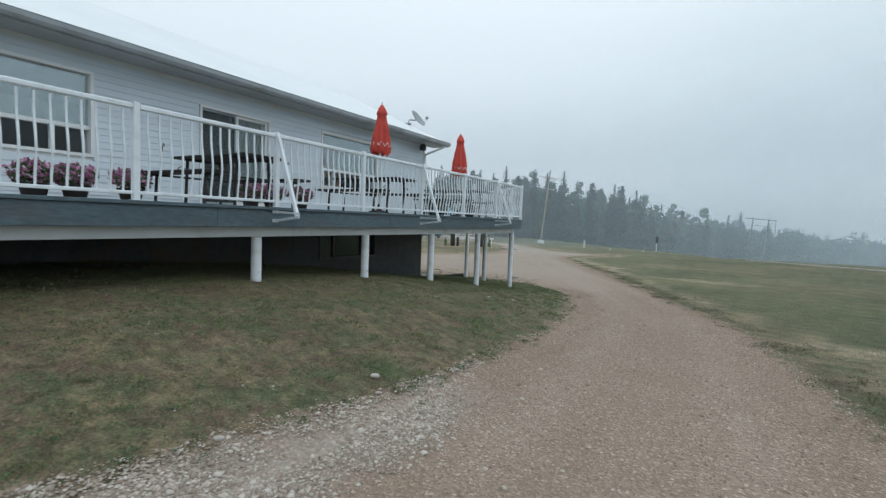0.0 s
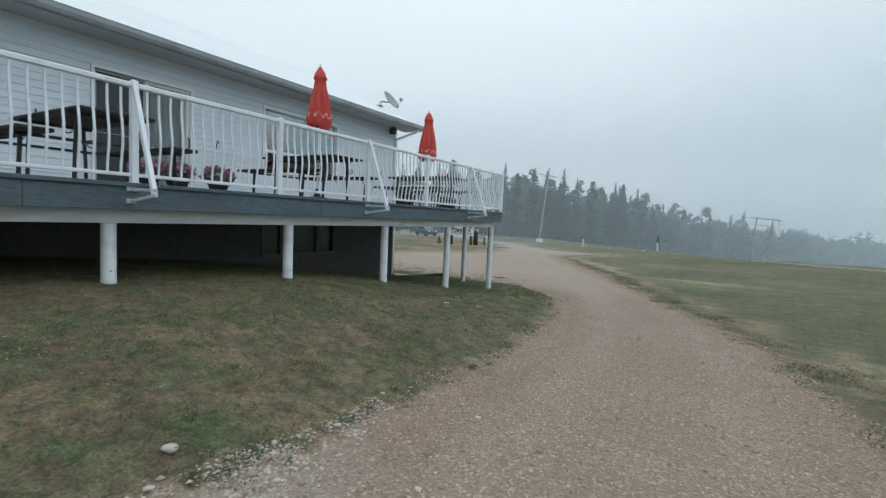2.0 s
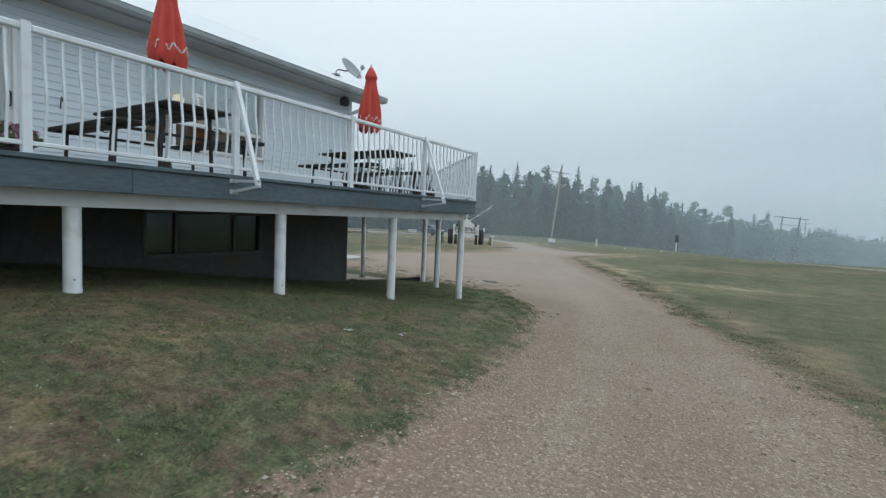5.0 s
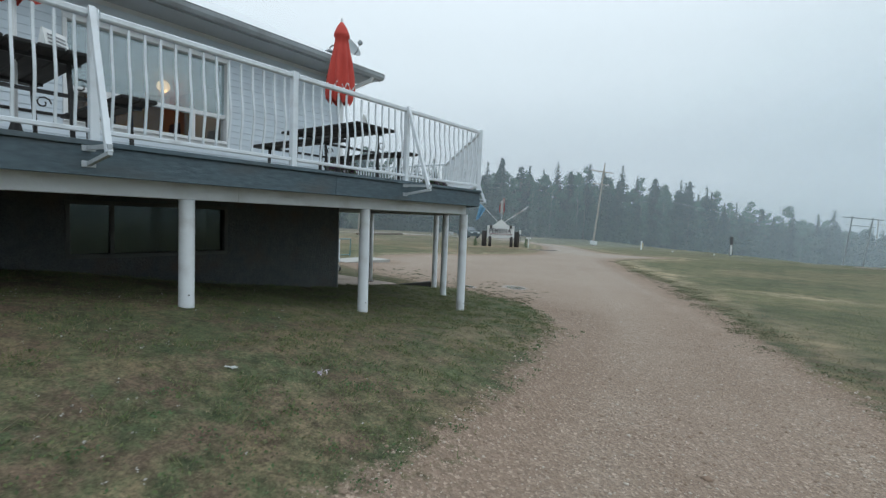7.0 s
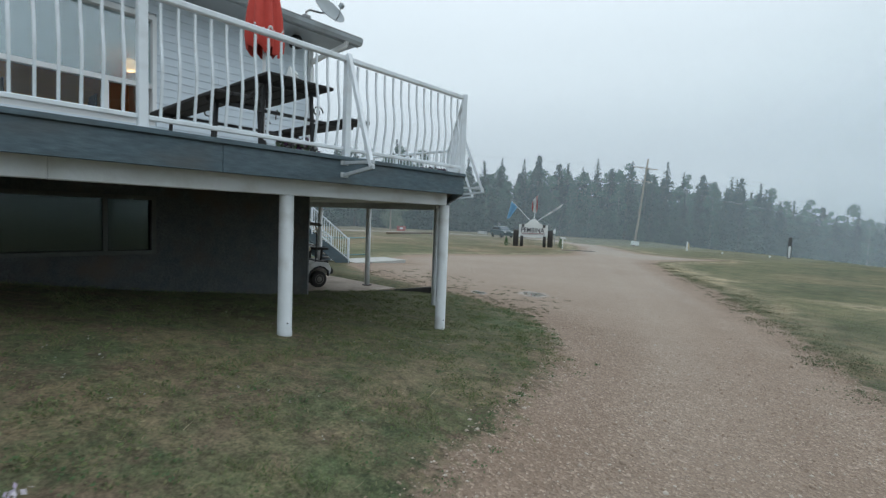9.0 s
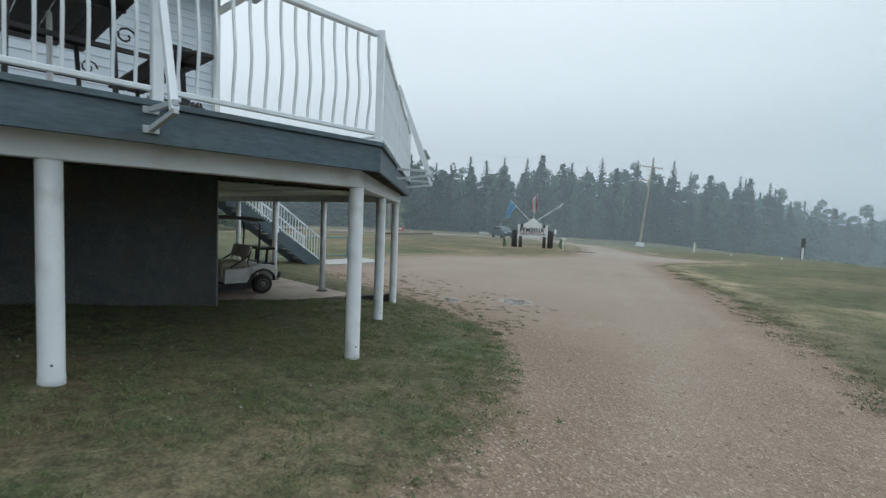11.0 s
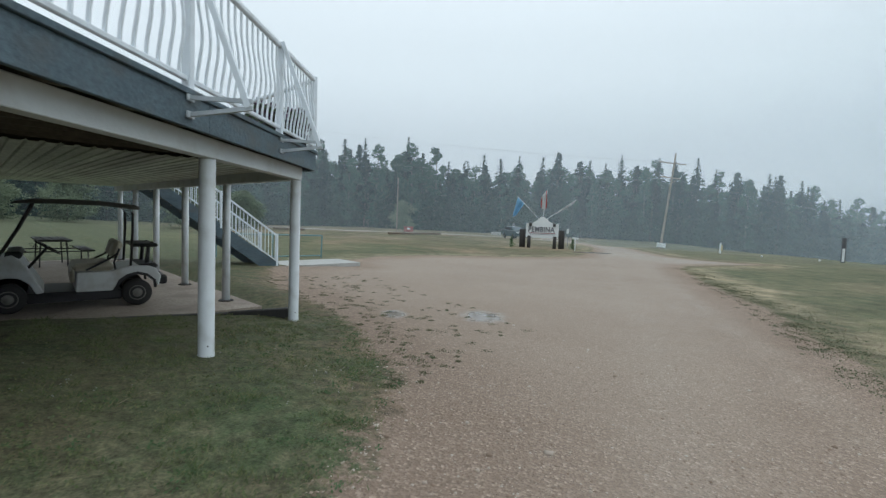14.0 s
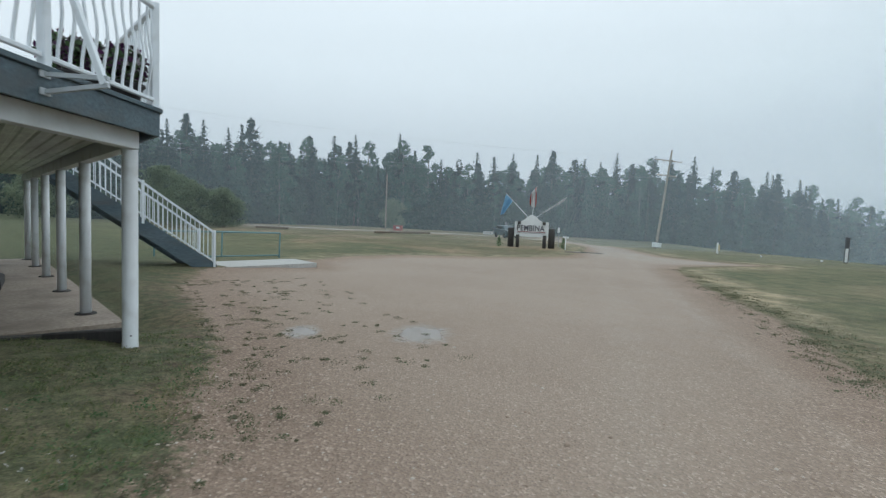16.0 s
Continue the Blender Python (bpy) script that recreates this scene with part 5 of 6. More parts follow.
# ---- things on the terrace ----
def picnic_table(x, y, label, base=FLOOR, group="tables on the deck"):
    t = thing("picnic_table", pose(x, y, base), label, "picnic table", group)
    for k in range(4):
        a = -0.375 + 0.19 * k
        part("table_board", boxm((-0.88, a, 0.71), (0.88, a + 0.18, 0.745), 0.008), M_TABLE, t)
    for s in (-1, 1):
        for k in (0, 1):
            a = s * 0.72 - 0.15 + 0.152 * k
            part("bench_board", boxm((-0.9, a, 0.43), (0.9, a + 0.145, 0.468), 0.008), M_TABLE, t)
    for xx in (-0.6, 0.6):
        bm = bmesh.new()
        for s in (-1, 1):
            tube(bm, [(xx, s * 0.27, 0.705), (xx, s * 0.29, 0.35), (xx, s * 0.3, 0.0)], 0.016, square=True)
            tube(bm, [(xx, s * 0.74, 0.43), (xx, s * 0.76, 0.0)], 0.015, square=True)
        tube(bm, [(xx, -0.84, 0.415), (xx, 0.84, 0.415)], 0.015, square=True)
        tube(bm, [(xx, -0.36, 0.695), (xx, 0.36, 0.695)], 0.015, square=True)
        part("leg_frame", bm, M_BLACK, t)
        for s in (-1, 1):
            pts = [(xx, s * (0.36 + 0.07 * math.cos(q * 0.7) * (1 - q / 14)), 0.52 + 0.07 * math.sin(q * 0.7) * (1 - q / 14)) for q in range(11)]
            part("scroll", tubem(pts, 0.008, 6), M_BLACK, t)
    return t


TABLES = [(-6.38, 14.28), (-6.38, 10.56), (-6.36, 6.98)]
for x, y in TABLES:
    picnic_table(x, y, "dark picnic table with attached benches on scrolled metal legs")
picnic_table(-19.55, 18.37, "dark picnic table on the concrete patio under the deck", SLAB, "")
for x, y, turn in ((-5.9, 14.4, 40), (-5.85, 10.75, 35)):
    t = thing("table_sign", pose(x, y, FLOOR + 0.747, 0, 0, turn), "small white notice card standing on a picnic table", "sign")
    part("card", prism([(-0.05, 0), (0.05, 0), (0.006, 0.2), (-0.006, 0.2)], -0.12, 0.12, "y"), M_SIGN, t)
    for k in range(4):
        part("line_of_print", boxm((0.012 + 0.038 * (1 - (0.06 + 0.03 * k) / 0.2) , -0.09, 0.05 + 0.033 * k), (0.016 + 0.038 * (1 - (0.06 + 0.03 * k) / 0.2), 0.09, 0.062 + 0.033 * k)), M_METAL, t)


def umbrella(x, y, low):
    t = thing("patio_umbrella", pose(x, y, FLOOR), "closed red canvas patio umbrella with white printed swirls", "umbrella", "umbrellas on the deck")
    part("pole", tubem([(0, 0, 0), (0, 0, 2.34)], 0.019, 10), M_TRIM, t)
    part("base", lathe([(0.22, 0), (0.22, 0.04), (0.06, 0.07), (0.03, 0.2)], 16), M_BLACK, t)
    bm = bmesh.new()
    prof = [(low, 0.16), (low + 0.05, 0.18), (low + 0.14, 0.19), (1.55, 0.172), (1.75, 0.145), (1.98, 0.11), (2.1, 0.095), (2.12, 0.118), (2.16, 0.112), (2.25, 0.075), (2.33, 0.025)]
    rings = []
    n = 48
    for z, r in prof:
        ring = []
        for q in range(n):
            a = 2 * math.pi * q / n
            fold = 1 + 0.2 * max(0, min(1, (2.1 - z) / 0.4)) * math.cos(8 * a + 0.7 * z) + 0.05 * math.cos(3 * a + z * 2)
            dz = 0.04 * math.cos(8 * a) if z < low + 0.03 else 0
            ring.append(bm.verts.new((r * fold * math.cos(a), r * fold * math.sin(a), z + dz)))
        rings.append(ring)
    for u, w in zip(rings, rings[1:]):
        for q in range(n):
            bm.faces.new((u[q], u[(q + 1) % n], w[(q + 1) % n], w[q]))
    bm.faces.new(rings[-1])
    canopy = part("canopy", bm, M_CANVAS, t, "folded red canvas", True)
    part("finial", lathe([(0.012, 2.32), (0.02, 2.35), (0.016, 2.38), (0.005, 2.4)], 10), M_TRIM, t)
    # printed swirls, plain shapes round the skirt
    for k in range(8):
        a0 = 2 * math.pi * k / 8 + 0.2
        bm = bmesh.new()
        pts = []
        for q in range(16):
            u = q / 15
            a = a0 + 0.5 * u
            r = 0.18 * (1 + 0.2 * math.cos(8 * a + 0.7 * (low + 0.2)) + 0.05 * math.cos(3 * a + (low + 0.2) * 2)) + 0.006
            pts.append((r * math.cos(a), r * math.sin(a), low + 0.19 + 0.035 * math.sin(u * 9 + k) + 0.02 * u))
        tube(bm, pts, [0.004 + 0.007 * abs(math.sin(q * 0.8)) for q in range(16)], 6)
        part("print_swirl", bm, M_PRINT, canopy)


umbrella(-6.22, 10.56, 1.27)
umbrella(-6.32, 14.28, 1.17)

rng_f = np.random.default_rng(3)


def flower_pot(x, y, petals, label, size=0.27, tall=0.3):
    t = thing("flower_pot", pose(x, y, FLOOR), label, "flower pot", "flower pots on the deck")
    part("pot", lathe([(0.1, 0), (0.12, 0.01), (0.16, 0.17), (0.18, 0.18), (0.18, 0.2), (0.15, 0.2), (0.14, 0.17)], 18), M_BLACK, t, "black plastic pot", True)
    c = rng_f.normal(size=(420, 3))
    c /= np.linalg.norm(c, axis=1)[:, None]
    c = c * [size, size, tall * 0.55] * rng_f.uniform(0.55, 1, (420, 1)) + [0, 0, 0.2 + tall * 0.4]
    c[:, 2] = np.maximum(c[:, 2], 0.12)
    v, q = leaf_quads(c[:240], 0.04, rng_f)
    part("leaves", mesh_np("leaves", v, q, M_WEED), None, t)
    v, q = leaf_quads(c[60:] * [1.08, 1.08, 1.05], 0.036, rng_f)
    part("blossom", mesh_np("blossom", v, q, petals), None, t)


for x, y in ((-7.3, 4.9), (-7.3, 5.35), (-7.2, 6.0), (-7.6, 8.35), (-7.55, 8.8), (-7.45, 9.45)):
    flower_pot(x, y, M_PETAL, "black pot of full pink petunias on the deck")
for x, y in ((-7.9, 15.5), (-7.9, 15.8), (-9.0, 19.65), (-9.0, 19.9), (-8.95, 20.12)):
    flower_pot(x, y, M_PURPLE, "pot of dark purple leafy flowers behind the railing", 0.2, 0.38)

# satellite dish on the roof's edge
dish = thing("satellite_dish", pose(-10.14, 17.1, 5.49), "grey satellite dish on a bent mast at the roof's end", "satellite dish")
part("mast", tubem([(0, 0, 0), (0, 0.02, 0.1), (0, 0.1, 0.17), (0.0, 0.38, 0.2), (0.02, 0.5, 0.25)], 0.022, 8), M_METAL, dish)
part("foot", boxm((-0.1, -0.08, -0.03), (0.1, 0.08, 0.02), 0.01), M_METAL, dish)
aim = Matrix.Translation((0.02, 0.52, 0.25)) @ Vector((0.76, 0.08, 0.56)).to_track_quat("Z", "Y").to_matrix().to_4x4()
prof_d = [(0.004, 0.0)] + [(0.36 * k / 7, 0.09 * (k / 7) ** 2) for k in range(1, 8)] + [(0.365, 0.1), (0.35, 0.098)] + [(0.36 * k / 7, 0.09 * (k / 7) ** 2 + 0.012) for k in range(6, 0, -1)] + [(0.004, 0.012)]
part("reflector", lathe(prof_d, 24, aim), M_DISH, dish, "grey dish reflector", True)
bm = tubem([(0, -0.34, 0.07), (0, -0.33, 0.2), (0, -0.24, 0.36)], 0.014, 8)
bm.transform(aim)
part("feed_arm", bm, M_METAL, dish)
bm = boxm((-0.045, -0.28, 0.33), (0.045, -0.18, 0.43), 0.015)
bm.transform(aim)
part("receiver", bm, M_DISH, dish)

# wall hooks and small fittings
for y in (7.45, 10.45, 15.88):
    t = thing("plant_hook", pose(WX + 0.02, y, 3.15), "small black iron hook on the siding", "hook", "wall hooks")
    part("hook", tubem([(0, 0, -0.1), (0.02, 0, 0.02), (0.05, 0, 0.07), (0.08, 0, 0.04), (0.075, 0, 0.0)], 0.008, 6), M_BLACK, t)

# ---- golf cart under the deck ----
M_CARTTOP = mat("cart_canopy", (0.09, 0.09, 0.08), (0.07, 0.07, 0.062), 0.5, 3)
M_CARTRIM = mat("dull_wheel_rim", (0.2, 0.19, 0.175), (0.12, 0.11, 0.1), 0.6, 12)
cart = thing("golf_cart", pose(-12.7, 18.05, SLAB, 0, 0, 175), "white golf cart with beige seats and dark canopy on patio", "golf cart")


def side_prism(outline, x0, x1, bevel=0.02):
    return prism(outline, x0, x1, "x", bevel)


part("rear_body", side_prism([(-1.15, 0.32), (-1.19, 0.5), (-1.11, 0.64), (-1.0, 0.68), (-0.75, 0.69), (-0.45, 0.61), (0.0, 0.6), (0.02, 0.28), (-0.48, 0.28), (-0.56, 0.44), (-0.68, 0.53), (-0.83, 0.56), (-0.98, 0.53), (-1.1, 0.42)], -0.58, 0.58), M_CARTBODY, cart, "white rear body shell")
part("front_cowl", side_prism([(0.5, 0.28), (0.58, 0.44), (0.7, 0.53), (0.83, 0.55), (0.98, 0.52), (1.1, 0.42), (1.2, 0.34), (1.24, 0.48), (1.18, 0.68), (0.98, 0.83), (0.78, 0.9), (0.68, 0.82), (0.5, 0.5), (0.4, 0.3)], -0.58, 0.58), M_CARTBODY, cart, "white front cowl")
part("floor_pan", boxm((-0.58, -0.02, 0.24), (0.58, 0.5, 0.3), 0.015), M_BLACK, cart)
# underbody, made low and wide to deepen the shade beneath the cart
part("underbody", boxm((-0.53, -0.62, 0.13), (0.53, 0.62, 0.29), 0.02), M_BLACK, cart)
part("bumper", boxm((-0.5, -1.3, 0.34), (0.5, -1.17, 0.5), 0.03), M_BLACK, cart)
part("dashboard", boxm((-0.54, 0.66, 0.84), (0.54, 0.86, 0.95), 0.03), M_BLACK, cart)
part("seat", boxm((-0.5, -0.52, 0.61), (0.5, 0.06, 0.735), 0.05), M_SEAT, cart, "beige vinyl seat cushion")
part("seat_front", boxm((-0.52, 0.025, 0.42), (0.52, 0.085, 0.64), 0.025), M_SEAT, cart, "beige panel under the seat")
for x in (-0.26, 0.26):
    bm = boxm((x - 0.245, -0.06, 0.0), (x + 0.245, 0.06, 0.3), 0.045)
    bm.transform(pose(0, -0.5, 0.82, 16))
    part("backrest", bm, M_SEAT, cart, "beige vinyl backrest")
for x in (-0.53, 0.53):
    part("back_strut", tubem([(x, -0.12, 0.63), (x, -0.4, 0.79), (x * 0.95, -0.56, 0.9)], 0.017, 8), M_BLACK, cart)
    part("back_strut", tubem([(x, -0.52, 0.63), (x, -0.5, 0.75), (x * 0.95, -0.58, 0.98)], 0.015, 8), M_BLACK, cart)
    part("roof_post", tubem([(x, 0.95, 0.84), (x, 0.72, 1.28), (x, 0.54, 1.69)], 0.02, 8), M_BLACK, cart)
    part("roof_post", tubem([(x * 0.95, -0.74, 0.67), (x * 0.95, -0.77, 1.3), (x * 0.95, -0.77, 1.58), (x * 0.95, -0.7, 1.69)], 0.02, 8), M_BLACK, cart)
part("canopy", side_prism([(-0.86, 1.645), (-0.87, 1.69), (-0.8, 1.73), (-0.4, 1.77), (0.1, 1.782), (0.5, 1.77), (0.7, 1.735), (0.8, 1.69), (0.72, 1.685), (0.3, 1.7), (-0.4, 1.695), (-0.78, 1.66)], -0.6, 0.6, 0.012), M_CARTTOP, cart, "dark canopy roof")
bm = bmesh.new()
for q in range(24):
    a, b = 2 * math.pi * q / 24, 2 * math.pi * (q + 1) / 24
    tube(bm, [(0.19 * math.cos(a), 0.19 * math.sin(a), 0), (0.19 * math.cos(b), 0.19 * math.sin(b), 0)], 0.015, 6, caps=False)
tube(bm, [(-0.19, 0, 0), (0.19, 0, 0)], 0.012, 6)
bm.transform(pose(-0.27, 0.36, 1.0, 35))
part("steering_wheel", bm, M_BLACK, cart)
part("steering_column", tubem([(-0.27, 0.36, 1.0), (-0.27, 0.72, 0.5)], 0.022, 8), M_BLACK, cart)
for x in (-0.32, 0.32):
    part("bag_support", tubem([(x, -1.0, 0.66), (x, -1.03, 1.04), (x * 0.9, -1.1, 1.06)], 0.034, 8), M_BLACK, cart)
part("bag_rail", boxm((-0.5, -1.16, 1.005), (0.5, -0.76, 1.065), 0.028), M_BLACK, cart, "black bag rail")
part("bag_well", boxm((-0.5, -1.15, 0.63), (0.5, -0.86, 0.71), 0.025), M_BLACK, cart)
tyre_m = lathe([(0.13, -0.09), (0.2, -0.095), (0.222, -0.07), (0.225, 0.0), (0.222, 0.07), (0.2, 0.095), (0.13, 0.09)], 28, pose(0, 0, 0, 0, 90, 0))
tyre_d = finish("tyre", tyre_m, M_RUBBER, True)
rim_d = finish("rim", lathe([(0.03, -0.105), (0.05, -0.095), (0.1, -0.085), (0.128, -0.098), (0.128, 0.098), (0.1, 0.085), (0.05, 0.095), (0.03, 0.105)], 20, pose(0, 0, 0, 0, 90, 0)), M_CARTRIM, True)
for x in (-0.5, 0.5):
    for y in (-0.83, 0.83):
        wheel = new("wheel")
        wheel.empty_display_size = 0.1
        wheel.parent = cart
        wheel.location = (x, y, 0.225)
        part("tyre", tyre_d, None, wheel)
        part("rim", rim_d, None, wheel)
    part("wheel_arch", side_prism([(-1.12, 0.3), (-1.1, 0.44), (-0.98, 0.55), (-0.83, 0.59), (-0.68, 0.55), (-0.56, 0.46), (-0.5, 0.3), (-0.54, 0.3), (-0.6, 0.43), (-0.7, 0.51), (-0.83, 0.54), (-0.96, 0.51), (-1.07, 0.42), (-1.08, 0.3)], x * 1.13 - 0.03, x * 1.13 + 0.03, 0.0), M_BLACK, cart)

# teal pipe rail by the walk
t = thing("pipe_rail", pose(-21.6, 28.0, gz(-21.6, 28)), "low teal-painted pipe rail on the grass", "rail")
part("top_bar", tubem([(0, 0, 1.02), (-0.4, -4.4, 1.06)], 0.03), M_TEAL, t)
part("mid_bar", tubem([(0, 0, 0.12), (-0.4, -4.4, 0.12)], 0.025), M_TEAL, t)
for u in (0, 0.5, 1):
    part("leg", tubem([(-0.4 * u, -4.4 * u, -0.2), (-0.4 * u + 0.06, -4.4 * u, 1.03 + 0.03 * u)], 0.03), M_TEAL, t)

# ---- entrance sign with flags ----
SX, SY = -26.05, 52.4
sign = thing("entrance_sign", pose(SX, SY, gz(SX, SY), 0, 0, 34), "white arched entrance sign on dark log posts with lettering", "sign")
arch = [(-1.4, 0.9), (1.4, 0.9), (1.4, 2.15), (1.0, 2.15)] + [(0.8, 2.22), (0.58, 2.34), (0.4, 2.5), (0.24, 2.65), (0.12, 2.72), (-0.12, 2.72), (-0.24, 2.65), (-0.4, 2.5), (-0.58, 2.34), (-0.8, 2.22)] + [(-1.0, 2.15), (-1.4, 2.15)]
part("board", prism(arch, -0.05, 0.05, "y", 0.01), M_SIGN, sign, "white arched sign board")
part("panel", boxm((-1.2, -0.075, 1.12), (1.2, -0.052, 1.88), 0.005), M_SIGN, sign)
cu = bpy.data.curves.new("lettering", "FONT")
cu.body, cu.size, cu.extrude, cu.offset, cu.align_x = "PEMBINA", 0.6, 0.008, 0.009, "CENTER"
cu.space_character = 1.06
let = new("lettering_curve", cu)
dg = bpy.context.evaluated_depsgraph_get()
me_l = bpy.data.meshes.new_from_object(let.evaluated_get(dg))
bpy.data.objects.remove(let)
me_l.materials.clear()
me_l.materials.append(M_INK)
lo = part("lettering", me_l, None, sign, "dark capital letters")
wide = max(v.co.x for v in me_l.vertices) - min(v.co.x for v in me_l.vertices)
high = max(v.co.y for v in me_l.vertices)
lo.matrix_local = pose(-0.08, -0.09, 1.4, 90) @ Matrix.Diagonal((2.25 / wide, 0.46 / high, 1, 1))
part("stripe", boxm((-1.15, -0.083, 1.27), (1.15, -0.077, 1.33)), M_MAROON, sign, "maroon stripe")
part("stripe", boxm((-1.15, -0.083, 1.18), (1.15, -0.077, 1.21)), M_INK, sign)
for s in (-1, 1):
    part("log_post", lathe([(0.26, -0.2), (0.26, 1.55), (0.24, 1.6), (0.1, 1.63)], 14, pose(s * 1.68, 0.05, 0)), M_TIMBER, sign, "thick dark log post", True)
    part("inner_post", lathe([(0.15, -0.2), (0.15, 1.02), (0.13, 1.05)], 12, pose(s * 1.1, -0.22, 0)), M_TIMBER, sign, "", True)
    part("stub_post", lathe([(0.13, 1.9), (0.13, 2.16), (0.1, 2.2)], 12, pose(s * 1.02, -0.2, 0)), M_TIMBER, sign, "", True)


def flag_pole(a, b, cloth):
    part("flag_pole", tubem([a, b], 0.025, 8), M_SIGN, sign)
    for name, pts, mt in cloth:
        bm = bmesh.new()
        rows = []
        n = 9
        for u in range(n):
            f = u / (n - 1)
            top_p, bot_p = Vector(pts[0]).lerp(Vector(pts[1]), f), Vector(pts[3]).lerp(Vector(pts[2]), f)
            row = []
            for w in range(7):
                p = top_p.lerp(bot_p, w / 6)
                row.append(bm.verts.new(p + Vector((0, 0.07 * math.sin(f * 9 + w * 0.6), 0))))
            rows.append(row)
        for r0, r1 in zip(rows, rows[1:]):
            for w in range(6):
                bm.faces.new((r0[w], r1[w], r1[w + 1], r0[w + 1]))
        bmesh.ops.solidify(bm, geom=list(bm.faces), thickness=0.01)
        part("flag", bm, mt, sign, name, True)


flag_pole((-0.3, 0.08, 2.5), (-2.25, 0.08, 4.45), [("blue flag hanging limp", [(-2.25, 0.08, 4.4), (-1.65, 0.08, 3.85), (-2.35, 0.1, 2.75), (-2.65, 0.1, 2.65)], M_FLAGBLUE)])
flag_pole((0, 0.08, 2.6), (0.28, 0.08, 5.1), [("red edge of the flag", [(0.16, 0.08, 4.98), (0.26, 0.08, 5.05), (0.3, 0.1, 3.7), (0.2, 0.1, 3.3)], M_FLAGRED),
                                            ("white middle of the flag", [(-0.14, 0.1, 4.6), (0.16, 0.08, 4.98), (0.2, 0.1, 3.3), (-0.15, 0.1, 3.45)], M_FLAGWHITE),
                                            ("red outer edge of the flag", [(-0.23, 0.1, 4.2), (-0.14, 0.1, 4.6), (-0.15, 0.1, 3.45), (-0.25, 0.1, 3.7)], M_FLAGRED)])
flag_pole((0.3, 0.08, 2.5), (2.75, 0.08, 4.3), [("pale flag furled along its pole", [(1.2, 0.06, 3.2), (2.7, 0.06, 4.28), (2.55, 0.1, 3.95), (1.1, 0.1, 2.98)], M_FLAGWHITE)])
for dx, dy, h in ((-2.6, -0.8, 0.9), (2.6, -0.5, 1.0)):
    p = sign.matrix_world @ Vector((dx, dy, 0))
    t = thing("young_spruce", pose(p.x, p.y, gz(p.x, p.y)), "small young evergreen beside the sign", "shrub", "young evergreens")
    part("stem", tubem([(0, 0, -0.1), (0, 0, h * 0.9)], 0.02, 6), M_BARK, t)
    c = [(rng_f.normal(0, 0.16 * (1 - z / h)), rng_f.normal(0, 0.16 * (1 - z / h)), z) for z in np.linspace(0.05, h, 130)]
    v, q = leaf_quads(c, 0.07, rng_f)
    part("foliage", mesh_np("foliage", v, q, M_WEED), None, t)


def post_thing(name, x, y, parts, label, category):
    t = thing(name, pose(x, y, gz(x, y)), label, category)
    for pname, bm, mt in parts:
        part(pname, bm, mt, t)
    return t


post_thing("small_sign", -26.5, 57.5, [("post", tubem([(0, 0, -0.2), (0, 0, 1.7)], 0.03), M_METAL), ("plate", boxm((-0.12, -0.06, 1.3), (0.12, -0.04, 1.75), 0.01), M_SIGN)], "narrow white sign on a thin post", "sign")
post_thing("small_sign", -22.9, 52.6, [("post", tubem([(0, 0, -0.2), (0, 0, 1.0)], 0.04), M_SIGN), ("plate", boxm((-0.25, -0.05, 0.95), (0.25, 0.05, 1.08), 0.01), M_SIGN)], "low white tee-shaped sign by the drive", "sign")
post_thing("distance_marker", -6.87, 66.36, [("post", boxm((-0.14, -0.14, -0.2), (0.14, 0.14, 1.98), 0.02), M_TIMBER), ("plate", boxm((-0.07, -0.165, 0.06), (0.1, -0.142, 1.12), 0.008), M_SIGN)], "square black marker post with a narrow white plate", "marker")
post_thing("yardage_post", -16.28, 68.56, [("post", boxm((-0.07, -0.07, -0.2), (0.07, 0.07, 1.0), 0.01), M_SIGN), ("plate", boxm((0.075, -0.05, 0.25), (0.2, 0.05, 0.8), 0.01), M_YELLOW)], "small white post with a dull yellow plate on the fairway", "marker")
for x, y in ((-12.3, 66.0), (-8.2, 65.2)):
    post_thing("tee_marker", x, y, [("ball", lathe([(0.015, 0.0), (0.055, 0.03), (0.07, 0.08), (0.055, 0.13), (0.015, 0.16)], 12), M_SIGN)], "small white ball marker on the fairway", "marker")
post_thing("thin_pole", -61, 64.5, [("pole", tubem([(0, 0, -0.5), (0.05, 0, 8.4)], [0.12, 0.08]), M_POLE)], "bare weathered wooden pole before the trees", "pole")
post_thing("road_sign", -52, 83, [("post", tubem([(0, 0, -0.2), (0, 0, 2.2)], 0.04), M_METAL), ("plate", boxm((-0.25, -0.05, 1.6), (0.25, -0.02, 2.3), 0.02), M_METAL)], "grey road sign seen in the mist", "sign")
post_thing("concrete_block", -55, 82, [("block", boxm((-0.9, -0.3, -0.1), (0.9, 0.3, 0.55), 0.04), M_PALE)], "pale concrete barrier block by the lane", "block")
t = post_thing("red_bin", -61, 67, [("body", prism([(-0.7, -0.1), (0.7, -0.1), (0.75, 0.72), (-0.75, 0.72)], -0.5, 0.5, "y", 0.03), M_REDBOX), ("lid", boxm((-0.79, -0.54, 0.72), (0.79, 0.54, 0.8), 0.03), M_REDBOX), ("label_plate", boxm((-0.25, -0.53, 0.35), (0.25, -0.505, 0.6)), M_SIGN)], "small red bin beside the lane", "bin")
t.rotation_euler.z = radians(48)
post_thing("parking_log", -50.2, 54.4, [("log", tubem([(0, 0, 0.12), (-0.1, 4.6, 0.1), (-0.2, 9.4, 0.08)], 0.17, 10), M_WOOD)], "long brown log laid along the grass edge", "log")
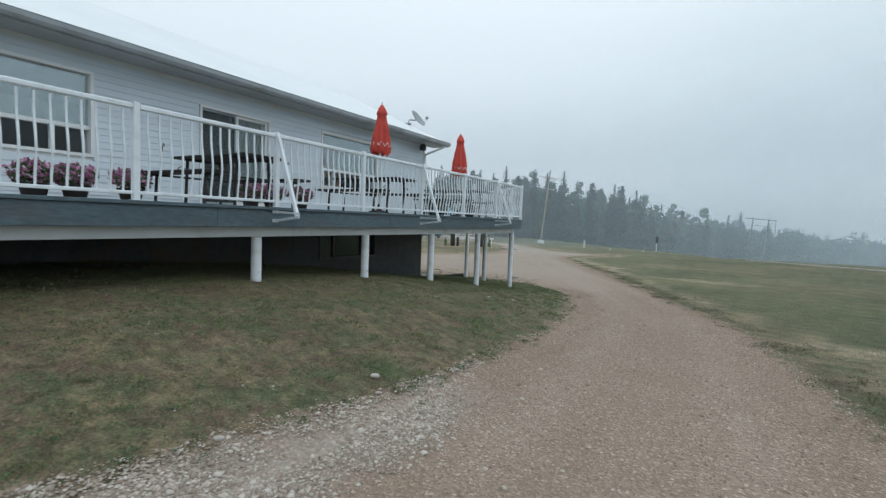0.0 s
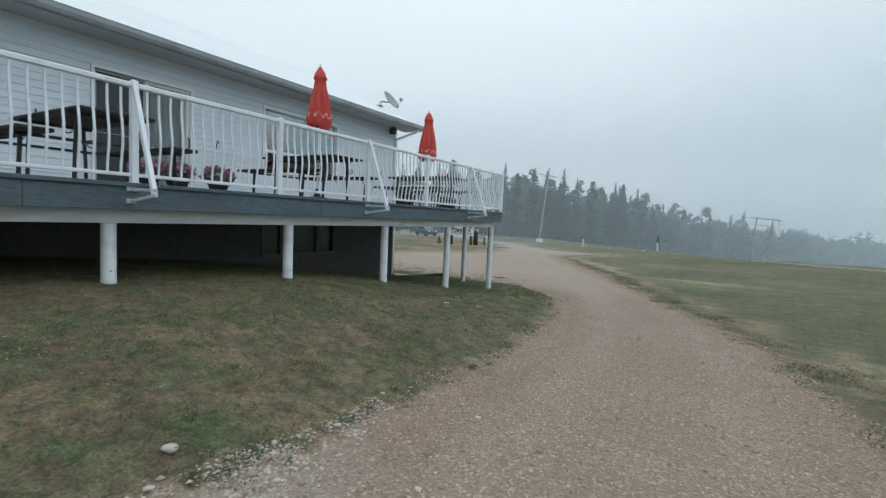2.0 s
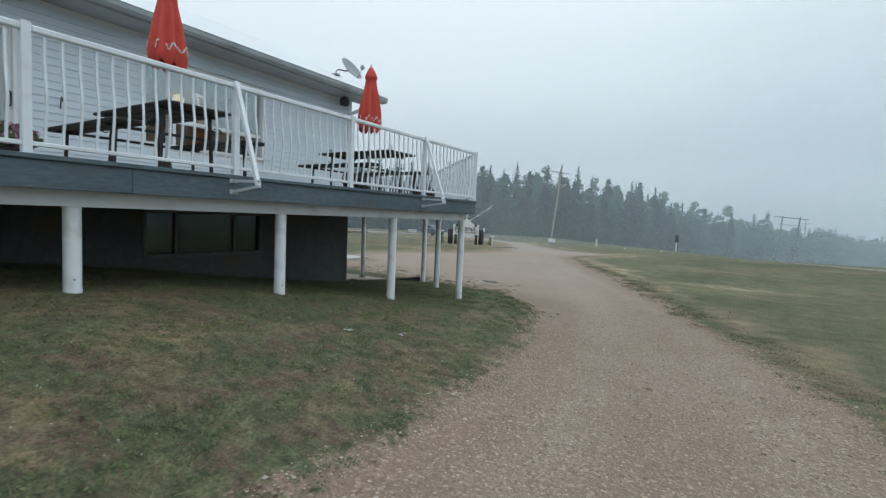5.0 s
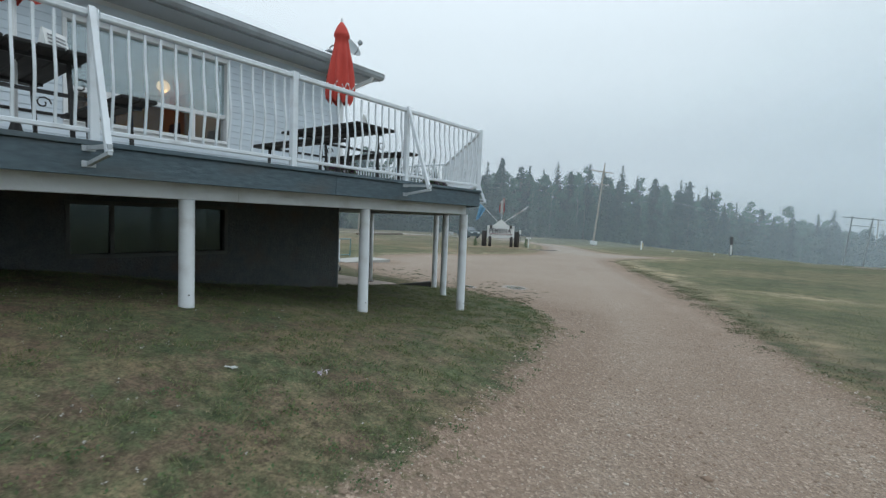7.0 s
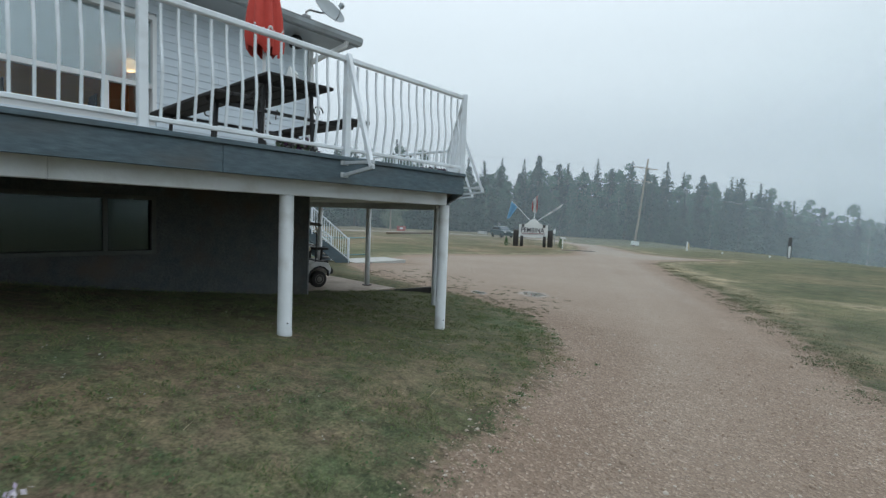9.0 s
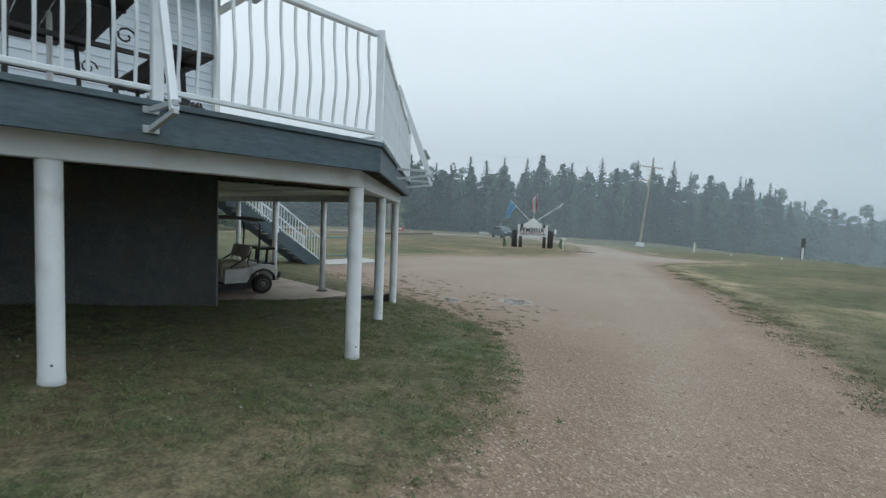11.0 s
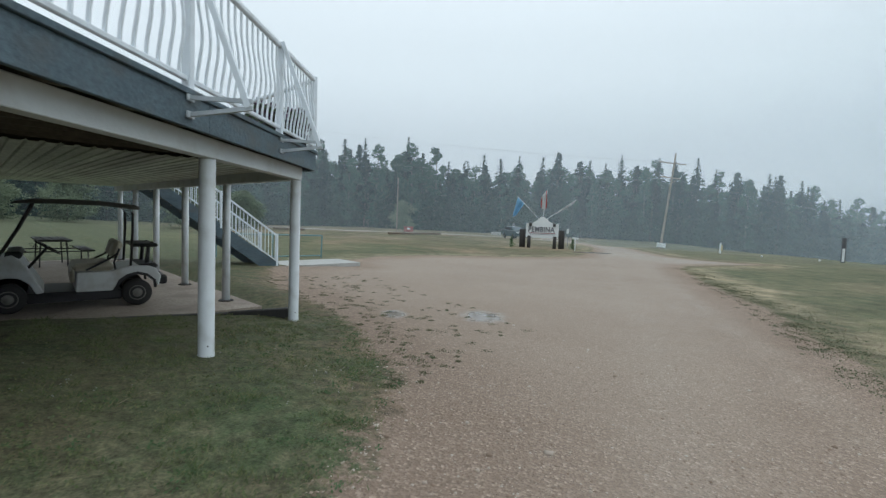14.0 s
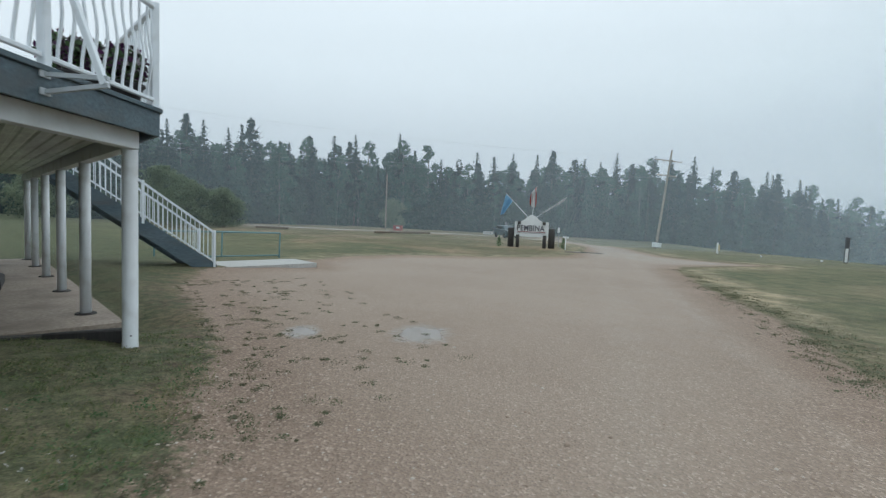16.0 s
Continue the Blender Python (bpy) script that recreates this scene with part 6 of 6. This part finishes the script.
post_thing("parking_log", -58, 47, [("log", tubem([(0, 0, 0.12), (-3.6, -2.4, 0.1)], 0.16, 10), M_WOOD)], "long brown log laid along the grass edge", "log")

# parked car past the sign
car = thing("parked_car", pose(-43.3, 71.6, gz(-43.3, 71.6), 0, 0, 62), "dark teal sport utility car parked by the forest", "car")
part("body", prism([(-2.2, 0.35), (-2.25, 0.9), (-1.9, 1.05), (-1.0, 1.12), (1.9, 1.15), (2.2, 1.0), (2.25, 0.5), (2.1, 0.3)], -0.92, 0.92, "x", 0.08), M_CARBLUE, car)
part("cabin", prism([(-1.1, 1.1), (-0.45, 1.66), (1.5, 1.68), (2.05, 1.12)], -0.78, 0.78, "x", 0.14), M_CARBLUE, car)
part("windscreen", prism([(-1.1, 1.16), (-0.52, 1.6), (-0.56, 1.62), (-1.14, 1.18)], -0.7, 0.7, "x"), M_SCREEN, car, "opaque windscreen coloured for the pale sky's reflection")
for s in (-1, 1):
    part("side_window", boxm((s * 0.785, -0.4, 1.2), (s * 0.8, 1.5, 1.55)), M_DARK, car)
    part("headlight", boxm((s * 0.6 - 0.2, -2.26, 0.78), (s * 0.6 + 0.2, -2.2, 0.92), 0.02), M_SIGN, car)
    for y in (-1.4, 1.4):
        part("wheel", lathe([(0.1, -0.1), (0.3, -0.11), (0.33, -0.08), (0.33, 0.08), (0.3, 0.11), (0.1, 0.1)], 18, pose(s * 0.84, y, 0.33, 0, 90)), M_RUBBER, car, "", True)

# ---- utility poles and wires ----
PX, PYY = -29.65, 89.1
pole = thing("utility_pole", pose(PX, PYY, gz(PX, PYY), 0, 5.5, 42), "leaning wooden utility pole with two crossarms in the mist", "utility pole")
part("pole", tubem([(0, 0, -0.8), (0, 0, 14.15)], [0.19, 0.11], 10), M_POLE, pole)
for z, w in ((12.55, 2.2), (10.45, 1.6)):
    part("crossarm", boxm((-w, -0.16, z), (w * 0.75, -0.08, z + 0.14), 0.01), M_POLE, pole)
    part("arm_brace", tubem([(-w * 0.5, -0.12, z), (0, -0.12, z - 0.7), (w * 0.5, -0.12, z)], 0.025, 6), M_POLE, pole)
    for x in (-w * 0.95, -w * 0.5, w * 0.7):
        part("insulator", lathe([(0.05, z + 0.14), (0.07, z + 0.2), (0.05, z + 0.24), (0.06, z + 0.28), (0.02, z + 0.32)], 8, pose(x, -0.12, 0)), M_SIGN, pole)
part("sign_plate", boxm((-0.7, -0.3, 0.26), (0.6, -0.24, 0.9), 0.02), M_SIGN, pole, "white plate at the pole's foot")
for x, y, h in ((-60, 10, 12.5), (12, 160, 12)):
    p2 = thing("utility_pole", pose(x, y, gz(x, y)), "wooden utility pole carrying the wires", "utility pole")
    part("pole", tubem([(0, 0, -0.8), (0, 0, h)], [0.19, 0.11], 10), M_POLE, p2)
    part("crossarm", boxm((-1.6, -0.16, h - 1.2), (1.6, -0.08, h - 1.06), 0.01), M_POLE, p2)
for off, z0, z1 in ((-0.9, 10.7, 11.1), (0.9, 10.5, 10.6), (0.0, 10.6, 10.3), (0.0, 8.2, 7.6), (0.5, 8.0, 7.0)):
    for a, b in (((PX + off + 1.0, PYY, z0), (-60 + off, 10, z1)), ((PX + off + 1.0, PYY, z0), (12 + off, 160, gz(12, 160) + 10.9 - (10.7 - z0)))):
        pts = [Vector(a).lerp(Vector(b), u / 20) - Vector((0, 0, 1.1 * 4 * (u / 20) * (1 - u / 20))) for u in range(21)]
        tagged(part("overhead_wire", tubem(pts, 0.005, 5), M_WIRE), "thin overhead wire between utility poles", "wire", "overhead wires")
hf = thing("power_line_frame", pose(5.5, 115, gz(5.5, 115), 0, 5, 0), "wooden two-pole power line frame fading in the fog", "utility pole")
for x in (-1.3, 1.3):
    part("pole", tubem([(x, 0, -0.8), (x, 0, 9.0)], [0.13, 0.1], 8), M_GREYWOOD, hf)
part("crossarm", boxm((-2.6, -0.15, 8.55), (2.6, -0.05, 8.72), 0.02), M_GREYWOOD, hf)
part("crossarm", boxm((-1.9, -0.15, 7.3), (1.9, -0.05, 7.42), 0.02), M_GREYWOOD, hf)

# ---- stones, grass and weeds ----
rng_s = np.random.default_rng(11)
OCT = np.array([(1, 0, 0), (0, 1, 0), (-1, 0, 0), (0, -1, 0), (0, 0, 0.8), (0, 0, -0.6)])
OCT_F = np.array([(0, 1, 4), (1, 2, 4), (2, 3, 4), (3, 0, 4), (1, 0, 5), (2, 1, 5), (3, 2, 5), (0, 3, 5)])


def stones(name, x, y, size, material, label, sink=0.2):
    n = len(x)
    z = land(x, y) + np.array([noise.noise((a * 0.9, b * 0.9, 0.3)) * 0.018 + noise.noise((a * 0.25, b * 0.25, 4)) * 0.03 for a, b in zip(x, y)]) - 0.03 * np.clip(road_depth(x, y) / 0.3, 0, 1)
    v = OCT[None] * rng_s.uniform(0.65, 1.35, (n, 6, 1)) * size[:, None, None] * np.array([1, 1, 0.75])
    a = rng_s.uniform(0, 6.283, n)
    c, s = np.cos(a)[:, None], np.sin(a)[:, None]
    vx, vy = v[..., 0] * c - v[..., 1] * s, v[..., 0] * s + v[..., 1] * c
    vv = np.stack([vx + x[:, None], vy + y[:, None], v[..., 2] + (z + size * sink)[:, None]], -1).reshape(-1, 3)
    ff = (OCT_F[None] + 6 * np.arange(n)[:, None, None]).reshape(-1, 3)
    tagged(new(name, mesh_np(name, vv, ff, material)), label, "stones", kind="stuff")


def patchy(a, b, s, lo, hi, seed=0.0):
    v = np.array([noise.noise((p * s, q * s, seed)) for p, q in zip(a, b)])
    return np.clip((v - lo) / (hi - lo), 0, 1)


def sow(n, x0, x1, y0, y1, keep):
    x, y = rng_s.uniform(x0, x1, n), rng_s.uniform(y0, y1, n)
    k = keep(x, y)
    return x[k], y[k]


x, y = sow(190000, -8, 2.5, 2.5, 24, lambda a, b: (road_depth(a, b) > -0.15) & (rng_s.uniform(0, 1, len(a)) < np.clip(1.3 - np.clip(road_depth(a, b), 0, 2) * 0.35, 0.35, 1) * np.clip((25 - b) / 12, 0.0, 1)))
stones("gravel", x, y, rng_s.lognormal(math.log(0.0063), 0.45, len(x)), M_STONE, "loose tan gravel on the drive", 0.15)
x, y = sow(150000, -3.2, -1.0, 2.6, 7.4, lambda a, b: (road_depth(a, b) > np.maximum(-0.12, 0.3 * rng_s.normal(0, 0.5, len(a)))) & (road_depth(a, b) < (0.3 + 0.65 * rng_s.uniform(0.0, 1, len(a))) * np.clip((7.4 - b) / 2.2, 0.1, 1)))
keep = rng_s.uniform(0, 1, len(x)) < 0.03 + 0.6 * patchy(x, y, 1.6, -0.15, 0.25, 3.0) + 0.35 * patchy(x, y, 5.0, -0.1, 0.3, 6.0)
x, y = x[keep], y[keep]
stones("pale_rocks", x, y, rng_s.lognormal(math.log(0.0095), 0.42, len(x)), M_ROCK, "pale broken rock along the drive's edge", 0.2)
for x, y, r in ((-2.46, 5.83, 0.036), (-2.24, 5.6, 0.022), (-2.45, 4.2, 0.026), (-2.12, 6.8, 0.022)):
    bm = bmesh.new()
    bmesh.ops.create_icosphere(bm, subdivisions=2, radius=r)
    for v in bm.verts:
        v.co *= 1 + 0.6 * noise.noise(v.co * 32 + Vector((x * 9, y * 9, 0)))
        v.co = Vector((v.co.x * 1.25, v.co.y, v.co.z * 0.6))
    st = part("pale_stone", bm, M_PALESTONE, None, "", True)
    tagged(st, "pale rounded stone lying in the grass edge", "stone", "loose stones")
    st.matrix_world = pose(x, y, gz(x, y) + r * 0.2, 0, 0, 40)
x, y = sow(26000, -9, 4, 3, 40, lambda a, b: np.abs(road_depth(a, b)) < 0.3 * rng_s.uniform(0, 1, len(a)))
stones("edge_stones", x, y, rng_s.lognormal(math.log(0.01), 0.4, len(x)), M_STONE, "scattered stones at the edges of the drive", 0.25)


def blades(name, x, y, hgt, wid, material, label, lean=0.6):
    n = len(x)
    z = land(x, y) + np.array([noise.noise((a * 0.9, b * 0.9, 0.3)) * 0.018 + noise.noise((a * 0.25, b * 0.25, 4)) * 0.03 for a, b in zip(x, y)]) - 0.012
    a = rng_s.uniform(0, 6.283, n)
    d = rng_s.normal(0, lean, (n, 2)) * hgt[:, None]
    p0 = np.stack([x - np.cos(a) * wid, y - np.sin(a) * wid, z], 1)
    p1 = np.stack([x + np.cos(a) * wid, y + np.sin(a) * wid, z], 1)
    p2 = np.stack([x + d[:, 0], y + d[:, 1], z + hgt], 1)
    v = np.stack([p0, p1, p2], 1).reshape(-1, 3)
    tagged(new(name, mesh_np(name, v, np.arange(3 * n).reshape(-1, 3), material)), label, "grass", kind="stuff")


x, y = sow(760000, -10.5, -1.9, 2.2, 22.5, lambda a, b: road_depth(a, b) < 0.12 * rng_s.normal(size=len(a)) - 0.05)
green = patchy(x, y, 0.8, -0.3, 0.3, 2.0) * 0.45 + patchy(x, y, 2.4, -0.12, 0.16, 8.0) * 0.5 + np.clip((y - 12.5) / 9, -0.2, 0.45)
worn = (-road_depth(x, y) < 1.1 * rng_s.uniform(0, 1, len(x))) & (patchy(x, y, 1.3, -0.15, 0.2, 9.0) > rng_s.uniform(0, 1, len(x)))
x, y, green = x[~worn], y[~worn], green[~worn]
pick = rng_s.uniform(0, 1, len(x)) < green * 0.7 + 0.45 * (patchy(x, y, 7.0, -0.2, 0.25, 31.0) - 0.3) + 0.06
lump = patchy(x, y, 8.5, -0.28, 0.28, 17.0)
hg = rng_s.uniform(0.012, 0.05, len(x)) * (0.45 + 0.6 * patchy(x, y, 2.4, -0.1, 0.3, 8.0)) * (0.35 + 1.3 * lump)
blades("lawn_grass", x[pick], y[pick], hg[pick], rng_s.uniform(0.0025, 0.005, pick.sum()), M_BLADE, "short green lawn grass", 0.8)
blades("dry_grass", x[~pick][::2], y[~pick][::2], hg[~pick][::2] * 0.7, rng_s.uniform(0.0025, 0.005, len(x[~pick][::2])), M_STRAW, "short dry brown grass in the lawn", 1.2)
x, y = sow(170000, -7, 8, 5, 36, lambda a, b: (road_depth(a, b) < 0.15 * rng_s.normal(size=len(a))) & (a > right_of(b)) & (rng_s.uniform(0, 1, len(a)) < np.clip((36 - b) / 14, 0, 1)))
out_d = -road_depth(x, y)
band = np.abs(out_d - 1.25) < 0.75 * rng_s.uniform(0.1, 1, len(x))
verge = (out_d < 0.95 * rng_s.uniform(0, 1, len(x)) ** 0.7) & ~band
dense = patchy(x, y, 1.1, -0.35, 0.25, 4.0) > rng_s.uniform(0, 1, len(x))
green = ~band & ~verge
blades("fairway_grass", x[green], y[green], rng_s.uniform(0.02, 0.05, green.sum()), np.full(green.sum(), 0.005), M_BLADE, "green fairway grass beside the drive")
straw = band & dense & (rng_s.uniform(0, 1, len(x)) < ramp(y, (12, 0.9), (16, 0.25), (27, 0.3), (33, 1)))
blades("straw_fringe", x[straw], y[straw], rng_s.uniform(0.03, 0.1, straw.sum()), np.full(straw.sum(), 0.004), M_STRAW, "dry straw-coloured grass fringing the drive", 1.0)
low = verge & dense
blades("verge_grass", x[low], y[low], rng_s.uniform(0.012, 0.045, low.sum()), np.full(low.sum(), 0.005), M_TUFT, "sparse low growth at the gravel's edge", 1.1)


def clumps(name, x, y, r, count, size, material, label, squash=0.5):
    pts = []
    for a, b, rr in zip(x, y, r):
        d = rng_s.normal(size=(count, 3)) * [rr, rr, rr * squash]
        d[:, 2] = np.abs(d[:, 2]) + 0.008
        pts.append(d + [a, b, gz(a, b)])
    v, q = leaf_quads(np.concatenate(pts), size, rng_s)
    tagged(new(name, mesh_np(name, v, q, material)), label, "weeds", kind="stuff")


x, y = sow(11000, -9.5, -1.9, 2.2, 22.5, lambda a, b: (road_depth(a, b) < -0.05) & (patchy(a, b, 1.1, -0.3, 0.3, 12.0) > rng_s.uniform(0, 1, len(a))))
clumps("lawn_tufts", x, y, rng_s.uniform(0.02, 0.06, len(x)), 12, 0.0105, M_TUFT, "small leafy tufts scattered through the lawn", 0.25)
x, y = sow(1900, -8, -1.8, 2.2, 22, lambda a, b: (road_depth(a, b) < 0.05) & (road_depth(a, b) > -2.2 * rng_s.uniform(0, 1, len(a)) ** 2))
clumps("broadleaf_weeds", x, y, rng_s.uniform(0.02, 0.085, len(x)), 30, 0.0095, M_WEED, "low broad-leaved weeds in the lawn edge", 0.3)
x, y = sow(900, -15, -5.4, 19.4, 25.5, lambda a, b: (road_depth(a, b) > -0.1) & (road_depth(a, b) < 3.6 * rng_s.uniform(0, 1, len(a)) ** 1.5) & (a < -5.6 - (b - 19.4) * 0.35))
clumps("gravel_weeds", x, y, rng_s.lognormal(math.log(0.033), 0.5, len(x)), 60, 0.0085, M_SCRUB, "small weed tufts growing through the gravel", 0.14)
x, y = sow(560, -5.2, -1.5, 2.5, 20.5, lambda a, b: (road_depth(a, b) > -0.05) & (road_depth(a, b) < 0.5 * rng_s.uniform(0, 1, len(a)) ** 2))
clumps("edge_tufts", x, y, rng_s.uniform(0.015, 0.05, len(x)), 28, 0.0085, M_WEED, "green tufts creeping from the lawn into the gravel", 0.25)
x, y = sow(30000, -12, 2.6, 8, 44, lambda a, b: (np.abs(road_depth(a, b) + 0.35) < 0.7 * rng_s.uniform(0, 1, len(a)) ** 1.1) & (a > right_of(b)) & (patchy(a, b, 0.7, -0.15, 0.3, 4.0) > rng_s.uniform(0, 1, len(a))))
clumps("edge_weeds", x, y, rng_s.uniform(0.03, 0.09, len(x)), 16, 0.012, M_SCRUB, "low green-brown weeds along the far edge of the drive", 0.18)
x, y = sow(8000, -9, -1, 18, 38, lambda a, b: (a > right_of(b) - 1.2) & (np.abs(road_depth(a, b) + 0.45) < 0.95 * rng_s.uniform(0, 1, len(a)) ** 0.8) & (0.75 * patchy(a, b, 1.5, -0.2, 0.35, 14.0) + 0.25 * patchy(a, b, 6.0, -0.2, 0.3, 15.0) > rng_s.uniform(0, 1, len(a))))
clumps("verge_weeds", x, y, rng_s.lognormal(math.log(0.06), 0.55, len(x)), 30, 0.011, M_VERGE, "ragged dark green weeds where gravel meets the fairway", 0.14)
x, y = sow(1500, -8, -2.4, 4, 21, lambda a, b: (road_depth(a, b) < -0.2) & (patchy(a, b, 0.9, -0.1, 0.35, 21.0) > rng_s.uniform(0, 1, len(a))))
clumps("clover_heads", x, y, np.full(len(x), 0.006), 3, 0.0075, M_CLOVER, "tiny white clover heads in the lawn", 2.5)
t = thing("paper_scrap", pose(-3.85, 11.28, gz(-3.85, 11.28) + 0.012, 6, 0, 25), "crumpled white paper scrap lying on the lawn", "litter")
bm = bmesh.new()
rows = [[bm.verts.new((0.035 * (a - 1.5), 0.014 * (b - 1), 0.006 * math.sin(2.3 * a + 1.7 * b))) for b in range(3)] for a in range(4)]
for r0, r1 in zip(rows, rows[1:]):
    for w in range(2):
        bm.faces.new((r0[w], r1[w], r1[w + 1], r0[w + 1]))
bmesh.ops.solidify(bm, geom=list(bm.faces), thickness=0.002)
part("scrap", bm, M_SIGN, t)
t = thing("lilac_petals", pose(-3.53, 11.83, gz(-3.53, 11.83) + 0.02), "pale lilac fallen blossom lying on the lawn", "flower")
v, q = leaf_quads(rng_s.normal(size=(16, 3)) * [0.025, 0.025, 0.01] + [0, 0, 0.015], 0.016, rng_s)
part("blossom", mesh_np("blossom", v, q, island_mat("lilac_petal", [(0.7, 0.6, 0.75), (0.78, 0.74, 0.8), (0.6, 0.5, 0.68)], 0.6, 0.3)), None, t)
